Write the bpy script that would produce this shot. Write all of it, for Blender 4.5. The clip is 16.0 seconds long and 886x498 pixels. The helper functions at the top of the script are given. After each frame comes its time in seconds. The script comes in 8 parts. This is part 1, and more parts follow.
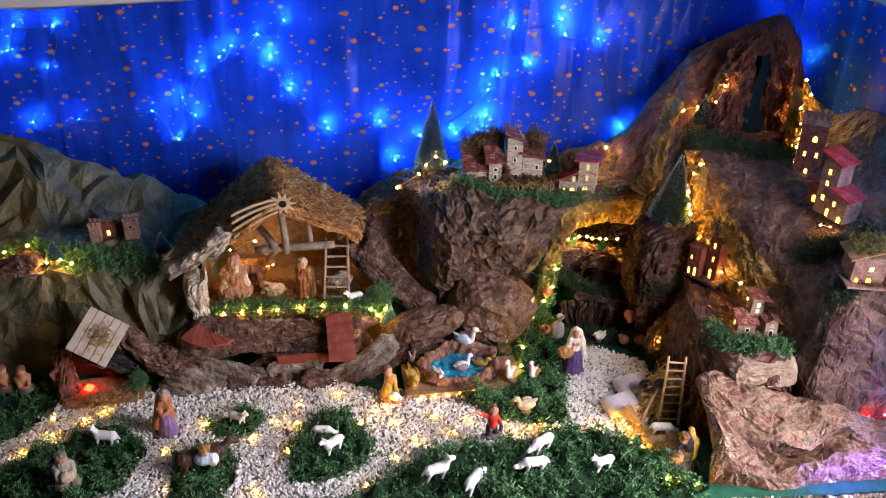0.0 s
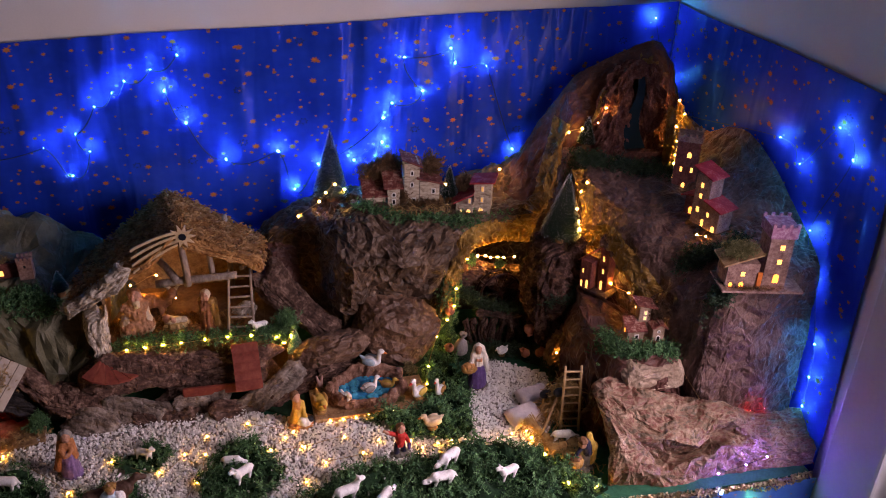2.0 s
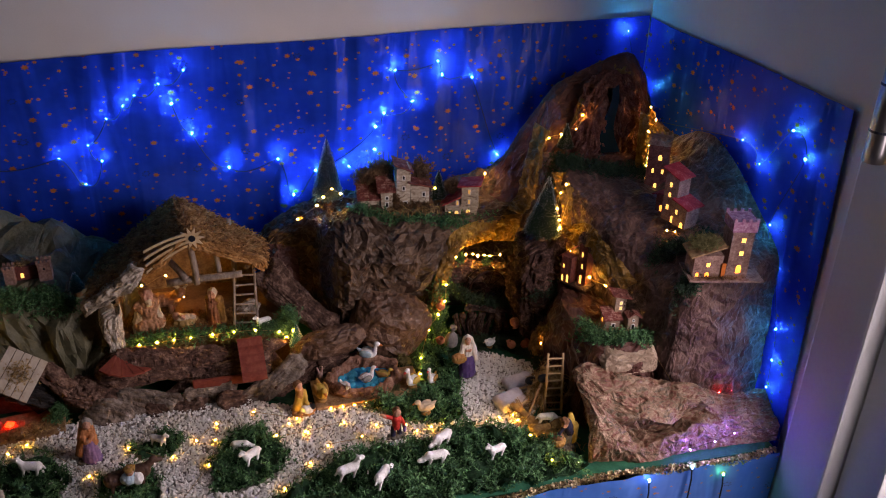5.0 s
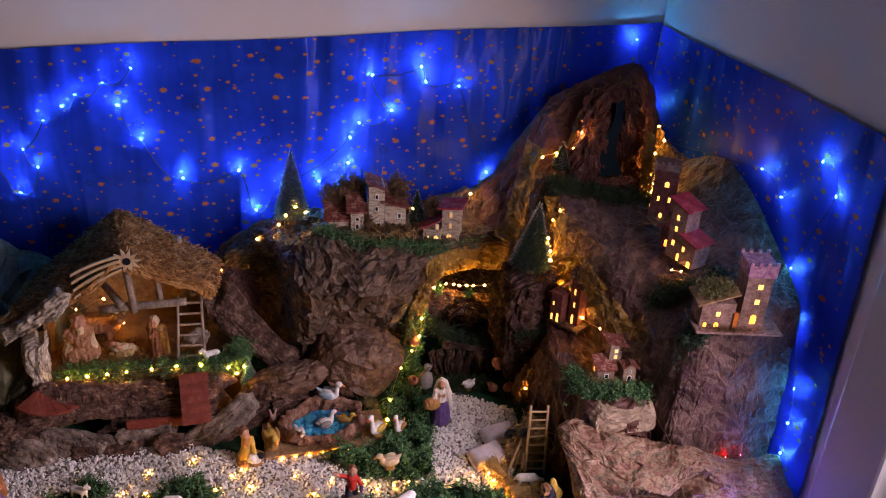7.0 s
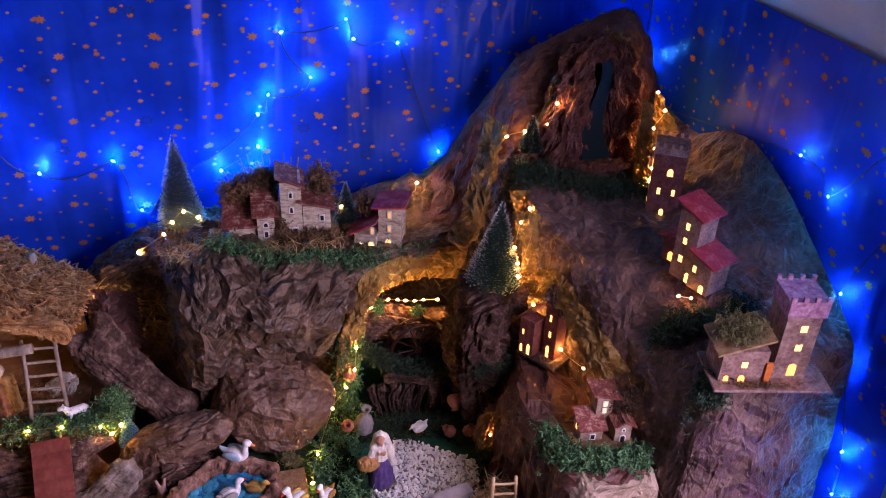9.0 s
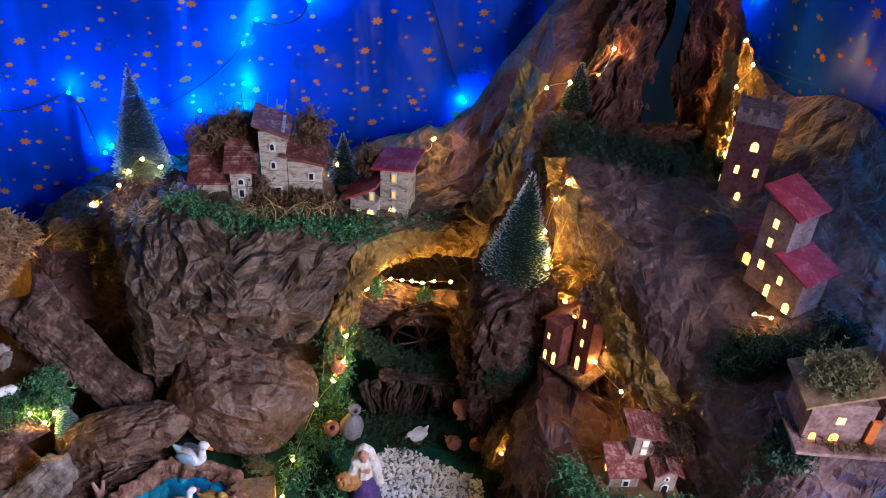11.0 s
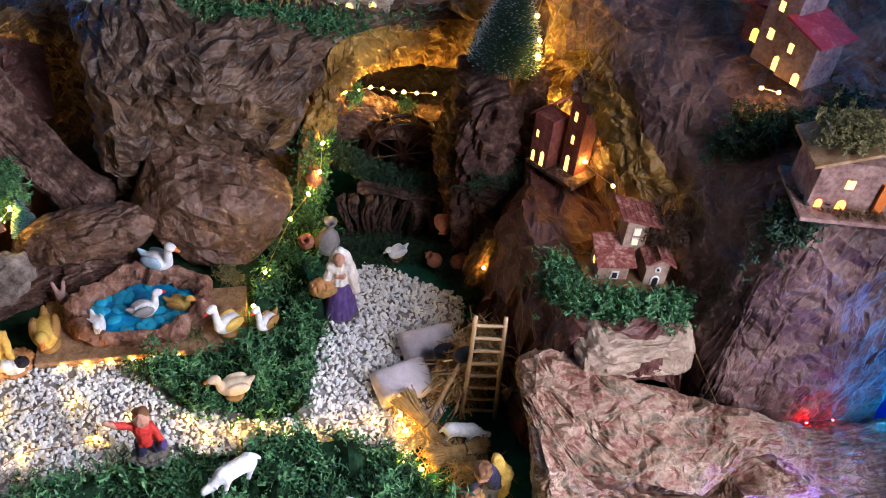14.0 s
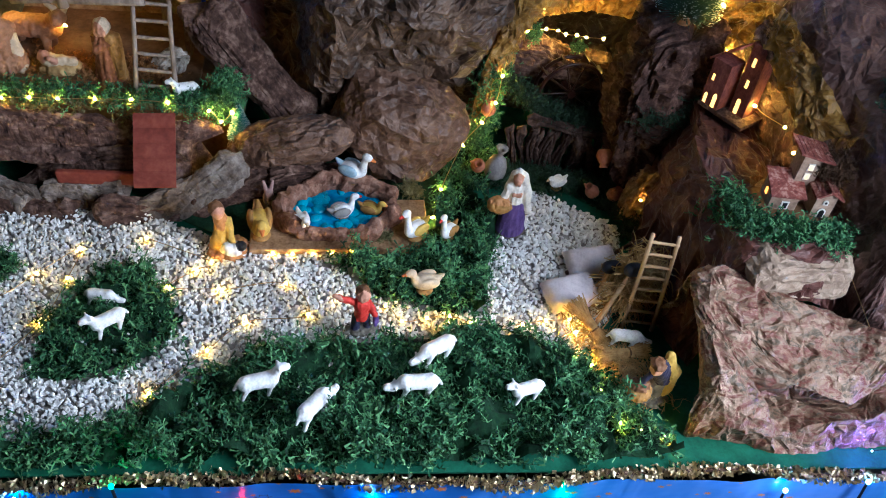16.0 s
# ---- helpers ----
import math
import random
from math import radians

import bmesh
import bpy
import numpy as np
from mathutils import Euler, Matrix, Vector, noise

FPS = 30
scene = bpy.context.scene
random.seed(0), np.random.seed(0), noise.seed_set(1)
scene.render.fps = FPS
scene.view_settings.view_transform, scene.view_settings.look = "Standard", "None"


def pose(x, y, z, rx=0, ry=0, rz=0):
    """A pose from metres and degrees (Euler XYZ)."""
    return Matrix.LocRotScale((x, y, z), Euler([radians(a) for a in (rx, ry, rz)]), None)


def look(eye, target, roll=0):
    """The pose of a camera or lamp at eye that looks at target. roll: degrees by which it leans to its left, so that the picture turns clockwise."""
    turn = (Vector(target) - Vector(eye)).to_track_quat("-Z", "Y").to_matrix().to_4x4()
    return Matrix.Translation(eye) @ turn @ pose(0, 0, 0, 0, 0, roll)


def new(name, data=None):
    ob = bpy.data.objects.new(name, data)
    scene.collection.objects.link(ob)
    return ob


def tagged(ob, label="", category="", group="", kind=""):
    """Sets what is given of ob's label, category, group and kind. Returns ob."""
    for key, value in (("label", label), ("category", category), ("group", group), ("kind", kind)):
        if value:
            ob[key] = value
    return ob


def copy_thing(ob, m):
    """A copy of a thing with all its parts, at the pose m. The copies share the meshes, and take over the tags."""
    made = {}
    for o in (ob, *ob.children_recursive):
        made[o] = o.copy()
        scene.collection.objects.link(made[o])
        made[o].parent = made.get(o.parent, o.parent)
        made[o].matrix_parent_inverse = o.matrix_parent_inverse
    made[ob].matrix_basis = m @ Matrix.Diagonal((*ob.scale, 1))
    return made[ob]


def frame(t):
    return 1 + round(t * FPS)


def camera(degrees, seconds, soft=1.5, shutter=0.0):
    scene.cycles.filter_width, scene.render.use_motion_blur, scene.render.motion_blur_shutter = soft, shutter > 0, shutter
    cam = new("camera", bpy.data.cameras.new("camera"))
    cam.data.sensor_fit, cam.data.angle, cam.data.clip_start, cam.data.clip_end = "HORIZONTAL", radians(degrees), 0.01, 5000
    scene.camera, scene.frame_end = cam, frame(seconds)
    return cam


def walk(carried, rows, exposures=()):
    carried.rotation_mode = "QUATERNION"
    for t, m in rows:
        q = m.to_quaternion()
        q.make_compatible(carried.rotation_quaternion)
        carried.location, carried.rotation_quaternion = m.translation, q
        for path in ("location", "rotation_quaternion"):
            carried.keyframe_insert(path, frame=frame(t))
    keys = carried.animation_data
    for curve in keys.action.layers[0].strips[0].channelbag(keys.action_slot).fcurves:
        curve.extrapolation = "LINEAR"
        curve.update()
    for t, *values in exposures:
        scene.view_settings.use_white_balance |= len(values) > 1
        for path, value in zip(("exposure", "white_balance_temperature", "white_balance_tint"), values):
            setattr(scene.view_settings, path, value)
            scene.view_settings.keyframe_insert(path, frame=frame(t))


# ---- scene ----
cam = camera(55.9, 16.0, 1.0)
METRES, EYE, TILT, LEAN, TURN = 1.6, 1.07, -30.0, -1.0, -6.7
ROWS = [
    (0.0, 0.0, 0.0, 0.0, 0.0, -0.0, 0.0),
    (0.5, -0.0001, -0.0078, -0.0008, -1.14, 0.49, 0.35),
    (1.0, 0.0006, -0.0179, -0.0021, -2.61, 0.83, 0.96),
    (1.5, 0.007, -0.0244, -0.0015, -4.59, 1.17, 1.78),
    (2.0, 0.0135, -0.03, -0.0019, -5.94, 1.51, 2.74),
    (2.5, 0.0161, -0.0406, -0.0007, -6.29, 1.86, 3.17),
    (3.0, 0.0149, -0.0618, -0.0049, -6.69, 2.07, 3.49),
    (3.5, -0.0026, -0.0942, -0.0107, -6.76, 2.01, 3.59),
    (6.0, 0.0134, -0.1101, -0.0201, -6.43, 2.31, 3.21),
    (6.5, 0.0483, -0.0498, -0.0026, -6.45, 2.41, 2.29),
    (7.0, 0.061, 0.0185, 0.0202, -6.15, 2.25, 1.59),
    (7.5, 0.0623, 0.0896, 0.0506, -6.39, 0.84, 2.19),
    (8.0, 0.0717, 0.1482, 0.0669, -7.43, -0.52, 3.14),
    (8.5, 0.1082, 0.2013, 0.085, -7.53, -1.34, 3.37),
    (11.0, 0.1921, 0.4148, 0.1202, -3.1, -6.01, -0.35),
    (11.5, 0.1968, 0.4217, 0.1069, -3.55, -6.2, -0.38),
    (12.0, 0.2029, 0.427, 0.0918, -3.82, -6.66, -0.37),
    (12.5, 0.2084, 0.4304, 0.075, -3.96, -7.49, -0.34),
    (13.0, 0.2098, 0.4373, 0.0583, -3.99, -8.72, -0.42),
    (13.5, 0.2055, 0.4423, 0.0442, -3.99, -9.98, -1.13),
    (14.0, 0.1962, 0.4394, 0.0265, -4.03, -11.57, -1.69),
    (14.5, 0.1776, 0.429, 0.0134, -4.16, -13.02, -1.83),
    (15.0, 0.1606, 0.4122, 0.0022, -3.94, -13.61, -2.49),
    (15.5, 0.1241, 0.3856, -0.0046, -2.4, -13.78, -3.82),
    (16.0, 0.0926, 0.3662, -0.0062, -0.18, -13.68, -5.45),
]
EXPOSURES = [(0.0, 0.60, 6700, 22), (0.8, 0.58, 6900, 32), (1.5, -0.05, 7100, 40), (2.0, -0.32, 7300, 46), (3.5, -0.52, 7300, 32), (6.0, -0.46, 7400, 30), (7.5, -0.27, 7300, 56), (8.5, -0.05, 6600, 64), (11.0, 0.3, 5500, 24), (13.0, 0.36, 6100, 26), (14.5, 0.38, 5700, 12), (16.0, 0.26, 5300, 4)]
walk(cam, [(t, pose(0, 0, EYE, TILT, LEAN, TURN) @ pose(METRES * x, METRES * y, METRES * z, 90 + pitch, roll, yaw)) for t, x, y, z, yaw, pitch, roll in ROWS], EXPOSURES)

# ---- light: dull daylight through the glazed door beside the camera ----
world = bpy.data.worlds.new("world")
scene.world = world
world.use_nodes = True
wn = world.node_tree.nodes
sky = wn.new("ShaderNodeTexSky")
sky.sky_type, sky.sun_disc, sky.sun_elevation, sky.sun_rotation = "NISHITA", False, radians(25), radians(200)
world.node_tree.links.new(sky.outputs[0], wn["Background"].inputs[0])
wn["Background"].inputs[1].default_value = 0.05


def area_lamp(name, m, sx, sy, watts, colour):
    data = bpy.data.lights.new(name, "AREA")
    data.spread = radians(130)
    data.shape, data.size, data.size_y, data.energy, data.color = "RECTANGLE", sx, sy, watts, colour
    ob = new(name, data)
    ob.matrix_world = m
    return ob


def bulb_lamp(name, at, watts, colour, radius=0.004):
    data = bpy.data.lights.new(name, "POINT")
    data.energy, data.color, data.shadow_soft_size = watts, colour, radius
    ob = new(name, data)
    ob.location = at
    return ob


area_lamp("door_daylight", look((0.985, 0.60, 0.58), (-0.15, 1.15, 0.05)), 0.45, 0.80, 11.5, (0.97, 0.95, 1.0))

# ---- materials ----
def material(name):
    m = bpy.data.materials.new(name)
    m.use_nodes = True
    return m, m.node_tree.nodes, m.node_tree.links, m.node_tree.nodes["Principled BSDF"]


def coords(nodes, links, scale=(1, 1, 1)):
    tc, mp = nodes.new("ShaderNodeTexCoord"), nodes.new("ShaderNodeMapping")
    mp.inputs["Scale"].default_value = scale
    links.new(tc.outputs["Object"], mp.inputs["Vector"])
    return mp.outputs["Vector"]


def tex_noise(nodes, links, vec, scale, detail=4, rough=0.55, distort=0.0):
    n = nodes.new("ShaderNodeTexNoise")
    n.inputs["Scale"].default_value, n.inputs["Detail"].default_value = scale, detail
    n.inputs["Roughness"].default_value, n.inputs["Distortion"].default_value = rough, distort
    links.new(vec, n.inputs["Vector"])
    return n.outputs["Fac"]


def ramp(nodes, links, fac, stops):
    r = nodes.new("ShaderNodeValToRGB")
    els = r.color_ramp.elements
    while len(els) < len(stops):
        els.new(0.5)
    for e, (p, c) in zip(els, stops):
        e.position, e.color = p, (*c, 1)
    links.new(fac, r.inputs["Fac"])
    return r.outputs["Color"]


def mix(nodes, links, fac, a, b, mode="MIX"):
    n = nodes.new("ShaderNodeMix")
    n.data_type, n.blend_type = "RGBA", mode
    for sock, v in ((n.inputs[0], fac), (n.inputs[6], a), (n.inputs[7], b)):
        if isinstance(v, bpy.types.NodeSocket):
            links.new(v, sock)
        elif isinstance(v, (tuple, list)):
            sock.default_value = (*v, 1)
        else:
            sock.default_value = v
    return n.outputs[2]


def math_node(nodes, links, op, a, b=0.0, c=0.0):
    n = nodes.new("ShaderNodeMath")
    n.operation = op
    for sock, v in zip(n.inputs, (a, b, c)):
        if isinstance(v, bpy.types.NodeSocket):
            links.new(v, sock)
        else:
            sock.default_value = v
    return n.outputs[0]


def add_bump(nodes, links, bsdf, height, strength, distance):
    b = nodes.new("ShaderNodeBump")
    b.inputs["Strength"].default_value, b.inputs["Distance"].default_value = strength, distance
    links.new(height, b.inputs["Height"])
    links.new(b.outputs["Normal"], bsdf.inputs["Normal"])
    return b


def surface(name, dark, mid, light, scale=40, fine=260, rough=0.7, bump=0.4, depth=0.001, stretch=(1, 1, 1), metal=0.0, vary=0.0, spec=0.22):
    """A rough natural surface: three tones over coarse and fine noise, with relief."""
    m, nd, lk, bs = material(name)
    vec = coords(nd, lk, stretch)
    coarse, grain = tex_noise(nd, lk, vec, scale, 5), tex_noise(nd, lk, vec, fine, 3)
    both = math_node(nd, lk, "ADD", math_node(nd, lk, "MULTIPLY", coarse, 0.65), math_node(nd, lk, "MULTIPLY", grain, 0.35))
    col = ramp(nd, lk, both, [(0.34, dark), (0.5, mid), (0.66, light)])
    if vary:
        info, hsv = nd.new("ShaderNodeObjectInfo"), nd.new("ShaderNodeHueSaturation")
        lk.new(col, hsv.inputs["Color"])
        lk.new(math_node(nd, lk, "MULTIPLY_ADD", info.outputs["Random"], vary * 2, 1 - vary), hsv.inputs["Value"])
        col = hsv.outputs["Color"]
    lk.new(col, bs.inputs["Base Color"])
    bs.inputs["Roughness"].default_value, bs.inputs["Metallic"].default_value = rough, metal
    bs.inputs["Specular IOR Level"].default_value = spec
    add_bump(nd, lk, bs, both, bump, depth)
    return m


def rock_paper(name, dark, mid, light, fleck=None, rough=0.5, crisp=1.0, veins=0.4):
    """Printed, crumpled rock paper: mottled print, sharp wrinkles, patchy pale lines along the creases."""
    m, nd, lk, bs = material(name)
    vec = coords(nd, lk)
    blot, fine = tex_noise(nd, lk, vec, 16, 4, 0.6, 0.6), tex_noise(nd, lk, vec, 230, 4, 0.65)
    col = ramp(nd, lk, blot, [(0.30, dark), (0.5, mid), (0.74, light)])
    col = mix(nd, lk, 0.16, col, ramp(nd, lk, fine, [(0.35, dark), (0.65, light)]))
    if fleck:
        spots = tex_noise(nd, lk, coords(nd, lk, (0.7, 1.25, 1.25)), 66, 4, 0.6, 1.0)
        for colour, lo in fleck:
            col = mix(nd, lk, ramp(nd, lk, spots, [(lo, (0, 0, 0)), (lo + 0.04, (0.75, 0.75, 0.75)), (lo + 0.1, (0.75, 0.75, 0.75)), (lo + 0.13, (0, 0, 0))]), col, colour)
    bend = nd.new("ShaderNodeTexNoise")
    bend.inputs["Scale"].default_value = 12
    lk.new(vec, bend.inputs["Vector"])
    warp = nd.new("ShaderNodeVectorMath")
    warp.operation = "MULTIPLY_ADD"
    lk.new(bend.outputs["Color"], warp.inputs[0])
    warp.inputs[1].default_value = (0.028, 0.028, 0.028)
    lk.new(vec, warp.inputs[2])
    h = math_node(nd, lk, "MULTIPLY", fine, 0.0010)
    for scale, slope, pale in ((20, -0.50, 0.30), (43, 0.42, 0.34), (96, -0.26, 0.16)):
        cell = nd.new("ShaderNodeTexVoronoi")
        cell.feature = "DISTANCE_TO_EDGE"
        cell.inputs["Scale"].default_value = scale
        lk.new(warp.outputs[0], cell.inputs["Vector"])
        h = math_node(nd, lk, "ADD", h, math_node(nd, lk, "MULTIPLY", cell.outputs["Distance"], slope * crisp / scale))
        if pale:
            line = ramp(nd, lk, cell.outputs["Distance"], [(0.0, (1, 1, 1)), (0.07, (0, 0, 0))])
            patchy = math_node(nd, lk, "MULTIPLY", line, math_node(nd, lk, "MULTIPLY", blot, pale * 2 * veins))
            col = mix(nd, lk, patchy, col, light)
    lk.new(col, bs.inputs["Base Color"])
    bs.inputs["Roughness"].default_value = rough
    bs.inputs["Specular IOR Level"].default_value = 0.38
    add_bump(nd, lk, bs, h, 1.0, 1.0)
    return m


def glowing(name, colour, strength):
    m, nd, lk, bs = material(name)
    bs.inputs["Base Color"].default_value = (*colour, 1)
    bs.inputs["Emission Color"].default_value = (*colour, 1)
    bs.inputs["Emission Strength"].default_value = strength
    return m


def star_paper(name, deep, blue, rough, sheen=0.5):
    """Blue wrapping paper with small printed copper stars of several sizes; its uv is in metres."""
    m, nd, lk, bs = material(name)
    uv = nd.new("ShaderNodeUVMap")
    vec = uv.outputs["UV"]
    base = ramp(nd, lk, tex_noise(nd, lk, vec, 5, 4), [(0.3, deep), (0.7, blue)])
    for scale, size, keep, colour, hollow in ((13.0, 0.0088, 0.60, (0.44, 0.14, 0.045), 0), (18.3, 0.0054, 0.65, (0.44, 0.14, 0.045), 0), (26.7, 0.0034, 0.65, (0.44, 0.14, 0.045), 0), (8.1, 0.0125, 0.22, (0.02, 0.035, 0.11), 1)):
        vo = nd.new("ShaderNodeTexVoronoi")
        vo.voronoi_dimensions, vo.inputs["Scale"].default_value = "2D", scale
        vo.inputs["Randomness"].default_value = 0.85
        lk.new(vec, vo.inputs["Vector"])
        diff = nd.new("ShaderNodeVectorMath")
        diff.operation = "SUBTRACT"
        lk.new(vec, diff.inputs[0])
        lk.new(vo.outputs["Position"], diff.inputs[1])
        sep, sepc = nd.new("ShaderNodeSeparateXYZ"), nd.new("ShaderNodeSeparateColor")
        lk.new(diff.outputs[0], sep.inputs[0])
        lk.new(vo.outputs["Color"], sepc.inputs[0])
        ang = math_node(nd, lk, "ARCTAN2", sep.outputs[1], sep.outputs[0])
        ray = math_node(nd, lk, "FRACT", math_node(nd, lk, "MULTIPLY_ADD", ang, 7 / (2 * math.pi), math_node(nd, lk, "ADD", sepc.outputs[1], 8.0)))
        point = math_node(nd, lk, "MULTIPLY", math_node(nd, lk, "ABSOLUTE", math_node(nd, lk, "SUBTRACT", ray, 0.5)), 2.0)
        reach = math_node(nd, lk, "MULTIPLY_ADD", math_node(nd, lk, "POWER", point, 1.3), 0.48, 0.52)
        reach = math_node(nd, lk, "MULTIPLY", reach, math_node(nd, lk, "MULTIPLY_ADD", sepc.outputs[2], 0.25 * size, 0.85 * size))
        dist = nd.new("ShaderNodeVectorMath")
        dist.operation = "LENGTH"
        lk.new(diff.outputs[0], dist.inputs[0])
        inside = math_node(nd, lk, "LESS_THAN", dist.outputs["Value"], reach)
        if hollow:
            inside = math_node(nd, lk, "MULTIPLY", inside, math_node(nd, lk, "GREATER_THAN", dist.outputs["Value"], math_node(nd, lk, "MULTIPLY", reach, 0.72)))
        chosen = math_node(nd, lk, "LESS_THAN", sepc.outputs[0], keep)
        base = mix(nd, lk, math_node(nd, lk, "MULTIPLY", inside, chosen), base, colour)
    lk.new(base, bs.inputs["Base Color"])
    bs.inputs["Roughness"].default_value = rough
    bs.inputs["Specular IOR Level"].default_value = sheen
    tangent = nd.new("ShaderNodeTangent")
    tangent.direction_type, tangent.uv_map = "UV_MAP", "UVMap"
    lk.new(tangent.outputs[0], bs.inputs["Tangent"])
    bs.inputs["Anisotropic"].default_value, bs.inputs["Anisotropic Rotation"].default_value = 0.9, 0.25
    mp = nd.new("ShaderNodeMapping")
    mp.inputs["Scale"].default_value = (1, 0.11, 1)
    lk.new(vec, mp.inputs["Vector"])
    h = math_node(nd, lk, "ADD", tex_noise(nd, lk, mp.outputs[0], 16, 2, 0.4, 0.8), math_node(nd, lk, "MULTIPLY", tex_noise(nd, lk, vec, 14, 2), 0.4))
    add_bump(nd, lk, bs, h, 0.85, 0.011)
    return m


PLASTER = surface("white_wall_paint", (0.74, 0.72, 0.71), (0.78, 0.76, 0.75), (0.81, 0.79, 0.78), 6, 300, 0.85, 0.15, 0.0006)
JOINERY = surface("white_joinery_paint", (0.66, 0.67, 0.69), (0.70, 0.71, 0.73), (0.73, 0.74, 0.76), 5, 120, 0.45, 0.08, 0.0004)
FLOOR_TILE = surface("brown_floor_tile", (0.05, 0.035, 0.025), (0.075, 0.052, 0.038), (0.10, 0.07, 0.052), 8, 120, 0.4, 0.1, 0.0005)
STAR_PAPER = star_paper("blue_star_paper", (0.005, 0.032, 0.34), (0.008, 0.066, 0.62), 0.27, 0.10)
# the star paper's blue, lightened in its colour for daylight on the cloth
DAYLIT_STAR_CLOTH = star_paper("daylit_blue_star_cloth", (0.02, 0.11, 0.42), (0.03, 0.16, 0.55), 0.42)
BROWN_ROCK = rock_paper("brown_rock_paper", (0.014, 0.007, 0.004), (0.046, 0.025, 0.015), (0.18, 0.112, 0.072), crisp=0.55, veins=0.9)
RED_ROCK = rock_paper("red_brown_rock_paper", (0.030, 0.009, 0.007), (0.076, 0.026, 0.020), (0.165, 0.068, 0.052), crisp=0.4)
DIM_ROCK = rock_paper("dim_brown_rock_paper", (0.026, 0.012, 0.011), (0.080, 0.038, 0.033), (0.26, 0.155, 0.128), crisp=0.75, veins=0.7)
PALE_ROCK = rock_paper("pale_flecked_rock_paper", (0.095, 0.044, 0.028), (0.205, 0.118, 0.072), (0.44, 0.32, 0.225), [((0.135, 0.028, 0.022), 0.35), ((0.055, 0.050, 0.030), 0.56)], crisp=0.6, veins=0.7)
SHELF_PAPER = rock_paper("pale_tan_paper", (0.17, 0.11, 0.075), (0.31, 0.22, 0.155), (0.50, 0.40, 0.30), crisp=0.5)
GREEN_ROCK = rock_paper("dark_green_rock_paper", (0.048, 0.048, 0.028), (0.092, 0.090, 0.052), (0.17, 0.155, 0.095), crisp=0.2)
# yellowed in its colour to stand for the glow of warm bulbs
GOLD_LIT_PAPER = rock_paper("ochre_lit_rock_paper", (0.06, 0.027, 0.005), (0.19, 0.098, 0.016), (0.42, 0.25, 0.055), crisp=0.8)
BARK = surface("pine_bark", (0.018, 0.009, 0.007), (0.078, 0.042, 0.031), (0.23, 0.15, 0.115), 45, 190, 0.9, 0.9, 0.004, (1, 1, 1), vary=0.3)
STUMP_BARK = surface("dark_stump_bark", (0.012, 0.006, 0.005), (0.054, 0.027, 0.021), (0.17, 0.10, 0.08), 45, 190, 0.9, 0.9, 0.004)
GREY_BARK = surface("weathered_grey_bark", (0.055, 0.04, 0.032), (0.18, 0.14, 0.115), (0.36, 0.31, 0.27), 40, 200, 0.9, 0.9, 0.004, vary=0.25)
BIRCH = surface("pale_birch_bark", (0.06, 0.035, 0.024), (0.38, 0.33, 0.27), (0.62, 0.58, 0.51), 75, 240, 0.85, 0.8, 0.002)
WOOD = surface("light_stick_wood", (0.20, 0.13, 0.075), (0.34, 0.24, 0.15), (0.45, 0.34, 0.23), 30, 160, 0.75, 0.4, 0.001)
CORK = surface("cork_board", (0.14, 0.075, 0.035), (0.27, 0.16, 0.08), (0.38, 0.25, 0.14), 90, 320, 0.9, 0.6, 0.001)
STRAW = surface("dry_straw", (0.16, 0.09, 0.03), (0.36, 0.23, 0.09), (0.52, 0.37, 0.17), 60, 200, 0.8, 0.3, 0.0005)
THATCH = surface("brown_thatch", (0.10, 0.042, 0.015), (0.30, 0.145, 0.052), (0.50, 0.29, 0.12), 50, 220, 0.9, 0.5, 0.001, spec=0.1)


def moss_leaf(name, dark, mid, light):
    """Moss fronds, each with a tone of its own."""
    m, nd, lk, bs = material(name)
    geo = nd.new("ShaderNodeNewGeometry")
    patch = tex_noise(nd, lk, coords(nd, lk), 26, 4)
    both = math_node(nd, lk, "MULTIPLY_ADD", geo.outputs["Random Per Island"], 0.55, math_node(nd, lk, "MULTIPLY", patch, 0.5))
    lk.new(ramp(nd, lk, both, [(0.2, dark), (0.5, mid), (0.85, light)]), bs.inputs["Base Color"])
    bs.inputs["Roughness"].default_value = 0.75
    return m


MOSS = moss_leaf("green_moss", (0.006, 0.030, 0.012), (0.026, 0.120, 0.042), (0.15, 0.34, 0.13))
# the green moss again, its colours darkened for places that lie in shade
SHADE_MOSS = moss_leaf("shaded_moss", (0.0035, 0.012, 0.006), (0.009, 0.036, 0.016), (0.032, 0.082, 0.036))
# under fronds this dark green stands for the shade in the gaps
MOSS_BED = surface("shaded_moss_bed", (0.004, 0.013, 0.006), (0.008, 0.032, 0.013), (0.016, 0.055, 0.02), 60, 220, 0.95, 0.8, 0.003)
DRY_MOSS = surface("olive_dry_moss", (0.06, 0.06, 0.02), (0.13, 0.12, 0.05), (0.22, 0.19, 0.09), 60, 220, 0.9, 0.4, 0.001)
GRAVEL = surface("white_marble_chips", (0.58, 0.57, 0.56), (0.80, 0.79, 0.78), (0.90, 0.89, 0.88), 30, 150, 0.6, 0.3, 0.0006)
GREEN_FELT = surface("green_felt", (0.008, 0.06, 0.035), (0.014, 0.10, 0.055), (0.02, 0.13, 0.075), 40, 300, 0.95, 0.3, 0.0006)
DIM_PAINT = surface("taupe_wall_paint", (0.11, 0.095, 0.085), (0.13, 0.115, 0.10), (0.15, 0.13, 0.115), 6, 300, 0.85, 0.15, 0.0006)
WARM_LED = glowing("warm_white_led", (1.0, 0.52, 0.06), 165)
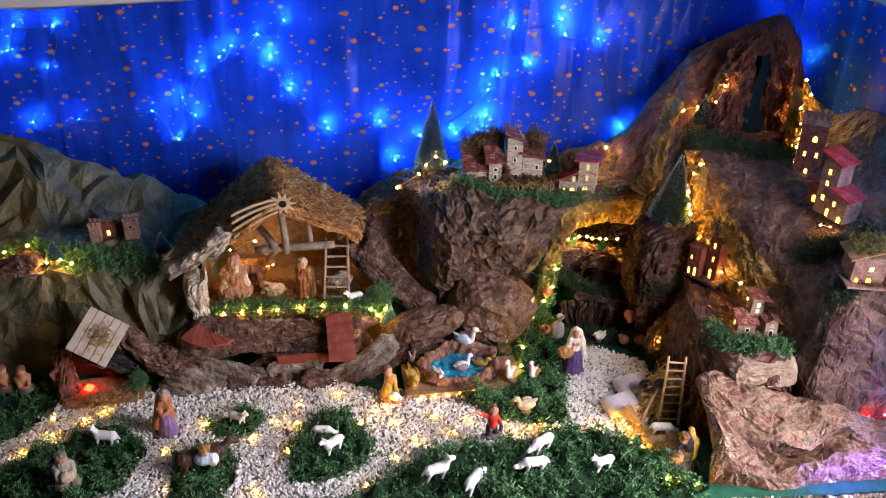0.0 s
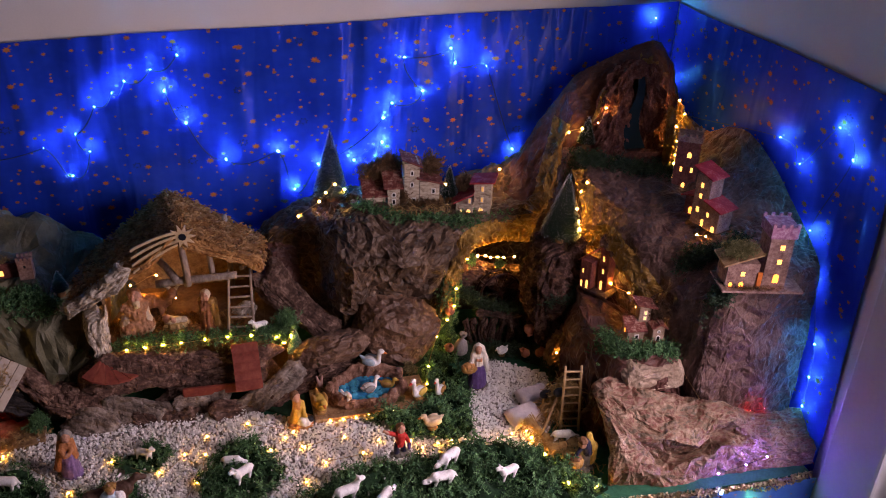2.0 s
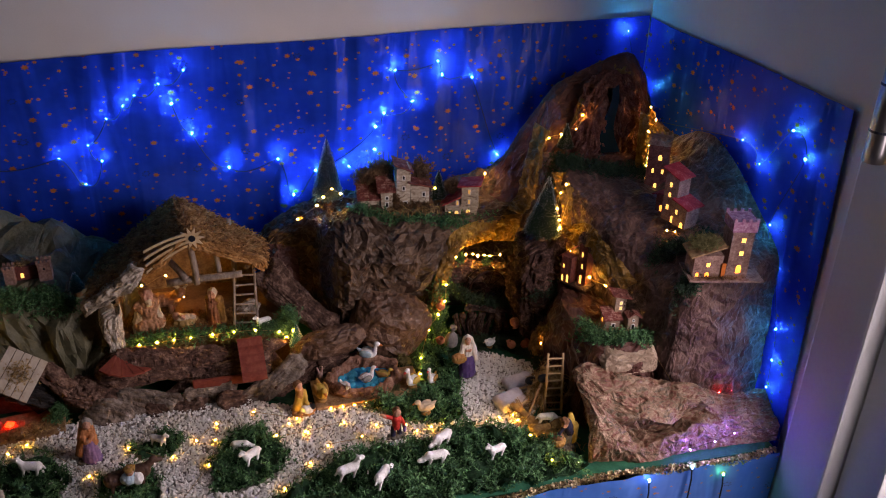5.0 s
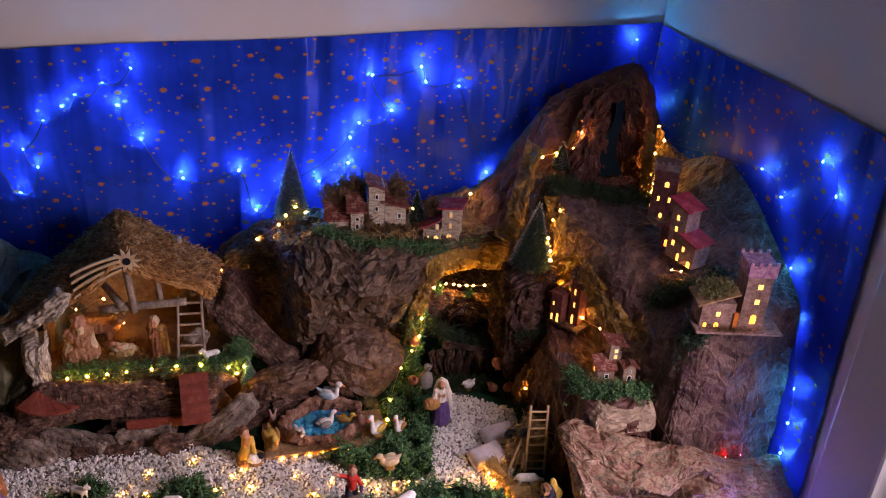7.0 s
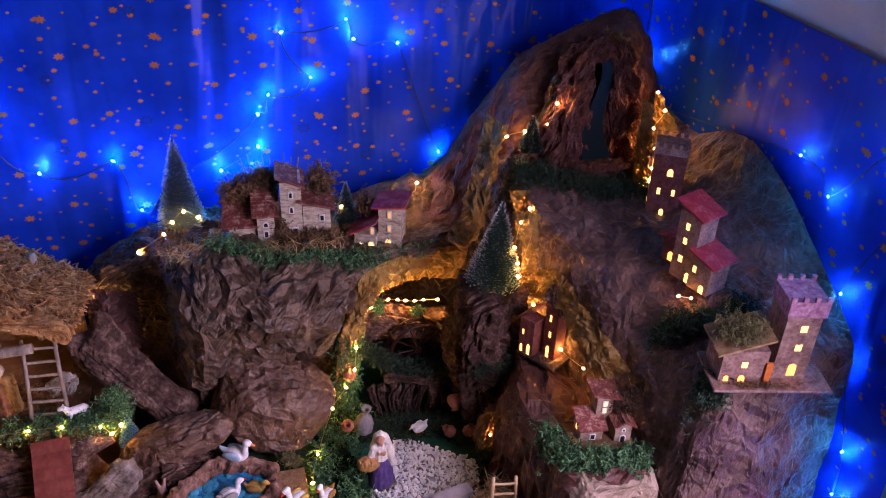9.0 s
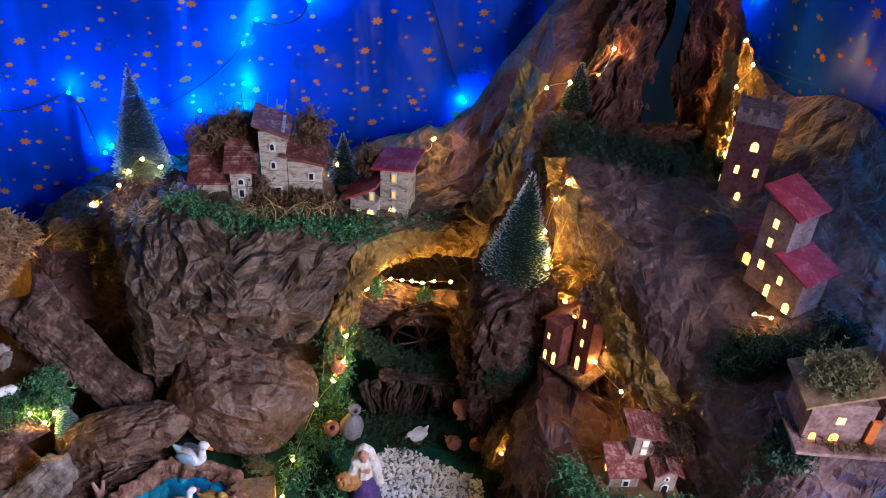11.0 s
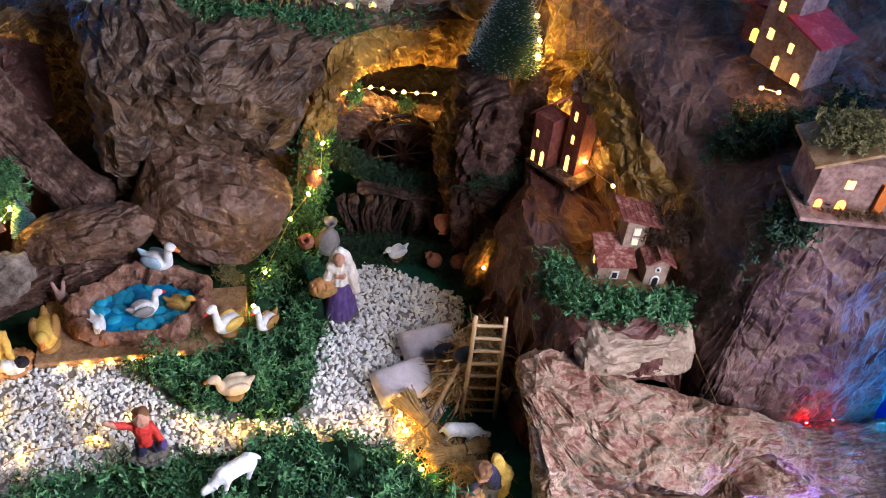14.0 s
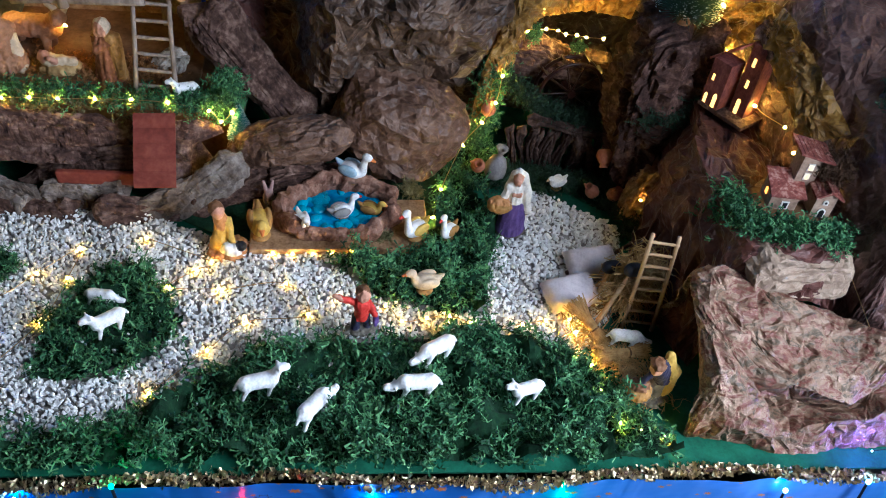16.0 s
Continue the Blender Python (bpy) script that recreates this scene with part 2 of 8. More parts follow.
BLUE_LED = glowing("blue_led", (0.0, 0.40, 1.0), 3800)
DIM_GLOW = glowing("dimly_lit_pane", (1.0, 0.55, 0.12), 0.5)
WINDOW_GLOW = glowing("lit_window_pane", (1.0, 0.58, 0.13), 2.4)
COPPER_WIRE = surface("copper_wire", (0.35, 0.22, 0.10), (0.5, 0.34, 0.16), (0.6, 0.42, 0.2), 60, 200, 0.35, 0.1, 0.0002, metal=0.8)
DARK_WIRE = surface("dark_cable", (0.006, 0.008, 0.014), (0.01, 0.012, 0.02), (0.014, 0.018, 0.03), 60, 200, 0.5, 0.1, 0.0002)
BLUE_WIRE = surface("dark_blue_cable", (0.006, 0.015, 0.08), (0.01, 0.025, 0.12), (0.014, 0.035, 0.16), 60, 200, 0.5, 0.1, 0.0002)

# ---- building tools ----
from mathutils.bvhtree import BVHTree


def part(name, data, mat, parent=None, label="", smooth=False):
    """Links a bmesh or mesh as ONE mesh object, under a thing or a part if one is given."""
    if isinstance(data, bmesh.types.BMesh):
        me = bpy.data.meshes.new(name)
        data.to_mesh(me)
        data.free()
    else:
        me = data
    for m in (mat if isinstance(mat, (list, tuple)) else [mat]):
        if m:
            me.materials.append(m)
    if smooth:
        me.polygons.foreach_set("use_smooth", [True] * len(me.polygons))
    ob = new(name, me)
    if parent:
        ob.parent = parent
    if label:
        ob["label"] = label
    return ob


def thing(name, m, label, category, group="", kind=""):
    ob = new(name)
    ob.empty_display_size = 0.02
    ob.matrix_world = m
    return tagged(ob, label, category, group, kind)


def mesh_of(name, verts, faces, uv=None):
    me = bpy.data.meshes.new(name)
    me.from_pydata([tuple(v) for v in np.asarray(verts).tolist()], [], [tuple(f) for f in (faces.tolist() if isinstance(faces, np.ndarray) else faces)])
    if uv is not None:
        lay = me.uv_layers.new(name="UVMap")
        idx = np.empty(len(me.loops), dtype=np.int32)
        me.loops.foreach_get("vertex_index", idx)
        lay.data.foreach_set("uv", np.asarray(uv)[idx].astype(np.float32).ravel())
    me.update()
    return me


def box(sx, sy, sz, at=(0, 0, 0), bevel=0.0, bm=None):
    """A box whose base centre is at the point given."""
    own = bmesh.new()
    bmesh.ops.create_cube(own, size=1, matrix=Matrix.Translation((at[0], at[1], at[2] + sz / 2)) @ Matrix.Diagonal((sx, sy, sz, 1)))
    if bevel:
        bmesh.ops.bevel(own, geom=own.edges[:], offset=bevel, segments=2, affect="EDGES", profile=0.6)
    if bm is None:
        return own
    me = bpy.data.meshes.new("tmp")
    own.to_mesh(me)
    own.free()
    bm.from_mesh(me)
    bpy.data.meshes.remove(me)
    return bm


def lattice_value(i, j, k, seed):
    h = (i * 73856093) ^ (j * 19349663) ^ (k * 83492791) ^ (seed * 2654435761 & 0x7FFFFFFF)
    h = (h ^ (h >> 13)) * 1274126177 & 0x7FFFFFFF
    h = (h ^ (h >> 16)) * 668265263 & 0x7FFFFFFF
    return ((h ^ (h >> 15)) & 0xFFFF) / 32767.5 - 1.0


def facets(P, size, seed=0):
    """Noise that is flat on facets with sharp creases between them, as in crumpled paper."""
    q = P / size
    c, s = math.cos(seed * 1.3 + 0.5), math.sin(seed * 1.3 + 0.5)
    q = np.stack([c * q[:, 0] - s * q[:, 1], s * q[:, 0] + c * q[:, 1] + 0.4 * q[:, 2], q[:, 2] - 0.4 * q[:, 0]], 1)
    q = q + 0.12 * np.sin(q[:, [1, 2, 0]] * 1.7 + seed)
    base = np.floor(q).astype(np.int64)
    f = q - base
    order = np.argsort(-f, axis=1)
    fs = np.take_along_axis(f, order, axis=1)
    w = np.stack([1 - fs[:, 0], fs[:, 0] - fs[:, 1], fs[:, 1] - fs[:, 2], fs[:, 2]], axis=1)
    corner, out = base.copy(), 0
    for n in range(4):
        out = out + w[:, n] * lattice_value(corner[:, 0], corner[:, 1], corner[:, 2], seed)
        if n < 3:
            corner = corner.copy()
            corner[np.arange(len(q)), order[:, n]] += 1
    return out


def creases(P, size, seed=0):
    """Long straight folds in several directions that break one another, as in a crumpled sheet; about -1 to 1."""
    r = np.random.default_rng(seed)
    out = np.zeros(len(P))
    for k in range(4):
        n = r.normal(0, 1, 3)
        n /= np.linalg.norm(n)
        t = P @ n / (size * r.uniform(0.75, 1.7)) + r.uniform(0, 1) + 0.3 * facets(P, size * 3.0, seed + 7 * k)
        out += 4 * np.abs(t - np.floor(t + 0.5)) - 1
    return out / 2.2


def soft_noise(P, size, seed=0):
    """Smooth value noise."""
    q = P / size
    base = np.floor(q).astype(np.int64)
    f = q - base
    f = f * f * (3 - 2 * f)
    out = 0
    for a in (0, 1):
        for b in (0, 1):
            for c in (0, 1):
                w = (f[:, 0] if a else 1 - f[:, 0]) * (f[:, 1] if b else 1 - f[:, 1]) * (f[:, 2] if c else 1 - f[:, 2])
                out = out + w * lattice_value(base[:, 0] + a, base[:, 1] + b, base[:, 2] + c, seed)
    return out


def spline(P, n):
    """Catmull-Rom through the first axis of P, resampled to n."""
    P = np.asarray(P, float)
    k = len(P)
    t = np.linspace(0, k - 1, n)
    i = np.minimum(t.astype(int), k - 2)
    f = (t - i).reshape(-1, *([1] * (P.ndim - 1)))
    pad = np.concatenate([2 * P[:1] - P[1:2], P, 2 * P[-1:] - P[-2:-1]])
    a, b, c, d = pad[i], pad[i + 1], pad[i + 2], pad[i + 3]
    return 0.5 * (2 * b + (c - a) * f + (2 * a - 5 * b + 4 * c - d) * f ** 2 + (3 * b - a - 3 * c + d) * f ** 3)


def grid_normals(G):
    du, dv = np.gradient(G, axis=0), np.gradient(G, axis=1)
    n = np.cross(du, dv)
    return n / np.maximum(np.linalg.norm(n, axis=2, keepdims=True), 1e-9)


def grid_faces(nu, nv):
    i = np.arange(nu * nv).reshape(nu, nv)
    return np.stack([i[:-1, :-1].ravel(), i[1:, :-1].ravel(), i[1:, 1:].ravel(), i[:-1, 1:].ravel()], axis=1)


def crumple(V, F, amounts, seed):
    """Splits each triangle in four once per amount and pushes the new corners in or out, so that flat facets meet in sharp creases."""
    r = np.random.default_rng(seed)
    for k in amounts:
        E = np.sort(np.concatenate([F[:, [0, 1]], F[:, [1, 2]], F[:, [2, 0]]]), axis=1)
        key, inv = np.unique(E[:, 0] * (len(V) + 1) + E[:, 1], return_inverse=True)
        A, B = key // (len(V) + 1), key % (len(V) + 1)
        fn = np.cross(V[F[:, 1]] - V[F[:, 0]], V[F[:, 2]] - V[F[:, 0]])
        vn = np.zeros_like(V)
        for c in range(3):
            np.add.at(vn, F[:, c], fn)
        n = vn[A] + vn[B]
        n /= np.maximum(np.linalg.norm(n, axis=1, keepdims=True), 1e-12)
        long = np.linalg.norm(V[B] - V[A], axis=1)
        t = r.uniform(0.34, 0.66, len(A))[:, None]
        push = np.clip(r.normal(0, 1, len(A)), -1.8, 1.8) * k * long
        i = inv.reshape(3, len(F)) + len(V)
        V = np.concatenate([V, V[A] * (1 - t) + V[B] * t + n * push[:, None]])
        F = np.concatenate([np.stack(q, 1) for q in ((F[:, 0], i[0], i[2]), (F[:, 1], i[1], i[0]), (F[:, 2], i[2], i[1]), (i[0], i[1], i[2]))])
    return V, F


def triangles(nu, nv, r, close=False):
    """A grid's triangles, with its diagonals drawn at random; close joins the last row of v to the first."""
    i = np.arange(nu * nv).reshape(nu, nv)
    nxt = np.roll(i, -1, axis=1) if close else i[:, 1:]
    i = i if close else i[:, :-1]
    a, b, c, d = i[:-1].ravel(), i[1:].ravel(), nxt[1:].ravel(), nxt[:-1].ravel()
    flip = (r.uniform(0, 1, len(a)) < 0.5)[:, None]
    one = np.where(flip, np.stack([a, b, c], 1), np.stack([a, b, d], 1))
    two = np.where(flip, np.stack([a, c, d], 1), np.stack([b, c, d], 1))
    return np.concatenate([one, two])


def wrinkled(P, folds, seed, grain=1.0):
    """How far crumpled paper stands off its plain shape: broad facets, sharp folds, small wrinkles (three heights in metres)."""
    big, mid, small = folds
    P = P / grain
    W = P + 0.010 * np.stack([soft_noise(P, 0.05, seed + 1), soft_noise(P, 0.05, seed + 2), soft_noise(P, 0.05, seed + 3)], 1)
    d = big * (facets(W, 0.105, seed) + 0.35 * facets(P, 0.06, seed + 4))
    d += mid * (0.62 * creases(W, 0.070, seed + 5) + 0.7 * facets(W, 0.034, seed + 6))
    patch = 0.6 + 0.5 * soft_noise(P, 0.07, seed + 9)
    return d + small * patch * (0.8 * creases(W, 0.026, seed + 7) + 0.8 * facets(P, 0.014, seed + 8))


def draped(profiles, folds, seed, amounts, step=0.018, grain=1.0):
    """A paper sheet lofted through profiles, each a list of points, folded and then crumpled finely. Returns its points and triangles."""
    r = np.random.default_rng(seed)
    rough = spline(np.transpose(spline(profiles, 40), (1, 0, 2)), 40).transpose(1, 0, 2)
    reach = [np.linalg.norm(np.diff(rough, axis=k), axis=2).sum(axis=k).max() for k in (0, 1)]
    nu, nv = (int(np.clip(q / step, 5, 60)) for q in reach)
    G = spline(np.transpose(spline(profiles, nu), (1, 0, 2)), nv).transpose(1, 0, 2)
    n, du, dv = grid_normals(G).reshape(-1, 3), np.gradient(G, axis=0), np.gradient(G, axis=1)
    inner = np.zeros((nu, nv, 1))
    inner[1:-1, 1:-1] = 1
    G = G + inner * (du * r.uniform(-0.32, 0.32, (nu, nv, 1)) + dv * r.uniform(-0.32, 0.32, (nu, nv, 1)))
    P = G.reshape(-1, 3)
    return crumple(P + n * wrinkled(P, folds, seed, grain)[:, None], triangles(nu, nv, r), amounts, seed)


def crumpled_bole(name, points, radii, sides, amounts, seed, mat, parent, m, flat=0.7):
    """A rough upright lump of crumpled paper along the points, with a radius at each."""
    r = np.random.default_rng(seed)
    P, th = np.array(points, float), np.arange(sides) * 2 * math.pi / sides
    V = np.array([[(p[0] + q * math.cos(a), p[1] + q * flat * math.sin(a), p[2]) for a in th + 0.4 * i] for i, (p, q) in enumerate(zip(P, radii))])
    v, f = crumple(V.reshape(-1, 3), triangles(len(P), sides, r, True)[:, ::-1], amounts, seed)
    ob = part(name, mesh_of(name, v, f), mat, parent)
    ob.matrix_local = m
    return ob


TERRAIN = []


def sheet(name, profiles, mat, label, folds, amounts, seed=1, step=0.018, category="rock"):
    v, f = draped(profiles, folds, seed, amounts, step)
    TERRAIN.append((v, f))
    return tagged(part(name, mesh_of(name, v, f), mat), label, category)


def tube(points, radius, sides=6, taper=1.0):
    """A tube mesh along the points given."""
    P = np.asarray(points, float)
    t = np.gradient(P, axis=0)
    t /= np.maximum(np.linalg.norm(t, axis=1, keepdims=True), 1e-9)
    ref = np.array([0.0, 0, 1]) if abs(t[:, 2]).mean() < 0.8 else np.array([1.0, 0, 0])
    a = np.cross(t, ref)
    a /= np.maximum(np.linalg.norm(a, axis=1, keepdims=True), 1e-9)
    b = np.cross(t, a)
    th = np.arange(sides) * 2 * math.pi / sides
    r = radius * np.linspace(1, taper, len(P)).reshape(-1, 1, 1)
    V = P[:, None] + r * (a[:, None] * np.cos(th)[None, :, None] + b[:, None] * np.sin(th)[None, :, None])
    faces = []
    for i in range(len(P) - 1):
        for j in range(sides):
            faces.append((i * sides + j, i * sides + (j + 1) % sides, (i + 1) * sides + (j + 1) % sides, (i + 1) * sides + j))
    faces += [tuple(range(sides))[::-1], tuple((len(P) - 1) * sides + j for j in range(sides))]
    return V.reshape(-1, 3), faces


def merged(pieces):
    """One vertex and face list out of several."""
    V, F, n = [], [], 0
    for v, f in pieces:
        V.append(np.asarray(v))
        F += [tuple(i + n for i in q) for q in f]
        n += len(v)
    return np.concatenate(V), F


def scattered(shapes, at, turn, size, pick):
    """Many copies of small shapes (points, faces of one length) as joined arrays. turn: N x 3 x 3."""
    V, F, n = [], [], 0
    for s, (v, f) in enumerate(shapes):
        sel = np.where(pick == s)[0]
        if not len(sel):
            continue
        W = np.einsum("nij,vj->nvi", turn[sel], v) * size[sel][:, None, None] + at[sel][:, None, :]
        V.append(W.reshape(-1, 3))
        F.append((f[None] + (np.arange(len(sel)) * len(v))[:, None, None] + n).reshape(-1, f.shape[1]))
        n += len(sel) * len(v)
    return np.concatenate(V), np.concatenate(F)


def random_turns(n, rng, tilt=1.0):
    """Random rotations; tilt 1 is any, small keeps z up."""
    a, b, c = rng.uniform(0, 2 * math.pi, n), rng.normal(0, tilt, n), rng.normal(0, tilt, n)
    ca, sa, cb, sb, cc, sc = np.cos(a), np.sin(a), np.cos(b), np.sin(b), np.cos(c), np.sin(c)
    o, z = np.ones(n), np.zeros(n)
    A = np.stack([ca, -sa, z, sa, ca, z, z, z, o], 1).reshape(n, 3, 3)
    B = np.stack([o, z, z, z, cb, -sb, z, sb, cb], 1).reshape(n, 3, 3)
    C = np.stack([cc, z, sc, z, o, z, -sc, z, cc], 1).reshape(n, 3, 3)
    return np.einsum("nij,njk,nkl->nil", B, C, A)


def surface_net(S, lo, step):
    """Points and quads of the zero surface of the sampled field S."""
    neg = S < 0
    nx, ny, nz = S.shape
    c = [(i, j, k) for i in (0, 1) for j in (0, 1) for k in (0, 1)]
    at = lambda A, o: A[o[0]:nx - 1 + o[0], o[1]:ny - 1 + o[1], o[2]:nz - 1 + o[2]]
    count = sum(at(neg, o).astype(np.int8) for o in c)
    cells = np.argwhere((count > 0) & (count < 8))
    index = -np.ones((nx - 1, ny - 1, nz - 1), np.int64)
    index[tuple(cells.T)] = np.arange(len(cells))
    total, hits = np.zeros((len(cells), 3)), np.zeros(len(cells))
    for a in c:
        for ax in range(3):
            if a[ax]:
                continue
            b = tuple(v + (i == ax) for i, v in enumerate(a))
            va, vb = S[tuple((cells + a).T)], S[tuple((cells + b).T)]
            ok = (va < 0) != (vb < 0)
            f = np.where(ok, va / np.where(va == vb, 1, va - vb), 0)
            p = np.array(a, float)[None] + f[:, None] * (np.array(b) - np.array(a))[None]
            total[ok] += p[ok]
            hits[ok] += 1
    V = lo + (cells + total / hits[:, None]) * step
    quads = []
    for ax in range(3):
        b, d = [i for i in range(3) if i != ax]
        sl0, sl1 = [slice(None)] * 3, [slice(None)] * 3
        sl0[ax], sl1[ax] = slice(0, -1), slice(1, None)
        s0, s1 = neg[tuple(sl0)], neg[tuple(sl1)]
        e = np.argwhere(s0 != s1)
        e = e[(e[:, b] > 0) & (e[:, d] > 0) & (e[:, b] < S.shape[b] - 1) & (e[:, d] < S.shape[d] - 1)]
        flip = s0[tuple(e.T)]
        ub, ud = np.eye(3, dtype=int)[b], np.eye(3, dtype=int)[d]
        q = np.stack([index[tuple((e - ub - ud).T)], index[tuple((e - ud).T)], index[tuple(e.T)], index[tuple((e - ub).T)]], 1)
        if ax == 1:
            flip = ~flip
        q[~flip] = q[~flip][:, ::-1]
        quads.append(q)
    return V, np.concatenate(quads)


def limb(a, b, r0, r1=None, mat=0):
    return ("limb", np.array(a, float), np.array(b, float), r0, r0 if r1 is None else r1, mat)


def lump(c, r, mat=0):
    return ("lump", np.array(c, float), np.array(r if np.ndim(r) else (r, r, r), float), 0, 0, mat)


def distance(prim, P):
    kind, a, b, r0, r1, _ = prim
    if kind == "lump":
        k = np.linalg.norm((P - a) / b, axis=1)
        return (k - 1) * b.min()
    ab = b - a
    t = np.clip(((P - a) @ ab) / max(ab @ ab, 1e-12), 0, 1)
    return np.linalg.norm(P - a - t[:, None] * ab, axis=1) - (r0 + (r1 - r0) * t)


def figure(name, prims, mats, m, label, category, step=0.0012, blend=0.003, group="", rough=0.0):
    """A small moulded figure as one plain mesh: limbs and lumps melted into one another."""
    ext = [(np.minimum(p[1], p[2]) - max(p[3], p[4]), np.maximum(p[1], p[2]) + max(p[3], p[4])) if p[0] == "limb" else (p[1] - p[2], p[1] + p[2]) for p in prims]
    lo, hi = np.min([e[0] for e in ext], 0) - 3 * step, np.max([e[1] for e in ext], 0) + 3 * step
    n = np.ceil((hi - lo) / step).astype(int) + 1
    P = np.stack(np.meshgrid(*[lo[i] + step * np.arange(n[i]) for i in range(3)], indexing="ij"), -1).reshape(-1, 3)
    S = None
    for p in prims:
        d = distance(p, P)
        if S is None:
            S = d
        else:
            h = np.clip(0.5 + 0.5 * (S - d) / blend, 0, 1)
            S = S * (1 - h) + d * h - blend * h * (1 - h)
    if rough:
        S = S + rough * (soft_noise(P * np.array([1, 1, 0.3]), 0.0034, 3) + 0.6 * soft_noise(P, 0.0022, 4))
    V, Q = surface_net(S.reshape(n), lo, step)
    centre = V[Q].mean(1)
    near = np.argmin(np.stack([distance(p, centre) for p in prims]), 0)
    me = mesh_of(name, V, Q)
    ob = part(name, me, mats, smooth=True)
    me.polygons.foreach_set("material_index", np.array([p[5] for p in prims], np.int32)[near])
    me.update()
    ob.matrix_world = m
    return tagged(ob, label, category, group)


def rock_tree():
    """A search tree over all the rock sheets."""
    v, f = merged([(a, b.tolist()) for a, b in TERRAIN])
    return BVHTree.FromPolygons([tuple(p) for p in v.tolist()], f)


def on_rock(tree, x, y, top=1.0):
    """The first rock height below top at (x, y), or 0."""
    hit = tree.ray_cast(Vector((x, y, top)), Vector((0, 0, -1)))
    return hit[0].z if hit[0] else 0.0


def lay(a, b, up):
    """A pose at the middle of a and b, its x axis along them and its z axis towards up."""
    a, b = Vector(a), Vector(b)
    x = (b - a).normalized()
    z = (Vector(up) - x * x.dot(Vector(up))).normalized()
    y = z.cross(x)
    m = Matrix((x, y, z)).transposed().to_4x4()
    m.translation = (a + b) / 2
    return m

# ---- the room ----
BACK_Y, RIGHT_X, FLOOR_Z, CEIL_Z = 1.76, 1.02, -0.62, 1.95


def slab(name, x0, x1, y0, y1, z0, z1, mat, label, category):
    return tagged(part(name, box(x1 - x0, y1 - y0, z1 - z0, ((x0 + x1) / 2, (y0 + y1) / 2, z0), 0.002), mat), label, category, kind="structure")


slab("wall_north", -3.4, 1.12, BACK_Y, BACK_Y + 0.1, FLOOR_Z, CEIL_Z, PLASTER, "plain white painted wall behind the nativity", "wall")
slab("wall_east", RIGHT_X, RIGHT_X + 0.1, 0.93, BACK_Y, FLOOR_Z, CEIL_Z, PLASTER, "white painted wall beside the nativity", "wall")
slab("wall_west", -3.4, -3.3, -3.3, BACK_Y, FLOOR_Z, CEIL_Z, DIM_PAINT, "plain taupe painted wall", "wall")
slab("wall_south", -3.4, 1.12, -3.4, -3.3, FLOOR_Z, CEIL_Z, DIM_PAINT, "plain taupe painted wall", "wall")
slab("wall_east_near", RIGHT_X, RIGHT_X + 0.1, -3.3, -0.51, FLOOR_Z, CEIL_Z, PLASTER, "white painted wall beside the door", "wall")
slab("floor", -3.4, 1.12, -3.4, BACK_Y + 0.1, FLOOR_Z - 0.05, FLOOR_Z, FLOOR_TILE, "brown tiled floor", "floor")
slab("ceiling", -3.4, 1.12, -3.4, BACK_Y + 0.1, CEIL_Z, CEIL_Z + 0.05, DIM_PAINT, "plain taupe painted ceiling", "ceiling")

# white glazed door in its frame, on the wall beside the table
GLASS, gn, gl, gb = material("clear_glass")
gb.inputs["Transmission Weight"].default_value, gb.inputs["Roughness"].default_value = 1.0, 0.02
door = thing("door_1", pose(RIGHT_X, 0.21, FLOOR_Z), "white painted glazed door with a steel hinge, closed", "door", kind="structure")
part("door_frame", box(0.12, 0.12, 2.1, (0.035, 0.66, 0), 0.006), JOINERY, door)
part("door_frame", box(0.12, 0.12, 2.1, (0.035, -0.66, 0), 0.006), JOINERY, door)
part("lintel", box(0.10, 1.44, 0.47, (0.05, 0, 2.1), 0.004), PLASTER, door)
for y in (-0.55, 0.55):
    part("stile", box(0.045, 0.09, 2.09, (0.03, y, 0.005), 0.004), JOINERY, door)
for z in (0.005, 1.995):
    part("rail", box(0.045, 1.0, 0.1, (0.03, 0, z), 0.004), JOINERY, door)
pane = part("pane", box(0.006, 1.0, 1.9, (0.04, 0, 0.1)), GLASS, door)
pane.visible_shadow = False
STEEL = surface("brushed_steel", (0.42, 0.42, 0.43), (0.5, 0.5, 0.51), (0.56, 0.56, 0.57), 20, 300, 0.3, 0.1, 0.0003, (1, 1, 0.1), metal=1.0)
hinge_pts = [(0, 0, z) for z in np.linspace(0, 0.20, 12)]
hv, hf = tube(hinge_pts, 0.018, 20)
hinge = part("hinge", mesh_of("hinge", hv, hf), STEEL, door, "brushed steel door hinge", True)
hinge.location = (-0.045, 0.67, 1.27)
for z in (0.05, 0.125):
    rv, rf = tube([(0, 0, z), (0, 0, z + 0.004)], 0.0186, 20)
    part("seam", mesh_of("seam", rv, rf), DARK_WIRE, hinge)


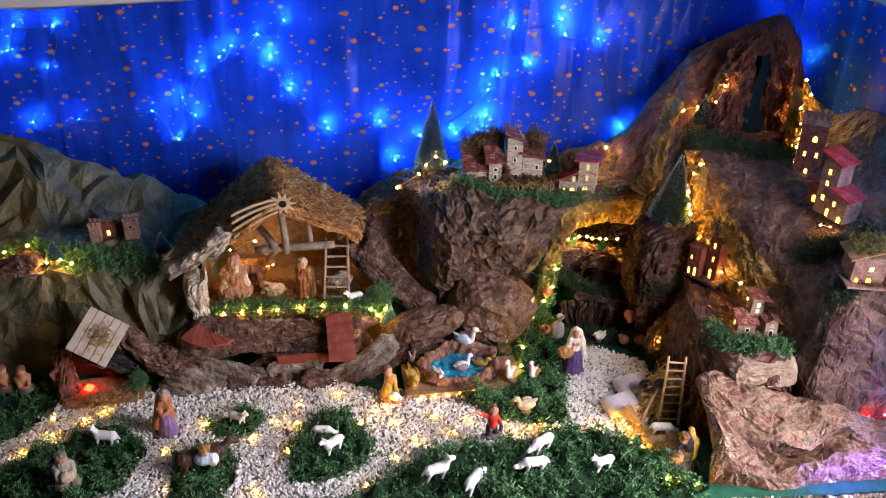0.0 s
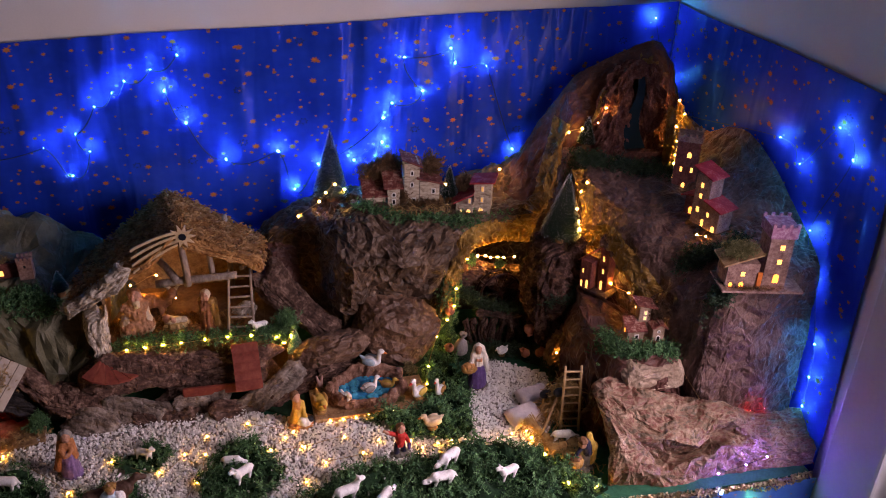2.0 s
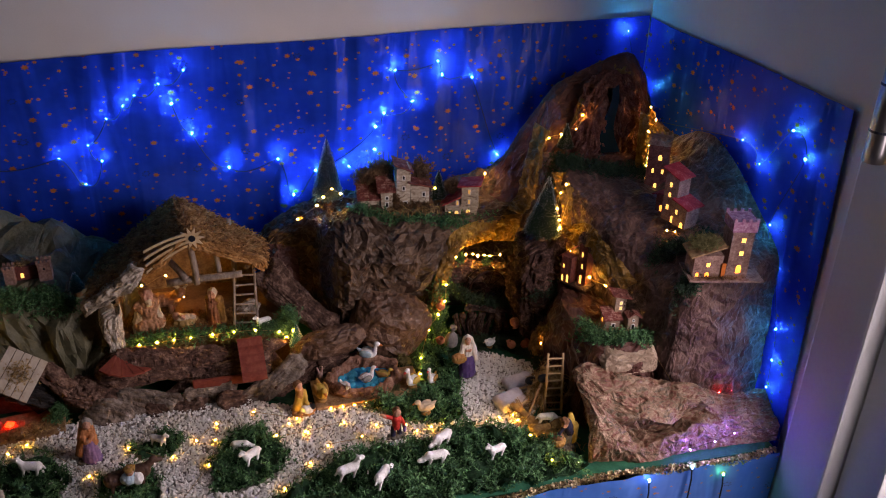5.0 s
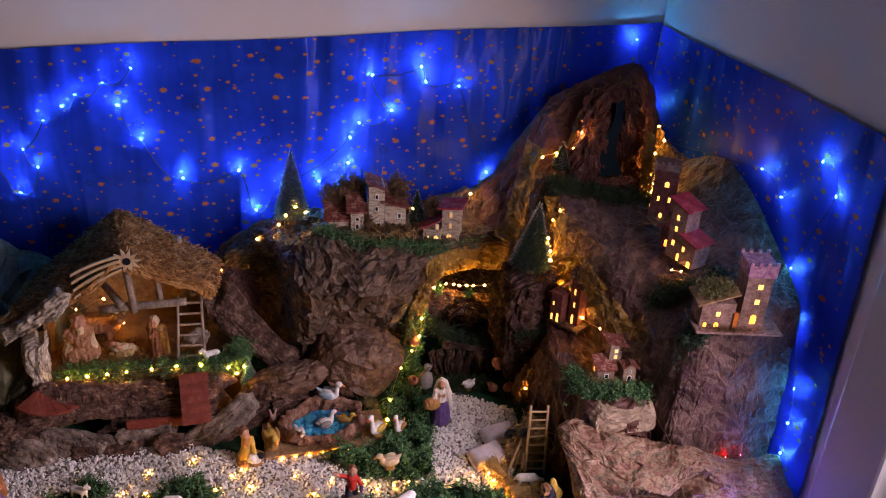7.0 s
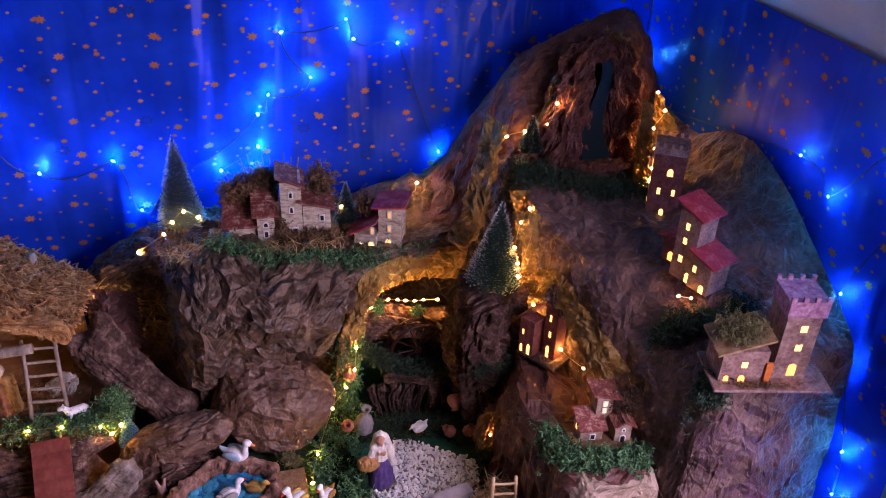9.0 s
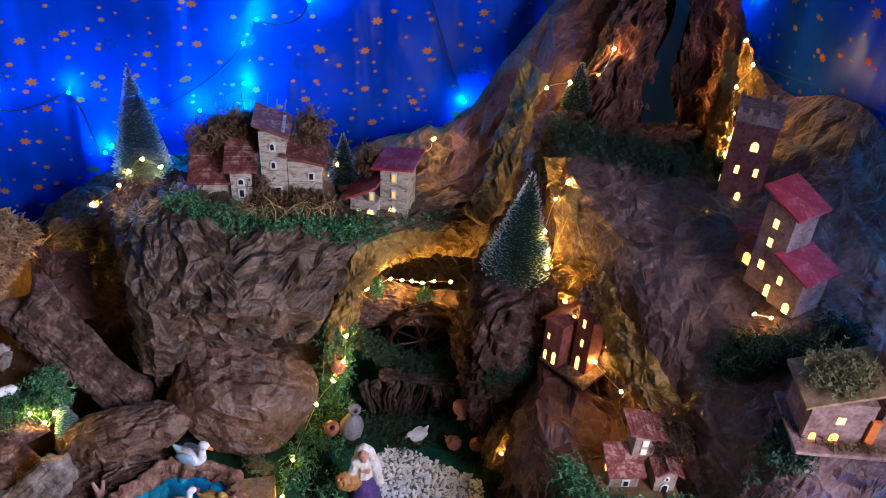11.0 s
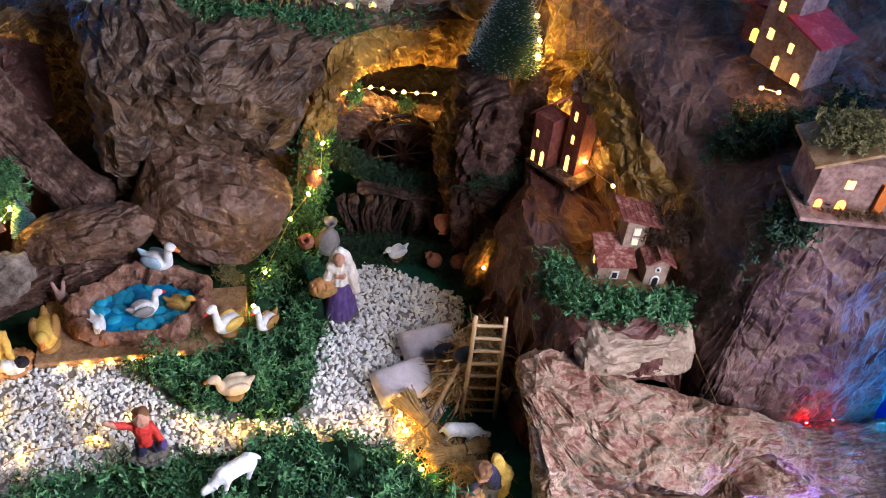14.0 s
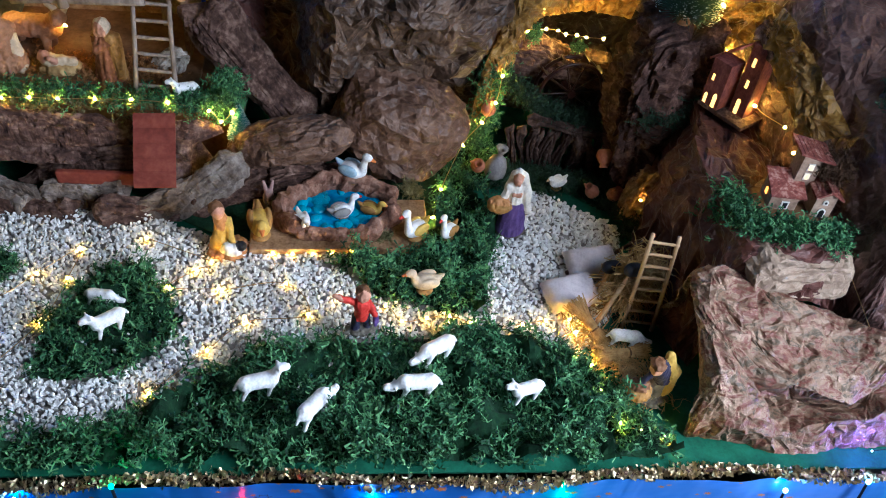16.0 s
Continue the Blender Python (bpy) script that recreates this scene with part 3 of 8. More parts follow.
def wrapped(name, u, v, place, mat, label, category, ripple, kind="structure", seed=3):
    """A hung sheet over the (u, v) grid, in metres, with gentle vertical ripples; place maps u, v, depth to the room."""
    U, V = np.meshgrid(u, v, indexing="ij")
    flat = np.stack([U.ravel(), V.ravel() * 0.14, np.zeros(U.size)], 1)
    d = ripple * (soft_noise(flat, 0.036, seed) + 0.3 * facets(flat, 0.05, seed + 1) + 0.5 * soft_noise(np.stack([U.ravel(), V.ravel(), 0 * U.ravel()], 1), 0.12, seed + 2))
    P = place(U.ravel(), V.ravel(), d)
    ob = part(name, mesh_of(name, P, grid_faces(len(u), len(v)), np.stack([U.ravel(), V.ravel()], 1)), mat, smooth=True)
    return tagged(ob, label, category, kind=kind)


def paper_top(x):
    return 0.664 + 0.0345 * x


wrapped("backdrop", np.linspace(-1.25, 1.014, 460), np.linspace(0, 1, 60),
        lambda u, v, d: np.stack([u, BACK_Y - 0.008 + d, v * (paper_top(u) + 0.05 - 0.002 * np.sin(u * 9)) - 0.05], 1), STAR_PAPER,
        "shiny blue wrapping paper with copper stars on the wall", "wrapping paper", 0.0046)
wrapped("backdrop_side", np.linspace(0.0, 0.762, 130), np.linspace(0, 1, 60),
        lambda u, v, d: np.stack([RIGHT_X - 0.007 + d, BACK_Y - 0.01 - u * (1.035 - 0.035 * v), v * (0.745 - 0.002 * np.sin(u * 11)) - 0.05 + 0.006 * u], 1), STAR_PAPER,
        "shiny blue wrapping paper with copper stars on the side wall", "wrapping paper", 0.0024, seed=9)

# table under the nativity, its felt top and the hanging cloth
FRONT_Y = 0.945
table = thing("display_table", pose(-0.1, 1.35, FLOOR_Z), "long wooden table under a blue cloth", "table")
part("tabletop", box(2.18, 0.76, 0.03, (0, 0, 0.583), 0.003), WOOD, table)
for sx in (-1.04, 1.04):
    for sy in (-0.33, 0.33):
        part("leg", box(0.05, 0.05, 0.583, (sx, sy, 0), 0.003), WOOD, table)
wrapped("tablecloth", np.linspace(-1.2, 0.995, 420), np.linspace(0, 1, 60),
        lambda u, v, d: np.stack([u, FRONT_Y - 0.012 - 0.035 * (1 - v) * (0.5 + 0.5 * np.sin(u * 23 + 2 * np.sin(u * 7))) + d, -0.55 * (1 - v) - 0.004], 1), DAYLIT_STAR_CLOTH,
        "blue satin cloth with gold stars over the table front, daylight in its colour", "tablecloth", 0.003, kind="thing", seed=21)
tagged(part("felt_sheet", box(2.19, 0.80, 0.004, (-0.105, FRONT_Y + 0.4, -0.006), 0.001), GREEN_FELT), "dark green felt sheet over the table", "felt")

# ---- rocks of crumpled paper ----
def across(x, pairs):
    return [(x, y, z) for y, z in pairs]


def along(y, pairs):
    return [(x, y, z) for x, z in pairs]


sheet("green_hill", [
    across(-1.05, [(1.36, 0), (1.40, 0.10), (1.44, 0.17), (1.48, 0.22), (1.56, 0.24), (1.66, 0.33), (1.71, 0.42), (1.745, 0.30)]),
    across(-0.70, [(1.38, 0), (1.42, 0.10), (1.45, 0.18), (1.48, 0.23), (1.57, 0.25), (1.66, 0.34), (1.71, 0.41), (1.745, 0.30)]),
    across(-0.56, [(1.40, 0), (1.42, 0.10), (1.44, 0.19), (1.47, 0.235), (1.57, 0.25), (1.65, 0.30), (1.70, 0.35), (1.745, 0.25)]),
    across(-0.44, [(1.38, 0), (1.40, 0.08), (1.43, 0.16), (1.47, 0.22), (1.56, 0.24), (1.65, 0.27), (1.70, 0.30), (1.745, 0.20)]),
    across(-0.36, [(1.36, 0), (1.38, 0.06), (1.42, 0.12), (1.46, 0.18), (1.55, 0.20), (1.65, 0.23), (1.70, 0.255), (1.745, 0.15)]),
    across(-0.25, [(1.45, 0), (1.50, 0.09), (1.60, 0.11), (1.66, 0.15), (1.68, 0.18), (1.69, 0.20), (1.72, 0.21), (1.745, 0.10)])],
    GREEN_ROCK, "dark green crumpled paper hillside", (0.022, 0.010, 0), (0.11, 0.05, 0.025, 0.012, 0.008), 11, 0.065)

sheet("village_rock", [
    across(0.01, [(1.59, 0.02), (1.60, 0.10), (1.61, 0.15), (1.62, 0.19), (1.63, 0.21), (1.66, 0.22), (1.70, 0.22), (1.745, 0.1)]),
    across(0.07, [(1.60, 0.02), (1.605, 0.10), (1.61, 0.16), (1.605, 0.22), (1.61, 0.255), (1.64, 0.265), (1.70, 0.26), (1.745, 0.1)]),
    across(0.13, [(1.60, 0.00), (1.60, 0.10), (1.60, 0.17), (1.58, 0.24), (1.585, 0.290), (1.62, 0.30), (1.70, 0.29), (1.745, 0.1)]),
    across(0.155, [(1.56, 0.00), (1.545, 0.10), (1.53, 0.18), (1.51, 0.255), (1.55, 0.303), (1.62, 0.305), (1.70, 0.30), (1.745, 0.1)]),
    across(0.185, [(1.48, 0.00), (1.455, 0.10), (1.435, 0.18), (1.435, 0.26), (1.51, 0.312), (1.62, 0.31), (1.70, 0.30), (1.745, 0.1)]),
    across(0.24, [(1.53, 0.00), (1.53, 0.11), (1.455, 0.17), (1.415, 0.27), (1.50, 0.322), (1.60, 0.315), (1.70, 0.31), (1.745, 0.1)]),
    across(0.32, [(1.53, 0.00), (1.53, 0.11), (1.455, 0.17), (1.41, 0.26), (1.48, 0.315), (1.60, 0.31), (1.70, 0.31), (1.745, 0.1)]),
    across(0.40, [(1.55, 0.02), (1.52, 0.12), (1.46, 0.20), (1.455, 0.265), (1.52, 0.30), (1.62, 0.305), (1.70, 0.31), (1.745, 0.1)]),
    across(0.46, [(1.60, 0.262), (1.57, 0.268), (1.54, 0.272), (1.515, 0.278), (1.53, 0.292), (1.62, 0.30), (1.70, 0.31), (1.745, 0.1)]),
    across(0.56, [(1.64, 0.266), (1.61, 0.270), (1.57, 0.275), (1.535, 0.282), (1.55, 0.294), (1.62, 0.31), (1.70, 0.34), (1.745, 0.2)]),
    across(0.66, [(1.66, 0.268), (1.63, 0.272), (1.60, 0.278), (1.55, 0.286), (1.56, 0.31), (1.62, 0.34), (1.70, 0.40), (1.745, 0.2)])],
    BROWN_ROCK, "brown crumpled paper rock bearing a village", (0.013, 0.009, 0), (0.13, 0.10, 0.06, 0.022), 21, 0.036)

sheet("castle_mountain", [
    *[along(1.052 + 0.020 * k, [(x, z * k) for x, z in ((0.785, 0.08), (0.795, 0.24), (0.81, 0.30), (0.84, 0.332), (0.88, 0.34), (0.92, 0.34), (0.96, 0.345), (1.005, 0.36))]) for k in (0.0, 0.25, 0.5, 0.75)],
    along(1.072, [(0.785, 0.08), (0.795, 0.24), (0.81, 0.30), (0.84, 0.332), (0.88, 0.340), (0.92, 0.340), (0.96, 0.345), (1.005, 0.36)]),
    along(1.12, [(0.78, 0.10), (0.785, 0.22), (0.795, 0.285), (0.83, 0.338), (0.88, 0.345), (0.92, 0.352), (0.96, 0.372), (1.005, 0.40)]),
    along(1.20, [(0.765, 0.14), (0.765, 0.22), (0.775, 0.29), (0.815, 0.352), (0.86, 0.375), (0.91, 0.382), (0.96, 0.405), (1.005, 0.445)]),
    along(1.27, [(0.74, 0.18), (0.742, 0.26), (0.752, 0.325), (0.79, 0.36), (0.85, 0.382), (0.91, 0.39), (0.96, 0.435), (1.005, 0.485)]),
    along(1.36, [(0.73, 0.19), (0.728, 0.28), (0.738, 0.355), (0.78, 0.375), (0.84, 0.392), (0.91, 0.395), (0.96, 0.455), (1.005, 0.515)]),
    along(1.44, [(0.705, 0.19), (0.70, 0.30), (0.712, 0.385), (0.75, 0.40), (0.82, 0.41), (0.90, 0.40), (0.96, 0.45), (1.005, 0.502)]),
    along(1.53, [(0.68, 0.19), (0.675, 0.32), (0.69, 0.41), (0.73, 0.42), (0.80, 0.42), (0.88, 0.42), (0.95, 0.43), (1.005, 0.465)]),
    along(1.63, [(0.62, 0.20), (0.63, 0.32), (0.66, 0.40), (0.72, 0.43), (0.80, 0.43), (0.88, 0.43), (0.95, 0.44), (1.005, 0.47)])],
    DIM_ROCK, "tall brown crumpled paper mountainside with castles", (0.011, 0.004, 0), (0.035, 0.048, 0.042, 0.022), 31, 0.032)

sheet("house_outcrop", [
    along(1.085, [(0.63, 0.0), (0.645, 0.05), (0.66, 0.10), (0.70, 0.12), (0.74, 0.12), (0.765, 0.10), (0.78, 0.05)]),
    along(1.095, [(0.628, 0.0), (0.642, 0.11), (0.66, 0.165), (0.70, 0.178), (0.745, 0.178), (0.77, 0.16), (0.785, 0.06)]),
    along(1.12, [(0.62, 0.0), (0.635, 0.12), (0.655, 0.178), (0.70, 0.184), (0.745, 0.184), (0.765, 0.17), (0.78, 0.08)]),
    along(1.20, [(0.61, 0.0), (0.63, 0.13), (0.645, 0.180), (0.69, 0.184), (0.735, 0.184), (0.755, 0.18), (0.77, 0.14)]),
    along(1.28, [(0.605, 0.0), (0.625, 0.13), (0.64, 0.185), (0.68, 0.188), (0.725, 0.188), (0.745, 0.19), (0.76, 0.19)]),
    along(1.37, [(0.64, 0.0), (0.655, 0.10), (0.67, 0.182), (0.69, 0.190), (0.72, 0.190), (0.74, 0.19), (0.76, 0.19)]),
    along(1.46, [(0.675, 0.0), (0.685, 0.10), (0.69, 0.18), (0.70, 0.190), (0.72, 0.190), (0.74, 0.19), (0.76, 0.19)])],
    RED_ROCK, "brown crumpled paper outcrop with a level top", (0.005, 0.005, 0), (0.12, 0.08, 0.04, 0.02), 35, 0.030)

sheet("peak", [
    across(0.50, [(1.60, 0.265), (1.63, 0.275), (1.66, 0.282), (1.69, 0.285), (1.745, 0.24)]),
    across(0.56, [(1.59, 0.28), (1.62, 0.295), (1.65, 0.310), (1.68, 0.318), (1.745, 0.27)]),
    across(0.61, [(1.58, 0.29), (1.60, 0.325), (1.64, 0.352), (1.68, 0.368), (1.745, 0.30)]),
    across(0.66, [(1.57, 0.31), (1.60, 0.375), (1.64, 0.415), (1.68, 0.437), (1.745, 0.35)]),
    across(0.70, [(1.565, 0.36), (1.595, 0.425), (1.64, 0.470), (1.68, 0.492), (1.745, 0.40)]),
    across(0.74, [(1.56, 0.40), (1.59, 0.470), (1.63, 0.525), (1.67, 0.552), (1.745, 0.45)]),
    across(0.80, [(1.57, 0.42), (1.60, 0.505), (1.63, 0.570), (1.66, 0.598), (1.745, 0.5)]),
    across(0.87, [(1.58, 0.42), (1.60, 0.52), (1.62, 0.595), (1.65, 0.630), (1.745, 0.5)]),
    across(0.92, [(1.58, 0.42), (1.60, 0.51), (1.62, 0.585), (1.65, 0.618), (1.745, 0.5)]),
    across(0.96, [(1.585, 0.42), (1.605, 0.48), (1.625, 0.54), (1.655, 0.568), (1.745, 0.45)]),
    across(1.00, [(1.59, 0.42), (1.61, 0.435), (1.63, 0.45), (1.66, 0.46), (1.745, 0.4)])],
    RED_ROCK, "reddish brown crumpled paper mountain peak", (0.010, 0.005, 0), (0.05, 0.045, 0.035, 0.018), 41, 0.036)

def leaning(x0, x1, pairs):
    """A profile of (y, z) pairs, its roof from brow to ridge slightly arched, whose x runs from x0 to x1."""
    (a, c), (b, d) = pairs[3:5]
    pairs = pairs[:4] + [(a + (b - a) * k, c + (d - c) * k + lift) for k, lift in ((0.33, 0.003), (0.66, 0.004))] + pairs[4:]
    n = len(pairs) - 1
    return [(x0 + (x1 - x0) * k / n, y, z) for k, (y, z) in enumerate(pairs)]


# base, skirt, hollow, brow, ridge, back
sheet("front_rock", [
    leaning(0.600, 0.604, [(0.990, 0.0), (1.000, 0.063), (1.040, 0.088), (1.075, 0.116), (1.110, 0.126), (1.15, 0.0)]),
    leaning(0.607, 0.620, [(0.985, 0.0), (0.985, 0.067), (1.000, 0.106), (1.040, 0.117), (1.110, 0.147), (1.15, 0.02)]),
    leaning(0.652, 0.652, [(0.975, 0.0), (0.974, 0.064), (0.998, 0.080), (1.000, 0.092), (1.100, 0.143), (1.14, 0.03)]),
    leaning(0.700, 0.700, [(0.964, 0.0), (0.972, 0.029), (1.010, 0.030), (0.985, 0.090), (1.080, 0.136), (1.12, 0.05)]),
    leaning(0.745, 0.735, [(0.969, 0.0), (0.972, 0.041), (1.014, 0.030), (0.985, 0.082), (1.065, 0.125), (1.11, 0.05)]),
    leaning(0.788, 0.772, [(0.972, 0.0), (0.970, 0.054), (1.018, 0.030), (0.988, 0.072), (1.045, 0.124), (1.09, 0.05)]),
    leaning(0.830, 0.808, [(0.970, 0.0), (0.972, 0.070), (1.020, 0.062), (0.998, 0.106), (1.030, 0.121), (1.07, 0.05)]),
    leaning(0.875, 0.860, [(0.968, 0.0), (0.968, 0.052), (0.985, 0.070), (0.995, 0.090), (1.030, 0.096), (1.06, 0.05)]),
    leaning(0.920, 0.915, [(0.966, 0.0), (0.965, 0.041), (0.985, 0.055), (1.000, 0.066), (1.030, 0.082), (1.055, 0.05)]),
    leaning(1.003, 1.003, [(0.968, 0.0), (0.968, 0.036), (0.985, 0.046), (1.000, 0.060), (1.030, 0.082), (1.055, 0.05)])],
    PALE_ROCK, "pale flecked crumpled paper rock at the table edge", (0.010, 0.006, 0), (0.07, 0.075, 0.045, 0.025), 51, 0.024)


def boulder(name, at, radii, mat, label, seed, tilt=0.0, folds=(0.008, 0.005, 0.0025), strata=1.0, square=0.85):
    """A rounded crumpled rock; strata above 1 draws its folds out sideways."""
    bm = bmesh.new()
    bmesh.ops.create_icosphere(bm, subdivisions=3, radius=1)
    N = np.array([v.co[:] for v in bm.verts])
    F = np.array([[v.index for v in f.verts] for f in bm.faces])
    bm.free()
    P = np.sign(N) * np.abs(N) ** square * np.array(radii)
    n = N / np.array(radii)
    n /= np.linalg.norm(n, axis=1, keepdims=True)
    P = P + n * wrinkled(P * np.array([1 / strata, 1, strata]), folds, seed)[:, None]
    ob = part(name, mesh_of(name, *crumple(P, F, (0.09, 0.06, 0.03), seed)), mat)
    ob.matrix_world = pose(*at, 0, tilt, 0)
    return tagged(ob, label, "rock")


# near-black colour puts the cave's shade into its back wall
CAVE_SHADE_ROCK = rock_paper("cave_shade_paper", (0.006, 0.003, 0.003), (0.014, 0.007, 0.006), (0.035, 0.018, 0.016))
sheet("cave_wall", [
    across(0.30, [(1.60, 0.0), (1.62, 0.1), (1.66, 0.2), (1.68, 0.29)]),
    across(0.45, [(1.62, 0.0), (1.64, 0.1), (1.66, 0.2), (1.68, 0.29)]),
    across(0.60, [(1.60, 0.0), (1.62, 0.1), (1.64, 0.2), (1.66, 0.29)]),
    across(0.72, [(1.54, 0.0), (1.56, 0.1), (1.58, 0.2), (1.60, 0.29)])], CAVE_SHADE_ROCK, "crumpled paper at the back of the cave, shade in its colour", (0.008, 0.006, 0), (0.10, 0.06, 0.04), 57)
BOULDER_PAPER = rock_paper("warm_brown_rock_paper", (0.030, 0.012, 0.007), (0.086, 0.043, 0.026), (0.23, 0.135, 0.088), crisp=0.6, veins=0.9)
boulder("boulder", (0.288, 1.445, 0.084), (0.094, 0.062, 0.076), BOULDER_PAPER, "rounded brown paper boulder with swirling creases", 61, 24, (0.008, 0.008, 0.0035), 2.2)
boulder("boulder", (0.142, 1.405, 0.075), (0.080, 0.030, 0.034), BOULDER_PAPER, "low wedge of crumpled brown paper behind the pond", 64, -12, (0.008, 0.007, 0.003), 1.8)


# paper folds near the warm lights; the ochre holds part of their glow as colour
def paper_fold(profiles, seed, label, mat=GOLD_LIT_PAPER):
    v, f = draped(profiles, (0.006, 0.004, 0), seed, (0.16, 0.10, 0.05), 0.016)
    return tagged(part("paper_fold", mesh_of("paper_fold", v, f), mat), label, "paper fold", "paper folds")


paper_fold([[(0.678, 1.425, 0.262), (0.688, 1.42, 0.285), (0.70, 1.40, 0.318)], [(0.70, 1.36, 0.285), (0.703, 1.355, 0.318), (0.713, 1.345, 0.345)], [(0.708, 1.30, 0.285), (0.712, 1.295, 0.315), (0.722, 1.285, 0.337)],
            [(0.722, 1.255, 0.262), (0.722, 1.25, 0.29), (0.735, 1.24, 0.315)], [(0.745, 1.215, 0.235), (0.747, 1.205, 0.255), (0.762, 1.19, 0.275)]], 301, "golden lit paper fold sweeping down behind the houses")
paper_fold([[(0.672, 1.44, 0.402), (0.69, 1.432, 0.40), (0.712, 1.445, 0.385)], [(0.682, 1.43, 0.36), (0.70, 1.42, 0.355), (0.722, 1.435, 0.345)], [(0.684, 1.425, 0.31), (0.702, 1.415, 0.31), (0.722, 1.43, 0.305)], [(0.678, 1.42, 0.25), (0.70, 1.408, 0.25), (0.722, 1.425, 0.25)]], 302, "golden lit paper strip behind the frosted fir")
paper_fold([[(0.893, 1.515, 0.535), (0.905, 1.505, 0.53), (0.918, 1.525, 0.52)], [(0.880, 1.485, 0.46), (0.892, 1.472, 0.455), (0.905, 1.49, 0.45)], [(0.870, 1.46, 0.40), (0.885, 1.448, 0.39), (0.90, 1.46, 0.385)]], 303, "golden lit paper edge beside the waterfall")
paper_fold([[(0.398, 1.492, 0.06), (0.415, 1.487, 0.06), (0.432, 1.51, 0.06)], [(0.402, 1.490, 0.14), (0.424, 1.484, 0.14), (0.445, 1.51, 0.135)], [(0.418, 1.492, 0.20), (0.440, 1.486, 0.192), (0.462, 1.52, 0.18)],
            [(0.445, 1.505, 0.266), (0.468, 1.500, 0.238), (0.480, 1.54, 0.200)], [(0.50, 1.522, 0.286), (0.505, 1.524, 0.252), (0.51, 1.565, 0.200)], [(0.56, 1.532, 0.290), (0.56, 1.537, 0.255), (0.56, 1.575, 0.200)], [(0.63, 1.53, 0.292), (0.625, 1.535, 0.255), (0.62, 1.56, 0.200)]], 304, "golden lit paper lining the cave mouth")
paper_fold([[(0.018, 1.60, 0.238), (0.05, 1.585, 0.243), (0.09, 1.60, 0.222)], [(0.022, 1.575, 0.19), (0.055, 1.56, 0.20), (0.095, 1.575, 0.19)], [(0.025, 1.555, 0.14), (0.06, 1.54, 0.15), (0.10, 1.555, 0.145)]], 306, "warm lit brown paper fold beside the stable", RED_ROCK)
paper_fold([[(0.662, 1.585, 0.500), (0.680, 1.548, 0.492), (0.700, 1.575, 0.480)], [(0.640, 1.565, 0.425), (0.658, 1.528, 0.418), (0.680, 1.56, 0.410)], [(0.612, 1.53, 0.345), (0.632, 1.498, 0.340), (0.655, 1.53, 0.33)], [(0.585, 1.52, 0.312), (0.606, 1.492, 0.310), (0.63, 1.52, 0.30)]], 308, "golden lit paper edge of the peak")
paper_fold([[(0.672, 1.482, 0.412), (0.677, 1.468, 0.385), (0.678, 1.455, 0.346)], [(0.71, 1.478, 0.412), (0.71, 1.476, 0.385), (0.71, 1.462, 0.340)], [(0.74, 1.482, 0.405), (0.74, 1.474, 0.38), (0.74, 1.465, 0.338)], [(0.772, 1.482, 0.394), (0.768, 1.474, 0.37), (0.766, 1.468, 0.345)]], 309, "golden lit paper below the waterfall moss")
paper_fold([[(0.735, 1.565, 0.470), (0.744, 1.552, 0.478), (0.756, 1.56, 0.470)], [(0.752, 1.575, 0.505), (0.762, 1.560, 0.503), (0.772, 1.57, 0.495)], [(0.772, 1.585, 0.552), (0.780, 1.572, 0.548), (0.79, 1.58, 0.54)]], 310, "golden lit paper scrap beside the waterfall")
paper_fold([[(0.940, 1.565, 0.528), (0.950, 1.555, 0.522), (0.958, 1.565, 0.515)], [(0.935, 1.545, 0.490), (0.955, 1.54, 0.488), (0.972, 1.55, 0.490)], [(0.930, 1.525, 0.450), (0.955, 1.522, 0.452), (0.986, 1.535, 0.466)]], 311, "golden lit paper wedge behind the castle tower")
paper_fold([[(0.862, 1.612, 0.575), (0.884, 1.602, 0.570), (0.912, 1.612, 0.578)], [(0.862, 1.620, 0.598), (0.885, 1.612, 0.602), (0.912, 1.620, 0.596)], [(0.868, 1.632, 0.618), (0.884, 1.628, 0.622), (0.902, 1.632, 0.612)]], 307, "ochre crumpled paper scrap on the peak")

# ---- gravel and moss ----
def inside(poly, P):
    """Which of the points P lie in the polygon."""
    x, y = P[:, 0], P[:, 1]
    hit = np.zeros(len(P), bool)
    for (x0, y0), (x1, y1) in zip(poly, poly[1:] + poly[:1]):
        cross = (y0 > y) != (y1 > y)
        hit ^= cross & (x < (x1 - x0) * (y - y0) / ((y1 - y0) or 1e-9) + x0)
    return hit


MEADOW = [(-0.30, 0.95), (-0.20, 0.975), (-0.06, 0.985), (0.02, 1.03), (0.09, 1.08), (0.16, 1.105), (0.225, 1.122), (0.35, 1.13), (0.48, 1.115), (0.53, 1.04), (0.59, 0.955)]
ISLAND = [(-0.07, 1.247), (-0.02, 1.22), (0.035, 1.15), (0.0, 1.085), (-0.06, 1.055), (-0.12, 1.06), (-0.125, 1.12), (-0.10, 1.19)]
POND_SIDE = [(0.195, 1.25), (0.26, 1.185), (0.33, 1.165), (0.395, 1.16), (0.405, 1.25), (0.432, 1.32), (0.40, 1.40), (0.44, 1.46), (0.43, 1.52), (0.38, 1.50), (0.355, 1.42), (0.33, 1.30), (0.28, 1.25)]
LAMB_PATCH = [(-0.28, 1.22), (-0.22, 1.265), (-0.17, 1.23), (-0.20, 1.185), (-0.26, 1.185)]
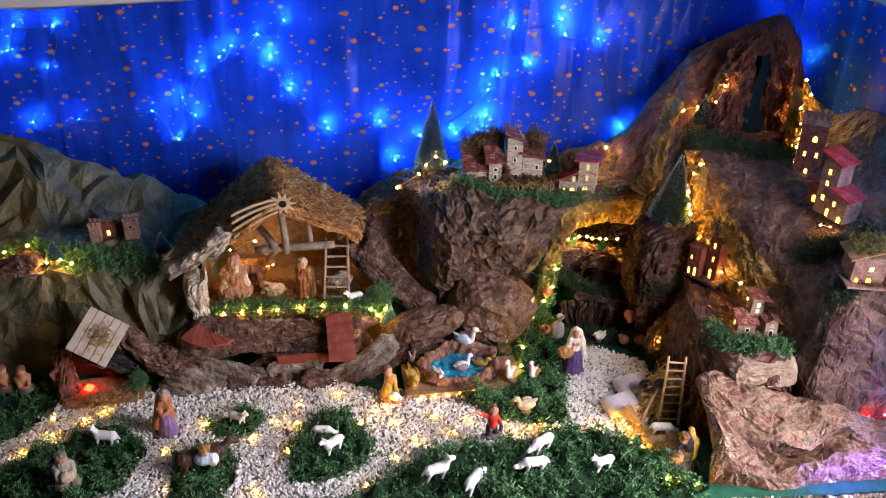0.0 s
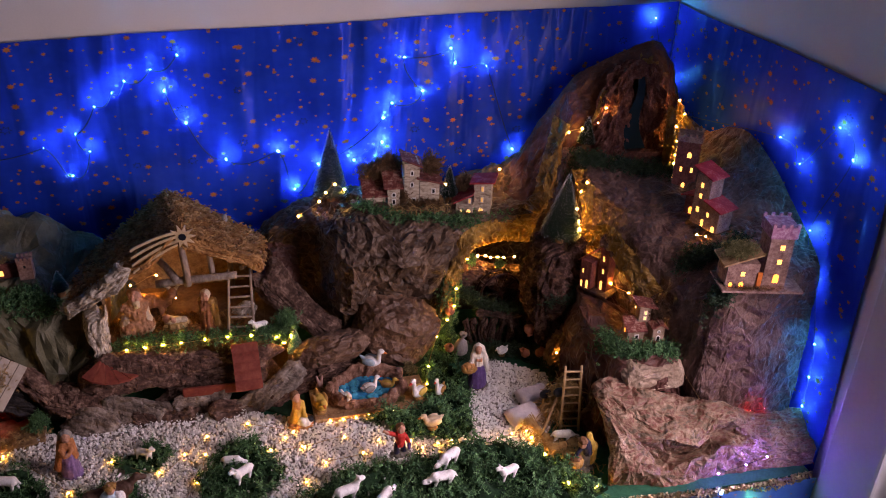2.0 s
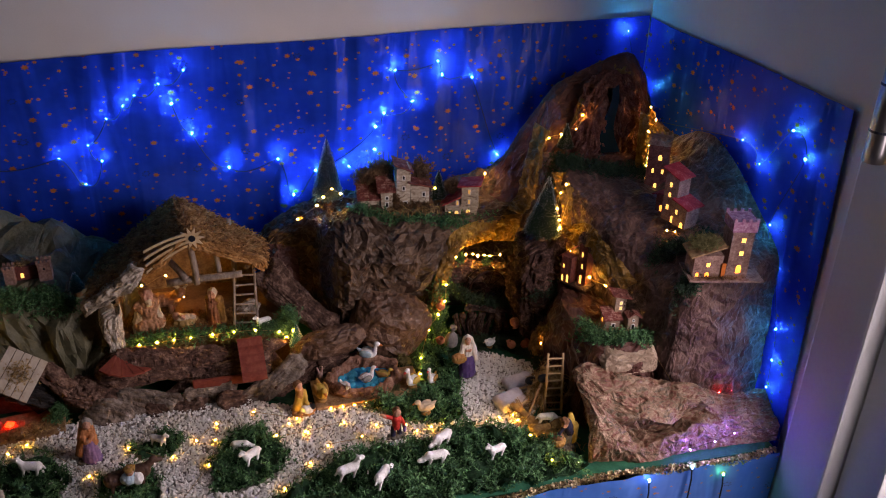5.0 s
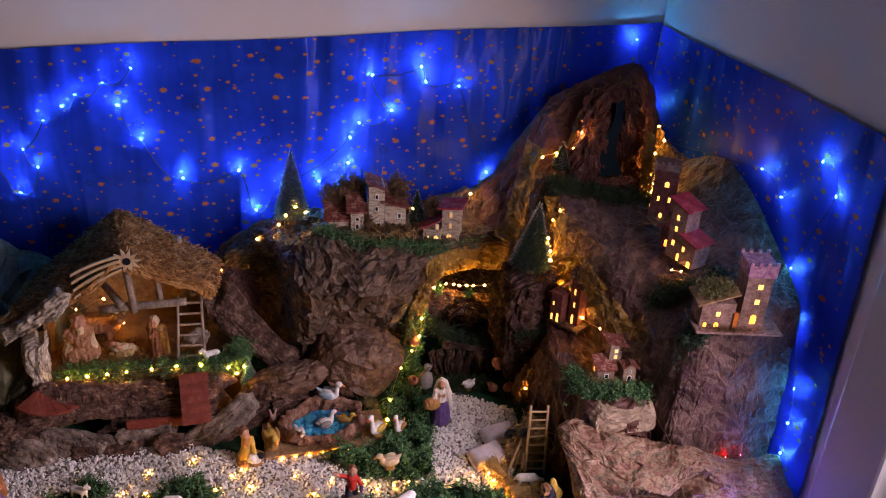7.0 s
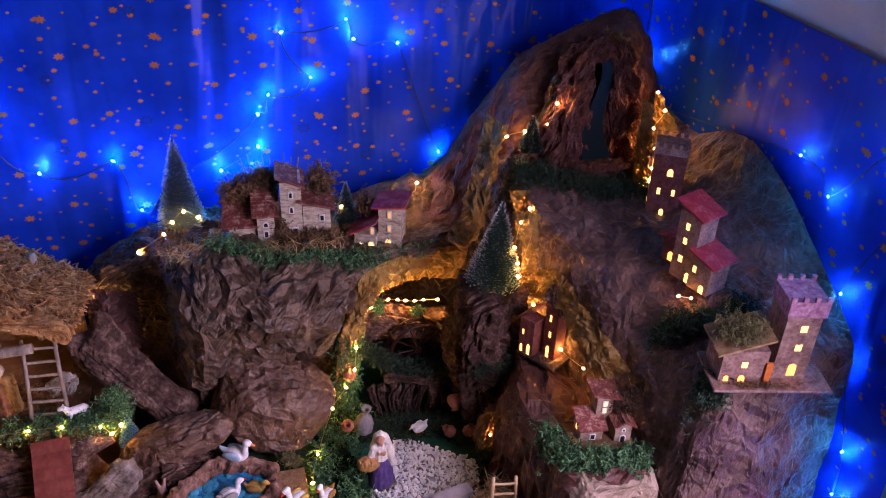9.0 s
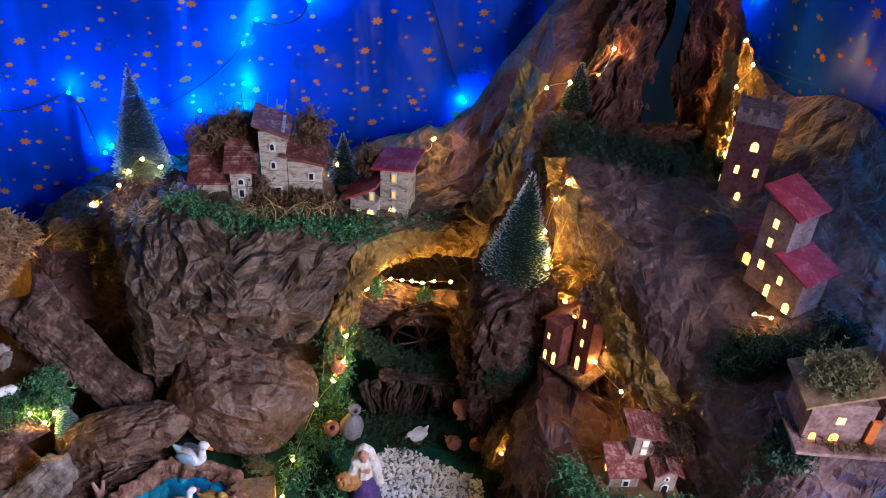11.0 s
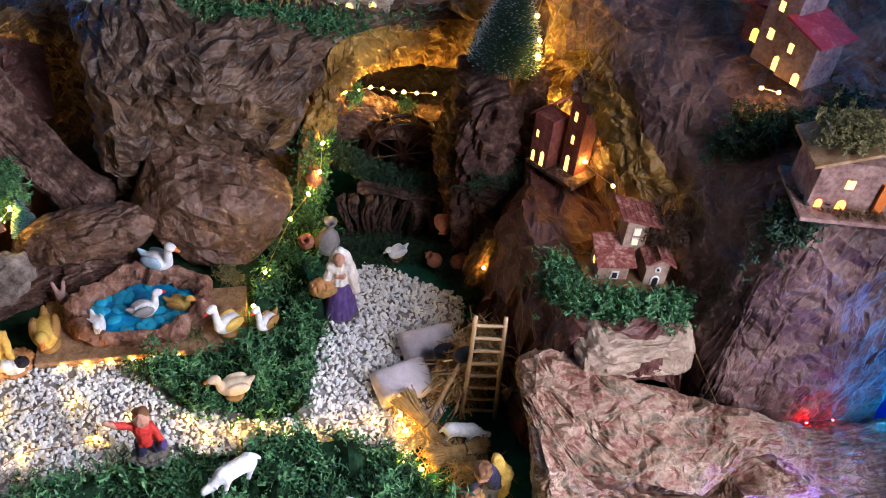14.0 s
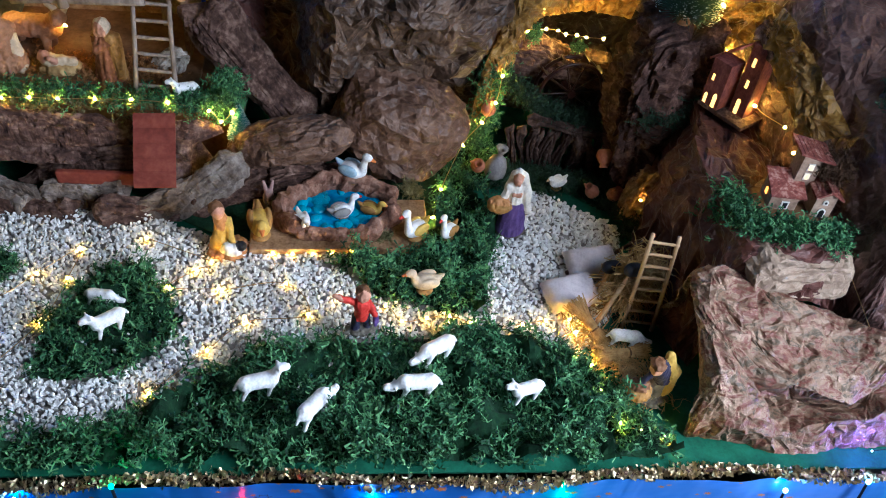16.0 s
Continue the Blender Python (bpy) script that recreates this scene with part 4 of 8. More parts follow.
SHEPHERD_PATCH = [(-0.66, 1.05), (-0.58, 1.17), (-0.50, 1.22), (-0.42, 1.225), (-0.375, 1.16), (-0.40, 1.08), (-0.50, 1.0), (-0.66, 0.98)]
SLEEPER_PATCH = [(-0.33, 1.15), (-0.23, 1.16), (-0.21, 1.08), (-0.24, 1.02), (-0.32, 1.02)]
FAR_PATCH = [(-0.95, 1.35), (-0.56, 1.37), (-0.57, 1.28), (-0.62, 1.22), (-0.95, 1.15)]
PATCHES = (MEADOW, ISLAND, POND_SIDE, LAMB_PATCH, SHEPHERD_PATCH, SLEEPER_PATCH, FAR_PATCH)
PATH_AREA = [(-0.95, 0.98), (-0.95, 1.24), (-0.60, 1.30), (-0.28, 1.345), (-0.05, 1.33), (0.05, 1.29), (0.24, 1.26), (0.26, 1.2), (0.36, 1.17), (0.40, 1.26), (0.41, 1.36), (0.49, 1.41), (0.60, 1.33), (0.58, 1.20), (0.50, 1.10), (0.40, 1.06), (0.2, 1.05), (0.05, 0.99), (-0.1, 0.965)]

rng = np.random.default_rng(5)


def stone_shapes(count, rng):
    out = []
    for _ in range(count):
        bm = bmesh.new()
        bmesh.ops.create_icosphere(bm, subdivisions=1, radius=1)
        v = np.array([q.co[:] for q in bm.verts]) * rng.uniform((0.9, 0.6, 0.4), (1.5, 1.0, 0.8), 3)
        v += rng.normal(0, 0.16, v.shape)
        f = np.array([[q.index for q in p.verts] for p in bm.faces])
        bm.free()
        out.append((v, f))
    return out


pts = rng.uniform((-0.95, 0.95), (0.62, 1.42), (62000, 2))
keep = inside(PATH_AREA, pts)
for poly in PATCHES:
    keep &= ~inside(poly, pts) | (rng.uniform(0, 1, len(pts)) < 0.03)
pts = pts[keep]
n = len(pts)
z = rng.uniform(0.0, 0.006, n) + 0.002 * soft_noise(np.c_[pts, pts[:, :1] * 0], 0.08, 3)
gv, gf = scattered(stone_shapes(8, rng), np.c_[pts, z], random_turns(n, rng), rng.uniform(0.0017, 0.0034, n), rng.integers(0, 8, n))
tagged(part("gravel", mesh_of("gravel", gv, gf), GRAVEL), "white marble gravel spread over the paths", "gravel", kind="stuff")
tagged(part("gravel_bed", mesh_of("gravel_bed", [(x, y, 0.0) for x, y in PATH_AREA], [tuple(range(len(PATH_AREA)))[::-1]]), surface("white_sand", (0.2, 0.18, 0.16), (0.3, 0.28, 0.26), (0.4, 0.38, 0.36), 60, 260, 0.9, 0.6, 0.002)), "fine white sand under the gravel", "gravel", kind="stuff")


def curl_shapes(count, rng, segs=5):
    """Small curly moss fronds, one unit long: a winding stem that carries short curled leaflets."""
    out = []
    for _ in range(count):
        t = np.linspace(0, 1, segs + 1)
        ang, turn = np.cumsum(rng.normal(0, 1.1, segs + 1)) + rng.uniform(-0.5, 0.5), np.cumsum(rng.normal(0, 1.05, segs + 1))
        p = np.stack([np.cumsum(np.sin(ang)) / segs, np.cumsum(0.6 * np.sin(turn)) / segs, np.cumsum(np.cos(ang)) / segs], 1)
        p -= p[0]
        w = 0.042 * (1.1 - 0.6 * t)
        side = np.stack([0.4 * np.sin(t * 5), np.ones_like(t), 0.4 * np.cos(t * 5)], 1)
        V = [np.concatenate([p - side * w[:, None], p + side * w[:, None]])]
        F = [[i, i + 1, segs + 2 + i, segs + 1 + i] for i in range(segs)]
        n = 2 * (segs + 1)
        for k in range(1, segs + 1):
            for s in (-1, 1):
                d = side[k] * s + rng.normal(0, 0.45, 3)
                d *= rng.uniform(0.16, 0.28) / np.linalg.norm(d)
                e = np.cross(d, rng.normal(0, 1, 3))
                e *= 0.055 / np.linalg.norm(e)
                V.append(np.array([p[k] - e * 0.5, p[k] + e * 0.5, p[k] + d + e + (0, 0, 0.05), p[k] + d - e + (0, 0, 0.05)]))
                F.append([n, n + 1, n + 2, n + 3])
                n += 4
        out.append((np.concatenate(V), np.array(F)))
    return out


CURLS = curl_shapes(14, rng)


def moss_on(name, P, size, label, rng, mat=None, tilt=0.9):
    """Moss fronds rooted at the points P."""
    n = len(P)
    v, f = scattered(CURLS, P, random_turns(n, rng, tilt), rng.uniform(0.55, 1.25, n) * size, rng.integers(0, len(CURLS), n))
    return tagged(part(name, mesh_of(name, v, f), mat or MOSS), label, "moss", kind="stuff")


def moss_patch(name, poly, density, height, size, label, seed, base=0.0, mat=None):
    """A flat patch of moss: fronds on a lumpy bed, coloured dark for the shade between them."""
    r = np.random.default_rng(seed)
    lo, hi = np.min(poly, 0), np.max(poly, 0)
    n = int((hi[0] - lo[0]) * (hi[1] - lo[1]) * density)
    P = r.uniform(lo, hi, (n, 2))
    edge = P + r.normal(0, 0.006, P.shape)
    P = P[inside(poly, edge)]
    P = P[soft_noise(np.c_[P, 0 * P[:, :1]], 0.017, seed + 5) + r.normal(0, 0.28, len(P)) > 0.0]
    lump = lambda Q: height * np.clip(0.45 + 0.9 * soft_noise(np.c_[Q, 0 * Q[:, :1]], 0.026, seed) + 0.5 * soft_noise(np.c_[Q, 0 * Q[:, :1]], 0.015, seed + 1), 0.0, 1.4)
    moss_on(name, np.c_[P, base + np.maximum(lump(P), 0) * r.uniform(0.35, 1.05, len(P))], size, label, r, mat)
    nx, ny = max(4, int((hi[0] - lo[0]) / 0.006)), max(4, int((hi[1] - lo[1]) / 0.006))
    X, Y = np.meshgrid(np.linspace(lo[0], hi[0], nx), np.linspace(lo[1], hi[1], ny), indexing="ij")
    Q = np.c_[X.ravel(), Y.ravel()]
    ok = inside(poly, Q)
    F = grid_faces(nx, ny)
    F = F[ok[F].all(axis=1)]
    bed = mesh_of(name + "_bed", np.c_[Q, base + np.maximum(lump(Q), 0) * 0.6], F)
    tagged(part(name + "_bed", bed, MOSS_BED), "dense moss bed, coloured dark for the shade between fronds", "moss", kind="stuff")


moss_patch("meadow_moss", MEADOW, 100000, 0.034, 0.0225, "curly green moss meadow at the table edge", 71)
moss_patch("island_moss", ISLAND, 100000, 0.026, 0.020, "round patch of green moss in the gravel", 72)
moss_patch("pond_moss", POND_SIDE, 100000, 0.030, 0.020, "thick green moss beside the pond", 73)
moss_patch("lamb_moss", LAMB_PATCH, 115000, 0.018, 0.015, "small patch of green moss", 74)
moss_patch("shepherd_moss", SHEPHERD_PATCH, 105000, 0.024, 0.016, "green moss patch under the shepherd", 75)
moss_patch("sleeper_moss", SLEEPER_PATCH, 105000, 0.022, 0.016, "green moss patch under the donkey", 76)
moss_patch("far_moss", FAR_PATCH, 80000, 0.02, 0.0125, "green moss by the tavern", 77)
COURT_PATCH = [(0.415, 1.405), (0.47, 1.395), (0.55, 1.39), (0.605, 1.345), (0.60, 1.29), (0.655, 1.27), (0.66, 1.40), (0.62, 1.47), (0.44, 1.50)]
moss_patch("courtyard_moss", COURT_PATCH, 90000, 0.016, 0.0125, "green moss with shade in its colour, behind the courtyard", 78, 0.0, SHADE_MOSS)
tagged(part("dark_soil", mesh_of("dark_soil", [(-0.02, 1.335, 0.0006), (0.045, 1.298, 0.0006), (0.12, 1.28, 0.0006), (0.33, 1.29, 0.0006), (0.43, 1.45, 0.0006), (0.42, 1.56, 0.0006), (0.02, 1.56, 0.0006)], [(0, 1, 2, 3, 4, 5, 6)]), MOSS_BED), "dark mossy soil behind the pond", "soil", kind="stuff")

# ---- bark, sticks and the stable ----
def bark_piece(name, length, width, thick, m, mat, label, seed, parent=None, grain=1.0):
    """A slab of bark: flat plates between deep lengthwise cracks. Lies along its x axis, its base at z 0."""
    nu, nv = max(24, int(length / 0.0028)), 64
    u, th = np.linspace(0, 1, nu), np.linspace(0, 2 * math.pi, nv, endpoint=False)
    U, T = np.meshgrid(u, th, indexing="ij")
    end = np.clip(np.minimum(U, 1 - U) / 0.06, 0, 1) ** 0.5
    ragged = 0.06 * length * np.sin(T * 2 + seed)
    X = (U - 0.5) * length + ragged * (np.abs(U - 0.5) * 2) ** 4
    box_c, box_s = np.sign(np.cos(T)) * np.abs(np.cos(T)) ** 0.6, np.sign(np.sin(T)) * np.abs(np.sin(T)) ** 0.6
    c, s = box_c.ravel(), box_s.ravel()
    r = np.stack([X.ravel() * 0.28, c * width, s * thick], 1)
    crack = np.clip(0.30 - np.abs(facets(r, 0.017, seed)), 0, 1) / 0.30 + 0.6 * np.clip(0.22 - np.abs(facets(r * np.array([2.2, 1, 1]), 0.012, seed + 3)), 0, 1) / 0.22
    plate_rise = facets(np.stack([X.ravel(), r[:, 1], r[:, 2]], 1), 0.020, seed + 2)
    swell = facets(r, 0.045, seed + 1)
    furrow = 0.0035 * plate_rise + 0.0055 * swell - 0.0048 * crack + 0.0012 * facets(np.stack([X.ravel(), r[:, 1], r[:, 2]], 1), 0.006, seed + 4)
    R = (0.80 + 0.20 * end).ravel() * (1 + 0.16 * np.sin(U.ravel() * 5 + seed * 2))
    Y = c * (width / 2 * R + furrow * grain) + 0.10 * width * np.sin(U.ravel() * 3.3 + seed)
    Z = s * (thick / 2 * R + furrow * grain) + thick / 2 + 0.006 * np.sin(U.ravel() * 4 + seed) - 0.003
    Z *= end.ravel() * 0.4 + 0.6
    idx = np.arange(nu * nv).reshape(nu, nv)
    nxt = np.roll(idx, -1, axis=1)
    F = np.stack([idx[:-1].ravel(), nxt[:-1].ravel(), nxt[1:].ravel(), idx[1:].ravel()], 1).tolist()
    F += [idx[0][::-1].tolist(), idx[-1].tolist()]
    ob = part(name, mesh_of(name, np.stack([X.ravel(), Y, Z], 1), F), mat, parent)
    ob.matrix_local = m
    return ob if parent else tagged(ob, label, "bark", "bark pieces")


def stick(name, a, b, r, mat, parent, sides=8, seed=0):
    """A slightly crooked stick between two points of its parent."""
    t = np.linspace(0, 1, 8)[:, None]
    P = np.array(a) * (1 - t) + np.array(b) * t
    P = P + 0.12 * r * np.sin(t * np.array([[5.0, 7.0, 4.0]]) + seed)
    v, f = tube(P, r, sides, 0.9)
    return part(name, mesh_of(name, v, f), mat, parent, smooth=True)


GREYW = surface("weathered_stick", (0.13, 0.10, 0.08), (0.24, 0.19, 0.155), (0.36, 0.30, 0.25), 50, 200, 0.85, 0.5, 0.001, (1, 1, 0.3))
BROWN_BOARD = surface("brown_board", (0.10, 0.05, 0.022), (0.17, 0.09, 0.04), (0.24, 0.14, 0.07), 30, 180, 0.8, 0.3, 0.001)
RED_SHEET = surface("rust_red_card", (0.13, 0.026, 0.018), (0.19, 0.042, 0.028), (0.25, 0.07, 0.045), 40, 180, 0.75, 0.3, 0.001)

# terrace of bark in front of the stable
for L, W, T, x, y, z, rx, ry, rz, mat, seed in (
        (0.36, 0.080, 0.040, -0.15, 1.408, 0.064, 62, 2, 2, BARK, 1), (0.125, 0.060, 0.020, -0.245, 1.348, 0.016, 58, 9, -12, GREY_BARK, 2),
        (0.105, 0.064, 0.020, -0.120, 1.346, 0.010, 66, -4, 3, GREY_BARK, 3), (0.165, 0.052, 0.020, 0.005, 1.348, 0.024, 56, -22, 20, GREY_BARK, 4),
        (0.20, 0.050, 0.024, -0.10, 1.380, 0.040, 58, 0, -3, BARK, 5), (0.16, 0.060, 0.026, -0.33, 1.368, 0.024, 40, 24, -8, BARK, 6),
        (0.14, 0.055, 0.028, 0.075, 1.380, 0.012, 40, -10, 16, BARK, 7), (0.16, 0.060, 0.030, 0.115, 1.405, 0.034, 42, -24, 26, BARK, 8),
        (0.16, 0.060, 0.028, -0.385, 1.39, 0.05, 40, 40, 18, BARK, 9), (0.10, 0.050, 0.022, -0.33, 1.335, 0.006, 50, 12, -16, GREY_BARK, 12),
        (0.11, 0.045, 0.020, -0.05, 1.335, 0.004, 40, 3, 12, BARK, 14), (0.12, 0.040, 0.020, -0.19, 1.335, 0.002, 40, -4, -4, BARK, 15)):
    bark_piece("bark_slab", L, W, T, pose(x, y, z, rx, ry, rz), mat, "rough furrowed bark slab below the stable", seed)
bark_piece("bark_slab", 0.21, 0.072, 0.03, lay((0.025, 1.535, 0.205), (0.15, 1.455, 0.065), (0.4, -0.8, 0.45)), BARK, "tall furrowed bark slab leaning on the rock", 10)
bark_piece("bark_slab", 0.13, 0.05, 0.04, pose(-0.66, 1.45, 0.21, 0, 0, 2), BARK, "flat bark piece on the green hillside", 11)
bark_piece("bark_slab", 0.10, 0.04, 0.035, pose(0.165, 1.385, 0.012, 0, -10, 10), BARK, "low bark piece behind the pond", 13)
tagged(part("terrace", box(0.40, 0.23, 0.113, (-0.14, 1.565, 0.0), 0.004), BROWN_BOARD), "brown board terrace under the stable", "terrace")

# red tiled ramps
def tile_ramp(m, w, l, label):
    """A red corrugated card ramp, running down along -y from its origin."""
    n = 40
    y = -np.linspace(0, l, n)
    z = -0.9 * np.linspace(0, l, n) + 0.0022 * np.abs(np.sin(np.linspace(0, 5 * math.pi, n)))
    V = np.array([(sx * w / 2, yy, zz + dz) for yy, zz in zip(y, z) for sx, dz in ((-1, 0), (1, 0), (1, -0.003), (-1, -0.003))])
    F = []
    for i in range(n - 1):
        for j in range(4):
            F.append((4 * i + j, 4 * i + (j + 1) % 4, 4 * i + 4 + (j + 1) % 4, 4 * i + 4 + j))
    F += [(3, 2, 1, 0), tuple(4 * n - 4 + j for j in range(4))]
    ob = part("tile_ramp", mesh_of("tile_ramp", V, F), RED_SHEET)
    ob.matrix_world = m
    return tagged(ob, label, "ramp", "red ramps")


tile_ramp(pose(-0.03, 1.392, 0.122, 0, 0, 4), 0.052, 0.07, "rust red corrugated ramp from the stable terrace")


def fan_ramp(m, label):
    """A red card ramp folded into a fan of wedge steps."""
    ob = thing("fan_ramp", m, label, "ramp", "red ramps")
    for k in range(6):
        V = []
        for a, z in ((radians(205 + 22 * k), 0.004 - 0.005 * k), (radians(227 + 22 * k), -0.003 - 0.005 * k)):
            for q, dz in ((0.012, 0.0), (0.062, -0.010)):
                V += [(q * math.cos(a), q * math.sin(a), z + dz), (q * math.cos(a), q * math.sin(a), z + dz - 0.004)]
        part("wedge", mesh_of("wedge", V, [(0, 2, 6, 4), (5, 7, 3, 1), (0, 1, 3, 2), (4, 6, 7, 5), (2, 3, 7, 6), (0, 4, 5, 1)]), RED_SHEET, ob)
    return ob


fan_ramp(pose(-0.292, 1.395, 0.120, 0, 0, 25), "rust red fan shaped ramp at the terrace end")
tagged(part("terrace_band", box(0.11, 0.008, 0.020, (-0.10, 1.352, 0.036), 0.003), RED_SHEET), "rust red strip below the terrace", "card strip")

# the stable
stable = thing("stable", pose(0, 0, 0), "thatched wooden stable with log posts, open in front", "stable")
part("back_wall", box(0.29, 0.006, 0.13, (-0.15, 1.655, 0.115)), CORK, stable)
part("side_wall", box(0.006, 0.15, 0.11, (-0.298, 1.57, 0.115)), CORK, stable)
part("side_wall", box(0.006, 0.12, 0.10, (-0.006, 1.59, 0.115)), CORK, stable)
part("floor_board", box(0.33, 0.23, 0.006, (-0.15, 1.54, 0.113), 0.001), BROWN_BOARD, stable)
RIDGE_F, RIDGE_B = Vector((-0.128, 1.425, 0.362)), Vector((-0.165, 1.665, 0.338))
EAVE_L, EAVE_R = (Vector((-0.338, 1.435, 0.232)), Vector((-0.335, 1.655, 0.205))), (Vector((0.014, 1.44, 0.268)), Vector((0.018, 1.66, 0.215)))


def roof_slope(a, b, c, d):
    """A thin roof board over four corners: ridge front, ridge back, eave back, eave front."""
    n = (b - a).cross(d - a).normalized()
    if n.z < 0:
        n = -n
    V = [p for p in (a, b, c, d)] + [p - n * 0.006 for p in (a, b, c, d)]
    F = [(0, 1, 2, 3), (7, 6, 5, 4), (0, 4, 5, 1), (1, 5, 6, 2), (2, 6, 7, 3), (3, 7, 4, 0)]
    return part("roof_board", mesh_of("roof_board", V, F), CORK, stable), n


def strand_shapes(r, count, thin=0.05):
    out = []
    for _ in range(count):
        t = np.linspace(-0.5, 0.5, 4)
        p = np.stack([t, 0.12 * np.sin(t * 5 * r.uniform(0.5, 1.5)), 0.15 * np.cos(t * 4)], 1)
        w = np.array([0, 1, 0.3]) * thin
        out.append((np.concatenate([p - w, p + w]), np.array([[i, i + 1, 5 + i, 4 + i] for i in range(3)])))
    return out


def thatch(name, a, b, c, d, n, count, r, parent, mat, size=0.016):
    """Strands lying over a slope."""
    s, t = r.uniform(-0.01, 1.01, count), r.uniform(-0.01, 1.02, count)
    A, B, C, D = (np.array(p) for p in (a, b, c, d))
    P = (A + (B - A) * s[:, None]) * (1 - t[:, None]) + (D + (C - D) * s[:, None]) * t[:, None] + np.array(n) * r.uniform(0.0, 0.011, count)[:, None]
    v, f = scattered(strand_shapes(r, 6), P, random_turns(count, r, 0.45), r.uniform(0.5, 1.3, count) * size, r.integers(0, 6, count))
    ob = part(name, mesh_of(name, v, f), mat, parent)
    ob["kind"] = "stuff"
    return ob


rt = np.random.default_rng(8)
for eave in (EAVE_L, EAVE_R):
    _, nrm = roof_slope(RIDGE_F, RIDGE_B, eave[1], eave[0])
    thatch("thatch", RIDGE_F, RIDGE_B, eave[1], eave[0], nrm, 8500, rt, stable, THATCH, 0.021)
bark_piece("birch_rafter", 0.155, 0.042, 0.034, pose(-0.282, 1.426, 0.246, 0, -38, -3), BIRCH, "", 21, stable)
bark_piece("thatch_rafter", 0.12, 0.03, 0.026, pose(-0.185, 1.425, 0.31, 0, -32, -2), THATCH, "", 22, stable)
bark_piece("thatch_rafter", 0.16, 0.026, 0.026, pose(-0.06, 1.428, 0.303, 0, 33, 2), THATCH, "", 23, stable)
bark_piece("birch_post", 0.10, 0.060, 0.040, pose(-0.284, 1.43, 0.155, 0, -86, 10), BIRCH, "", 24, stable)
for a, b, r in (((-0.125, 1.43, 0.245), (-0.128, 1.425, 0.35), 0.0055), ((-0.078, 1.445, 0.255), (-0.082, 1.44, 0.335), 0.0045), ((-0.185, 1.436, 0.250), (-0.030, 1.433, 0.258), 0.0065),
                ((-0.145, 1.43, 0.258), (-0.21, 1.52, 0.30), 0.006), ((-0.022, 1.45, 0.262), (0.0, 1.50, 0.255), 0.004), ((-0.05, 1.62, 0.12), (-0.05, 1.62, 0.3), 0.005)):
    stick("log", a, b, r * 1.3, GREYW, stable)
bark_piece("manger_block", 0.05, 0.03, 0.04, pose(-0.005, 1.50, 0.118, 0, -75, 0), BIRCH, "", 25, stable)


def ladder(m, h, w, rungs, mat, label, r=0.0028):
    ob = thing("ladder", m, label, "ladder")
    for s in (-1, 1):
        stick("rail", (s * w / 2, 0, 0), (s * w / 2 * 0.85, 0, h), r, mat, ob, 6, s)
    for i in range(rungs):
        z = h * (i + 0.7) / (rungs + 0.4)
        stick("rung", (-w / 2, 0, z), (w / 2, 0, z), r * 0.75, mat, ob, 6, i)
    return ob


ladder(pose(-0.034, 1.432, 0.119, -8, 3, 0), 0.142, 0.050, 6, GREYW, "weathered stick ladder leaning on the stable beam", 0.0034)
LADDER_WOOD = surface("pale_ladder_wood", (0.32, 0.20, 0.10), (0.46, 0.31, 0.17), (0.56, 0.40, 0.24), 40, 200, 0.7, 0.3, 0.0006)
lad = ladder(pose(0.582, 1.143, 0.0, -8, 0, -8), 0.145, 0.037, 8, LADDER_WOOD, "small pale wooden ladder leaning by the rock")

# the comet star over the stable
star_mat = surface("pale_carved_wood", (0.40, 0.27, 0.14), (0.52, 0.37, 0.21), (0.60, 0.45, 0.28), 50, 220, 0.6, 0.2, 0.0005)
star = thing("comet_star", pose(-0.122, 1.412, 0.362, 90, 0, 0) @ Matrix.Scale(1.2, 4), "carved pale wood comet star on the stable front", "star")


def plate(outline, t):
    """A flat cut-out of the outline, t thick, in its xy plane."""
    n = len(outline)
    V = [(x, y, 0) for x, y in outline] + [(x, y, t) for x, y in outline]
    return V, [tuple(range(n))[::-1], tuple(range(n, 2 * n))] + [(i, (i + 1) % n, n + (i + 1) % n, n + i) for i in range(n)]


pts = [((0.021 if i % 2 == 0 else 0.010) * math.cos(i * math.pi / 10), (0.021 if i % 2 == 0 else 0.010) * math.sin(i * math.pi / 10)) for i in range(20)]
v, f = plate(pts, 0.003)
part("star_body", mesh_of("star_body", v, f), star_mat, star)
v, f = plate([(0.006 * math.cos(i * math.pi / 4), 0.006 * math.sin(i * math.pi / 4)) for i in range(8)], 0.0042)
part("star_eye", mesh_of("star_eye", v, f), DARK_WIRE, star, "dark hole in the star")
for k in range(4):
    off = 0.010 - 0.007 * k
    curve = [(-0.008 - 0.072 * t, off - 0.002 - (0.012 + 0.006 * k) * t - 0.014 * t * t) for t in np.linspace(0, 1, 9)]
    outline = [(x, y + 0.0022) for x, y in curve] + [(x, y - 0.0022) for x, y in curve[::-1]]
    v, f = plate(outline, 0.0028)
    part("tail", mesh_of("tail", v, f), star_mat, star)

# stump that bears the frosted tree, and the small lit log
bark_piece("tree_stump", 0.25, 0.098, 0.098, pose(0.681, 1.415, 0.158, 0, -90, 0), STUMP_BARK, "tall bark stump bearing a frosted tree", 31, None, 2.0)
bark_piece("cut_log", 0.095, 0.042, 0.042, pose(0.650, 1.36, 0.048, 0, -86, 0), CORK, "short split log by the courtyard", 32)

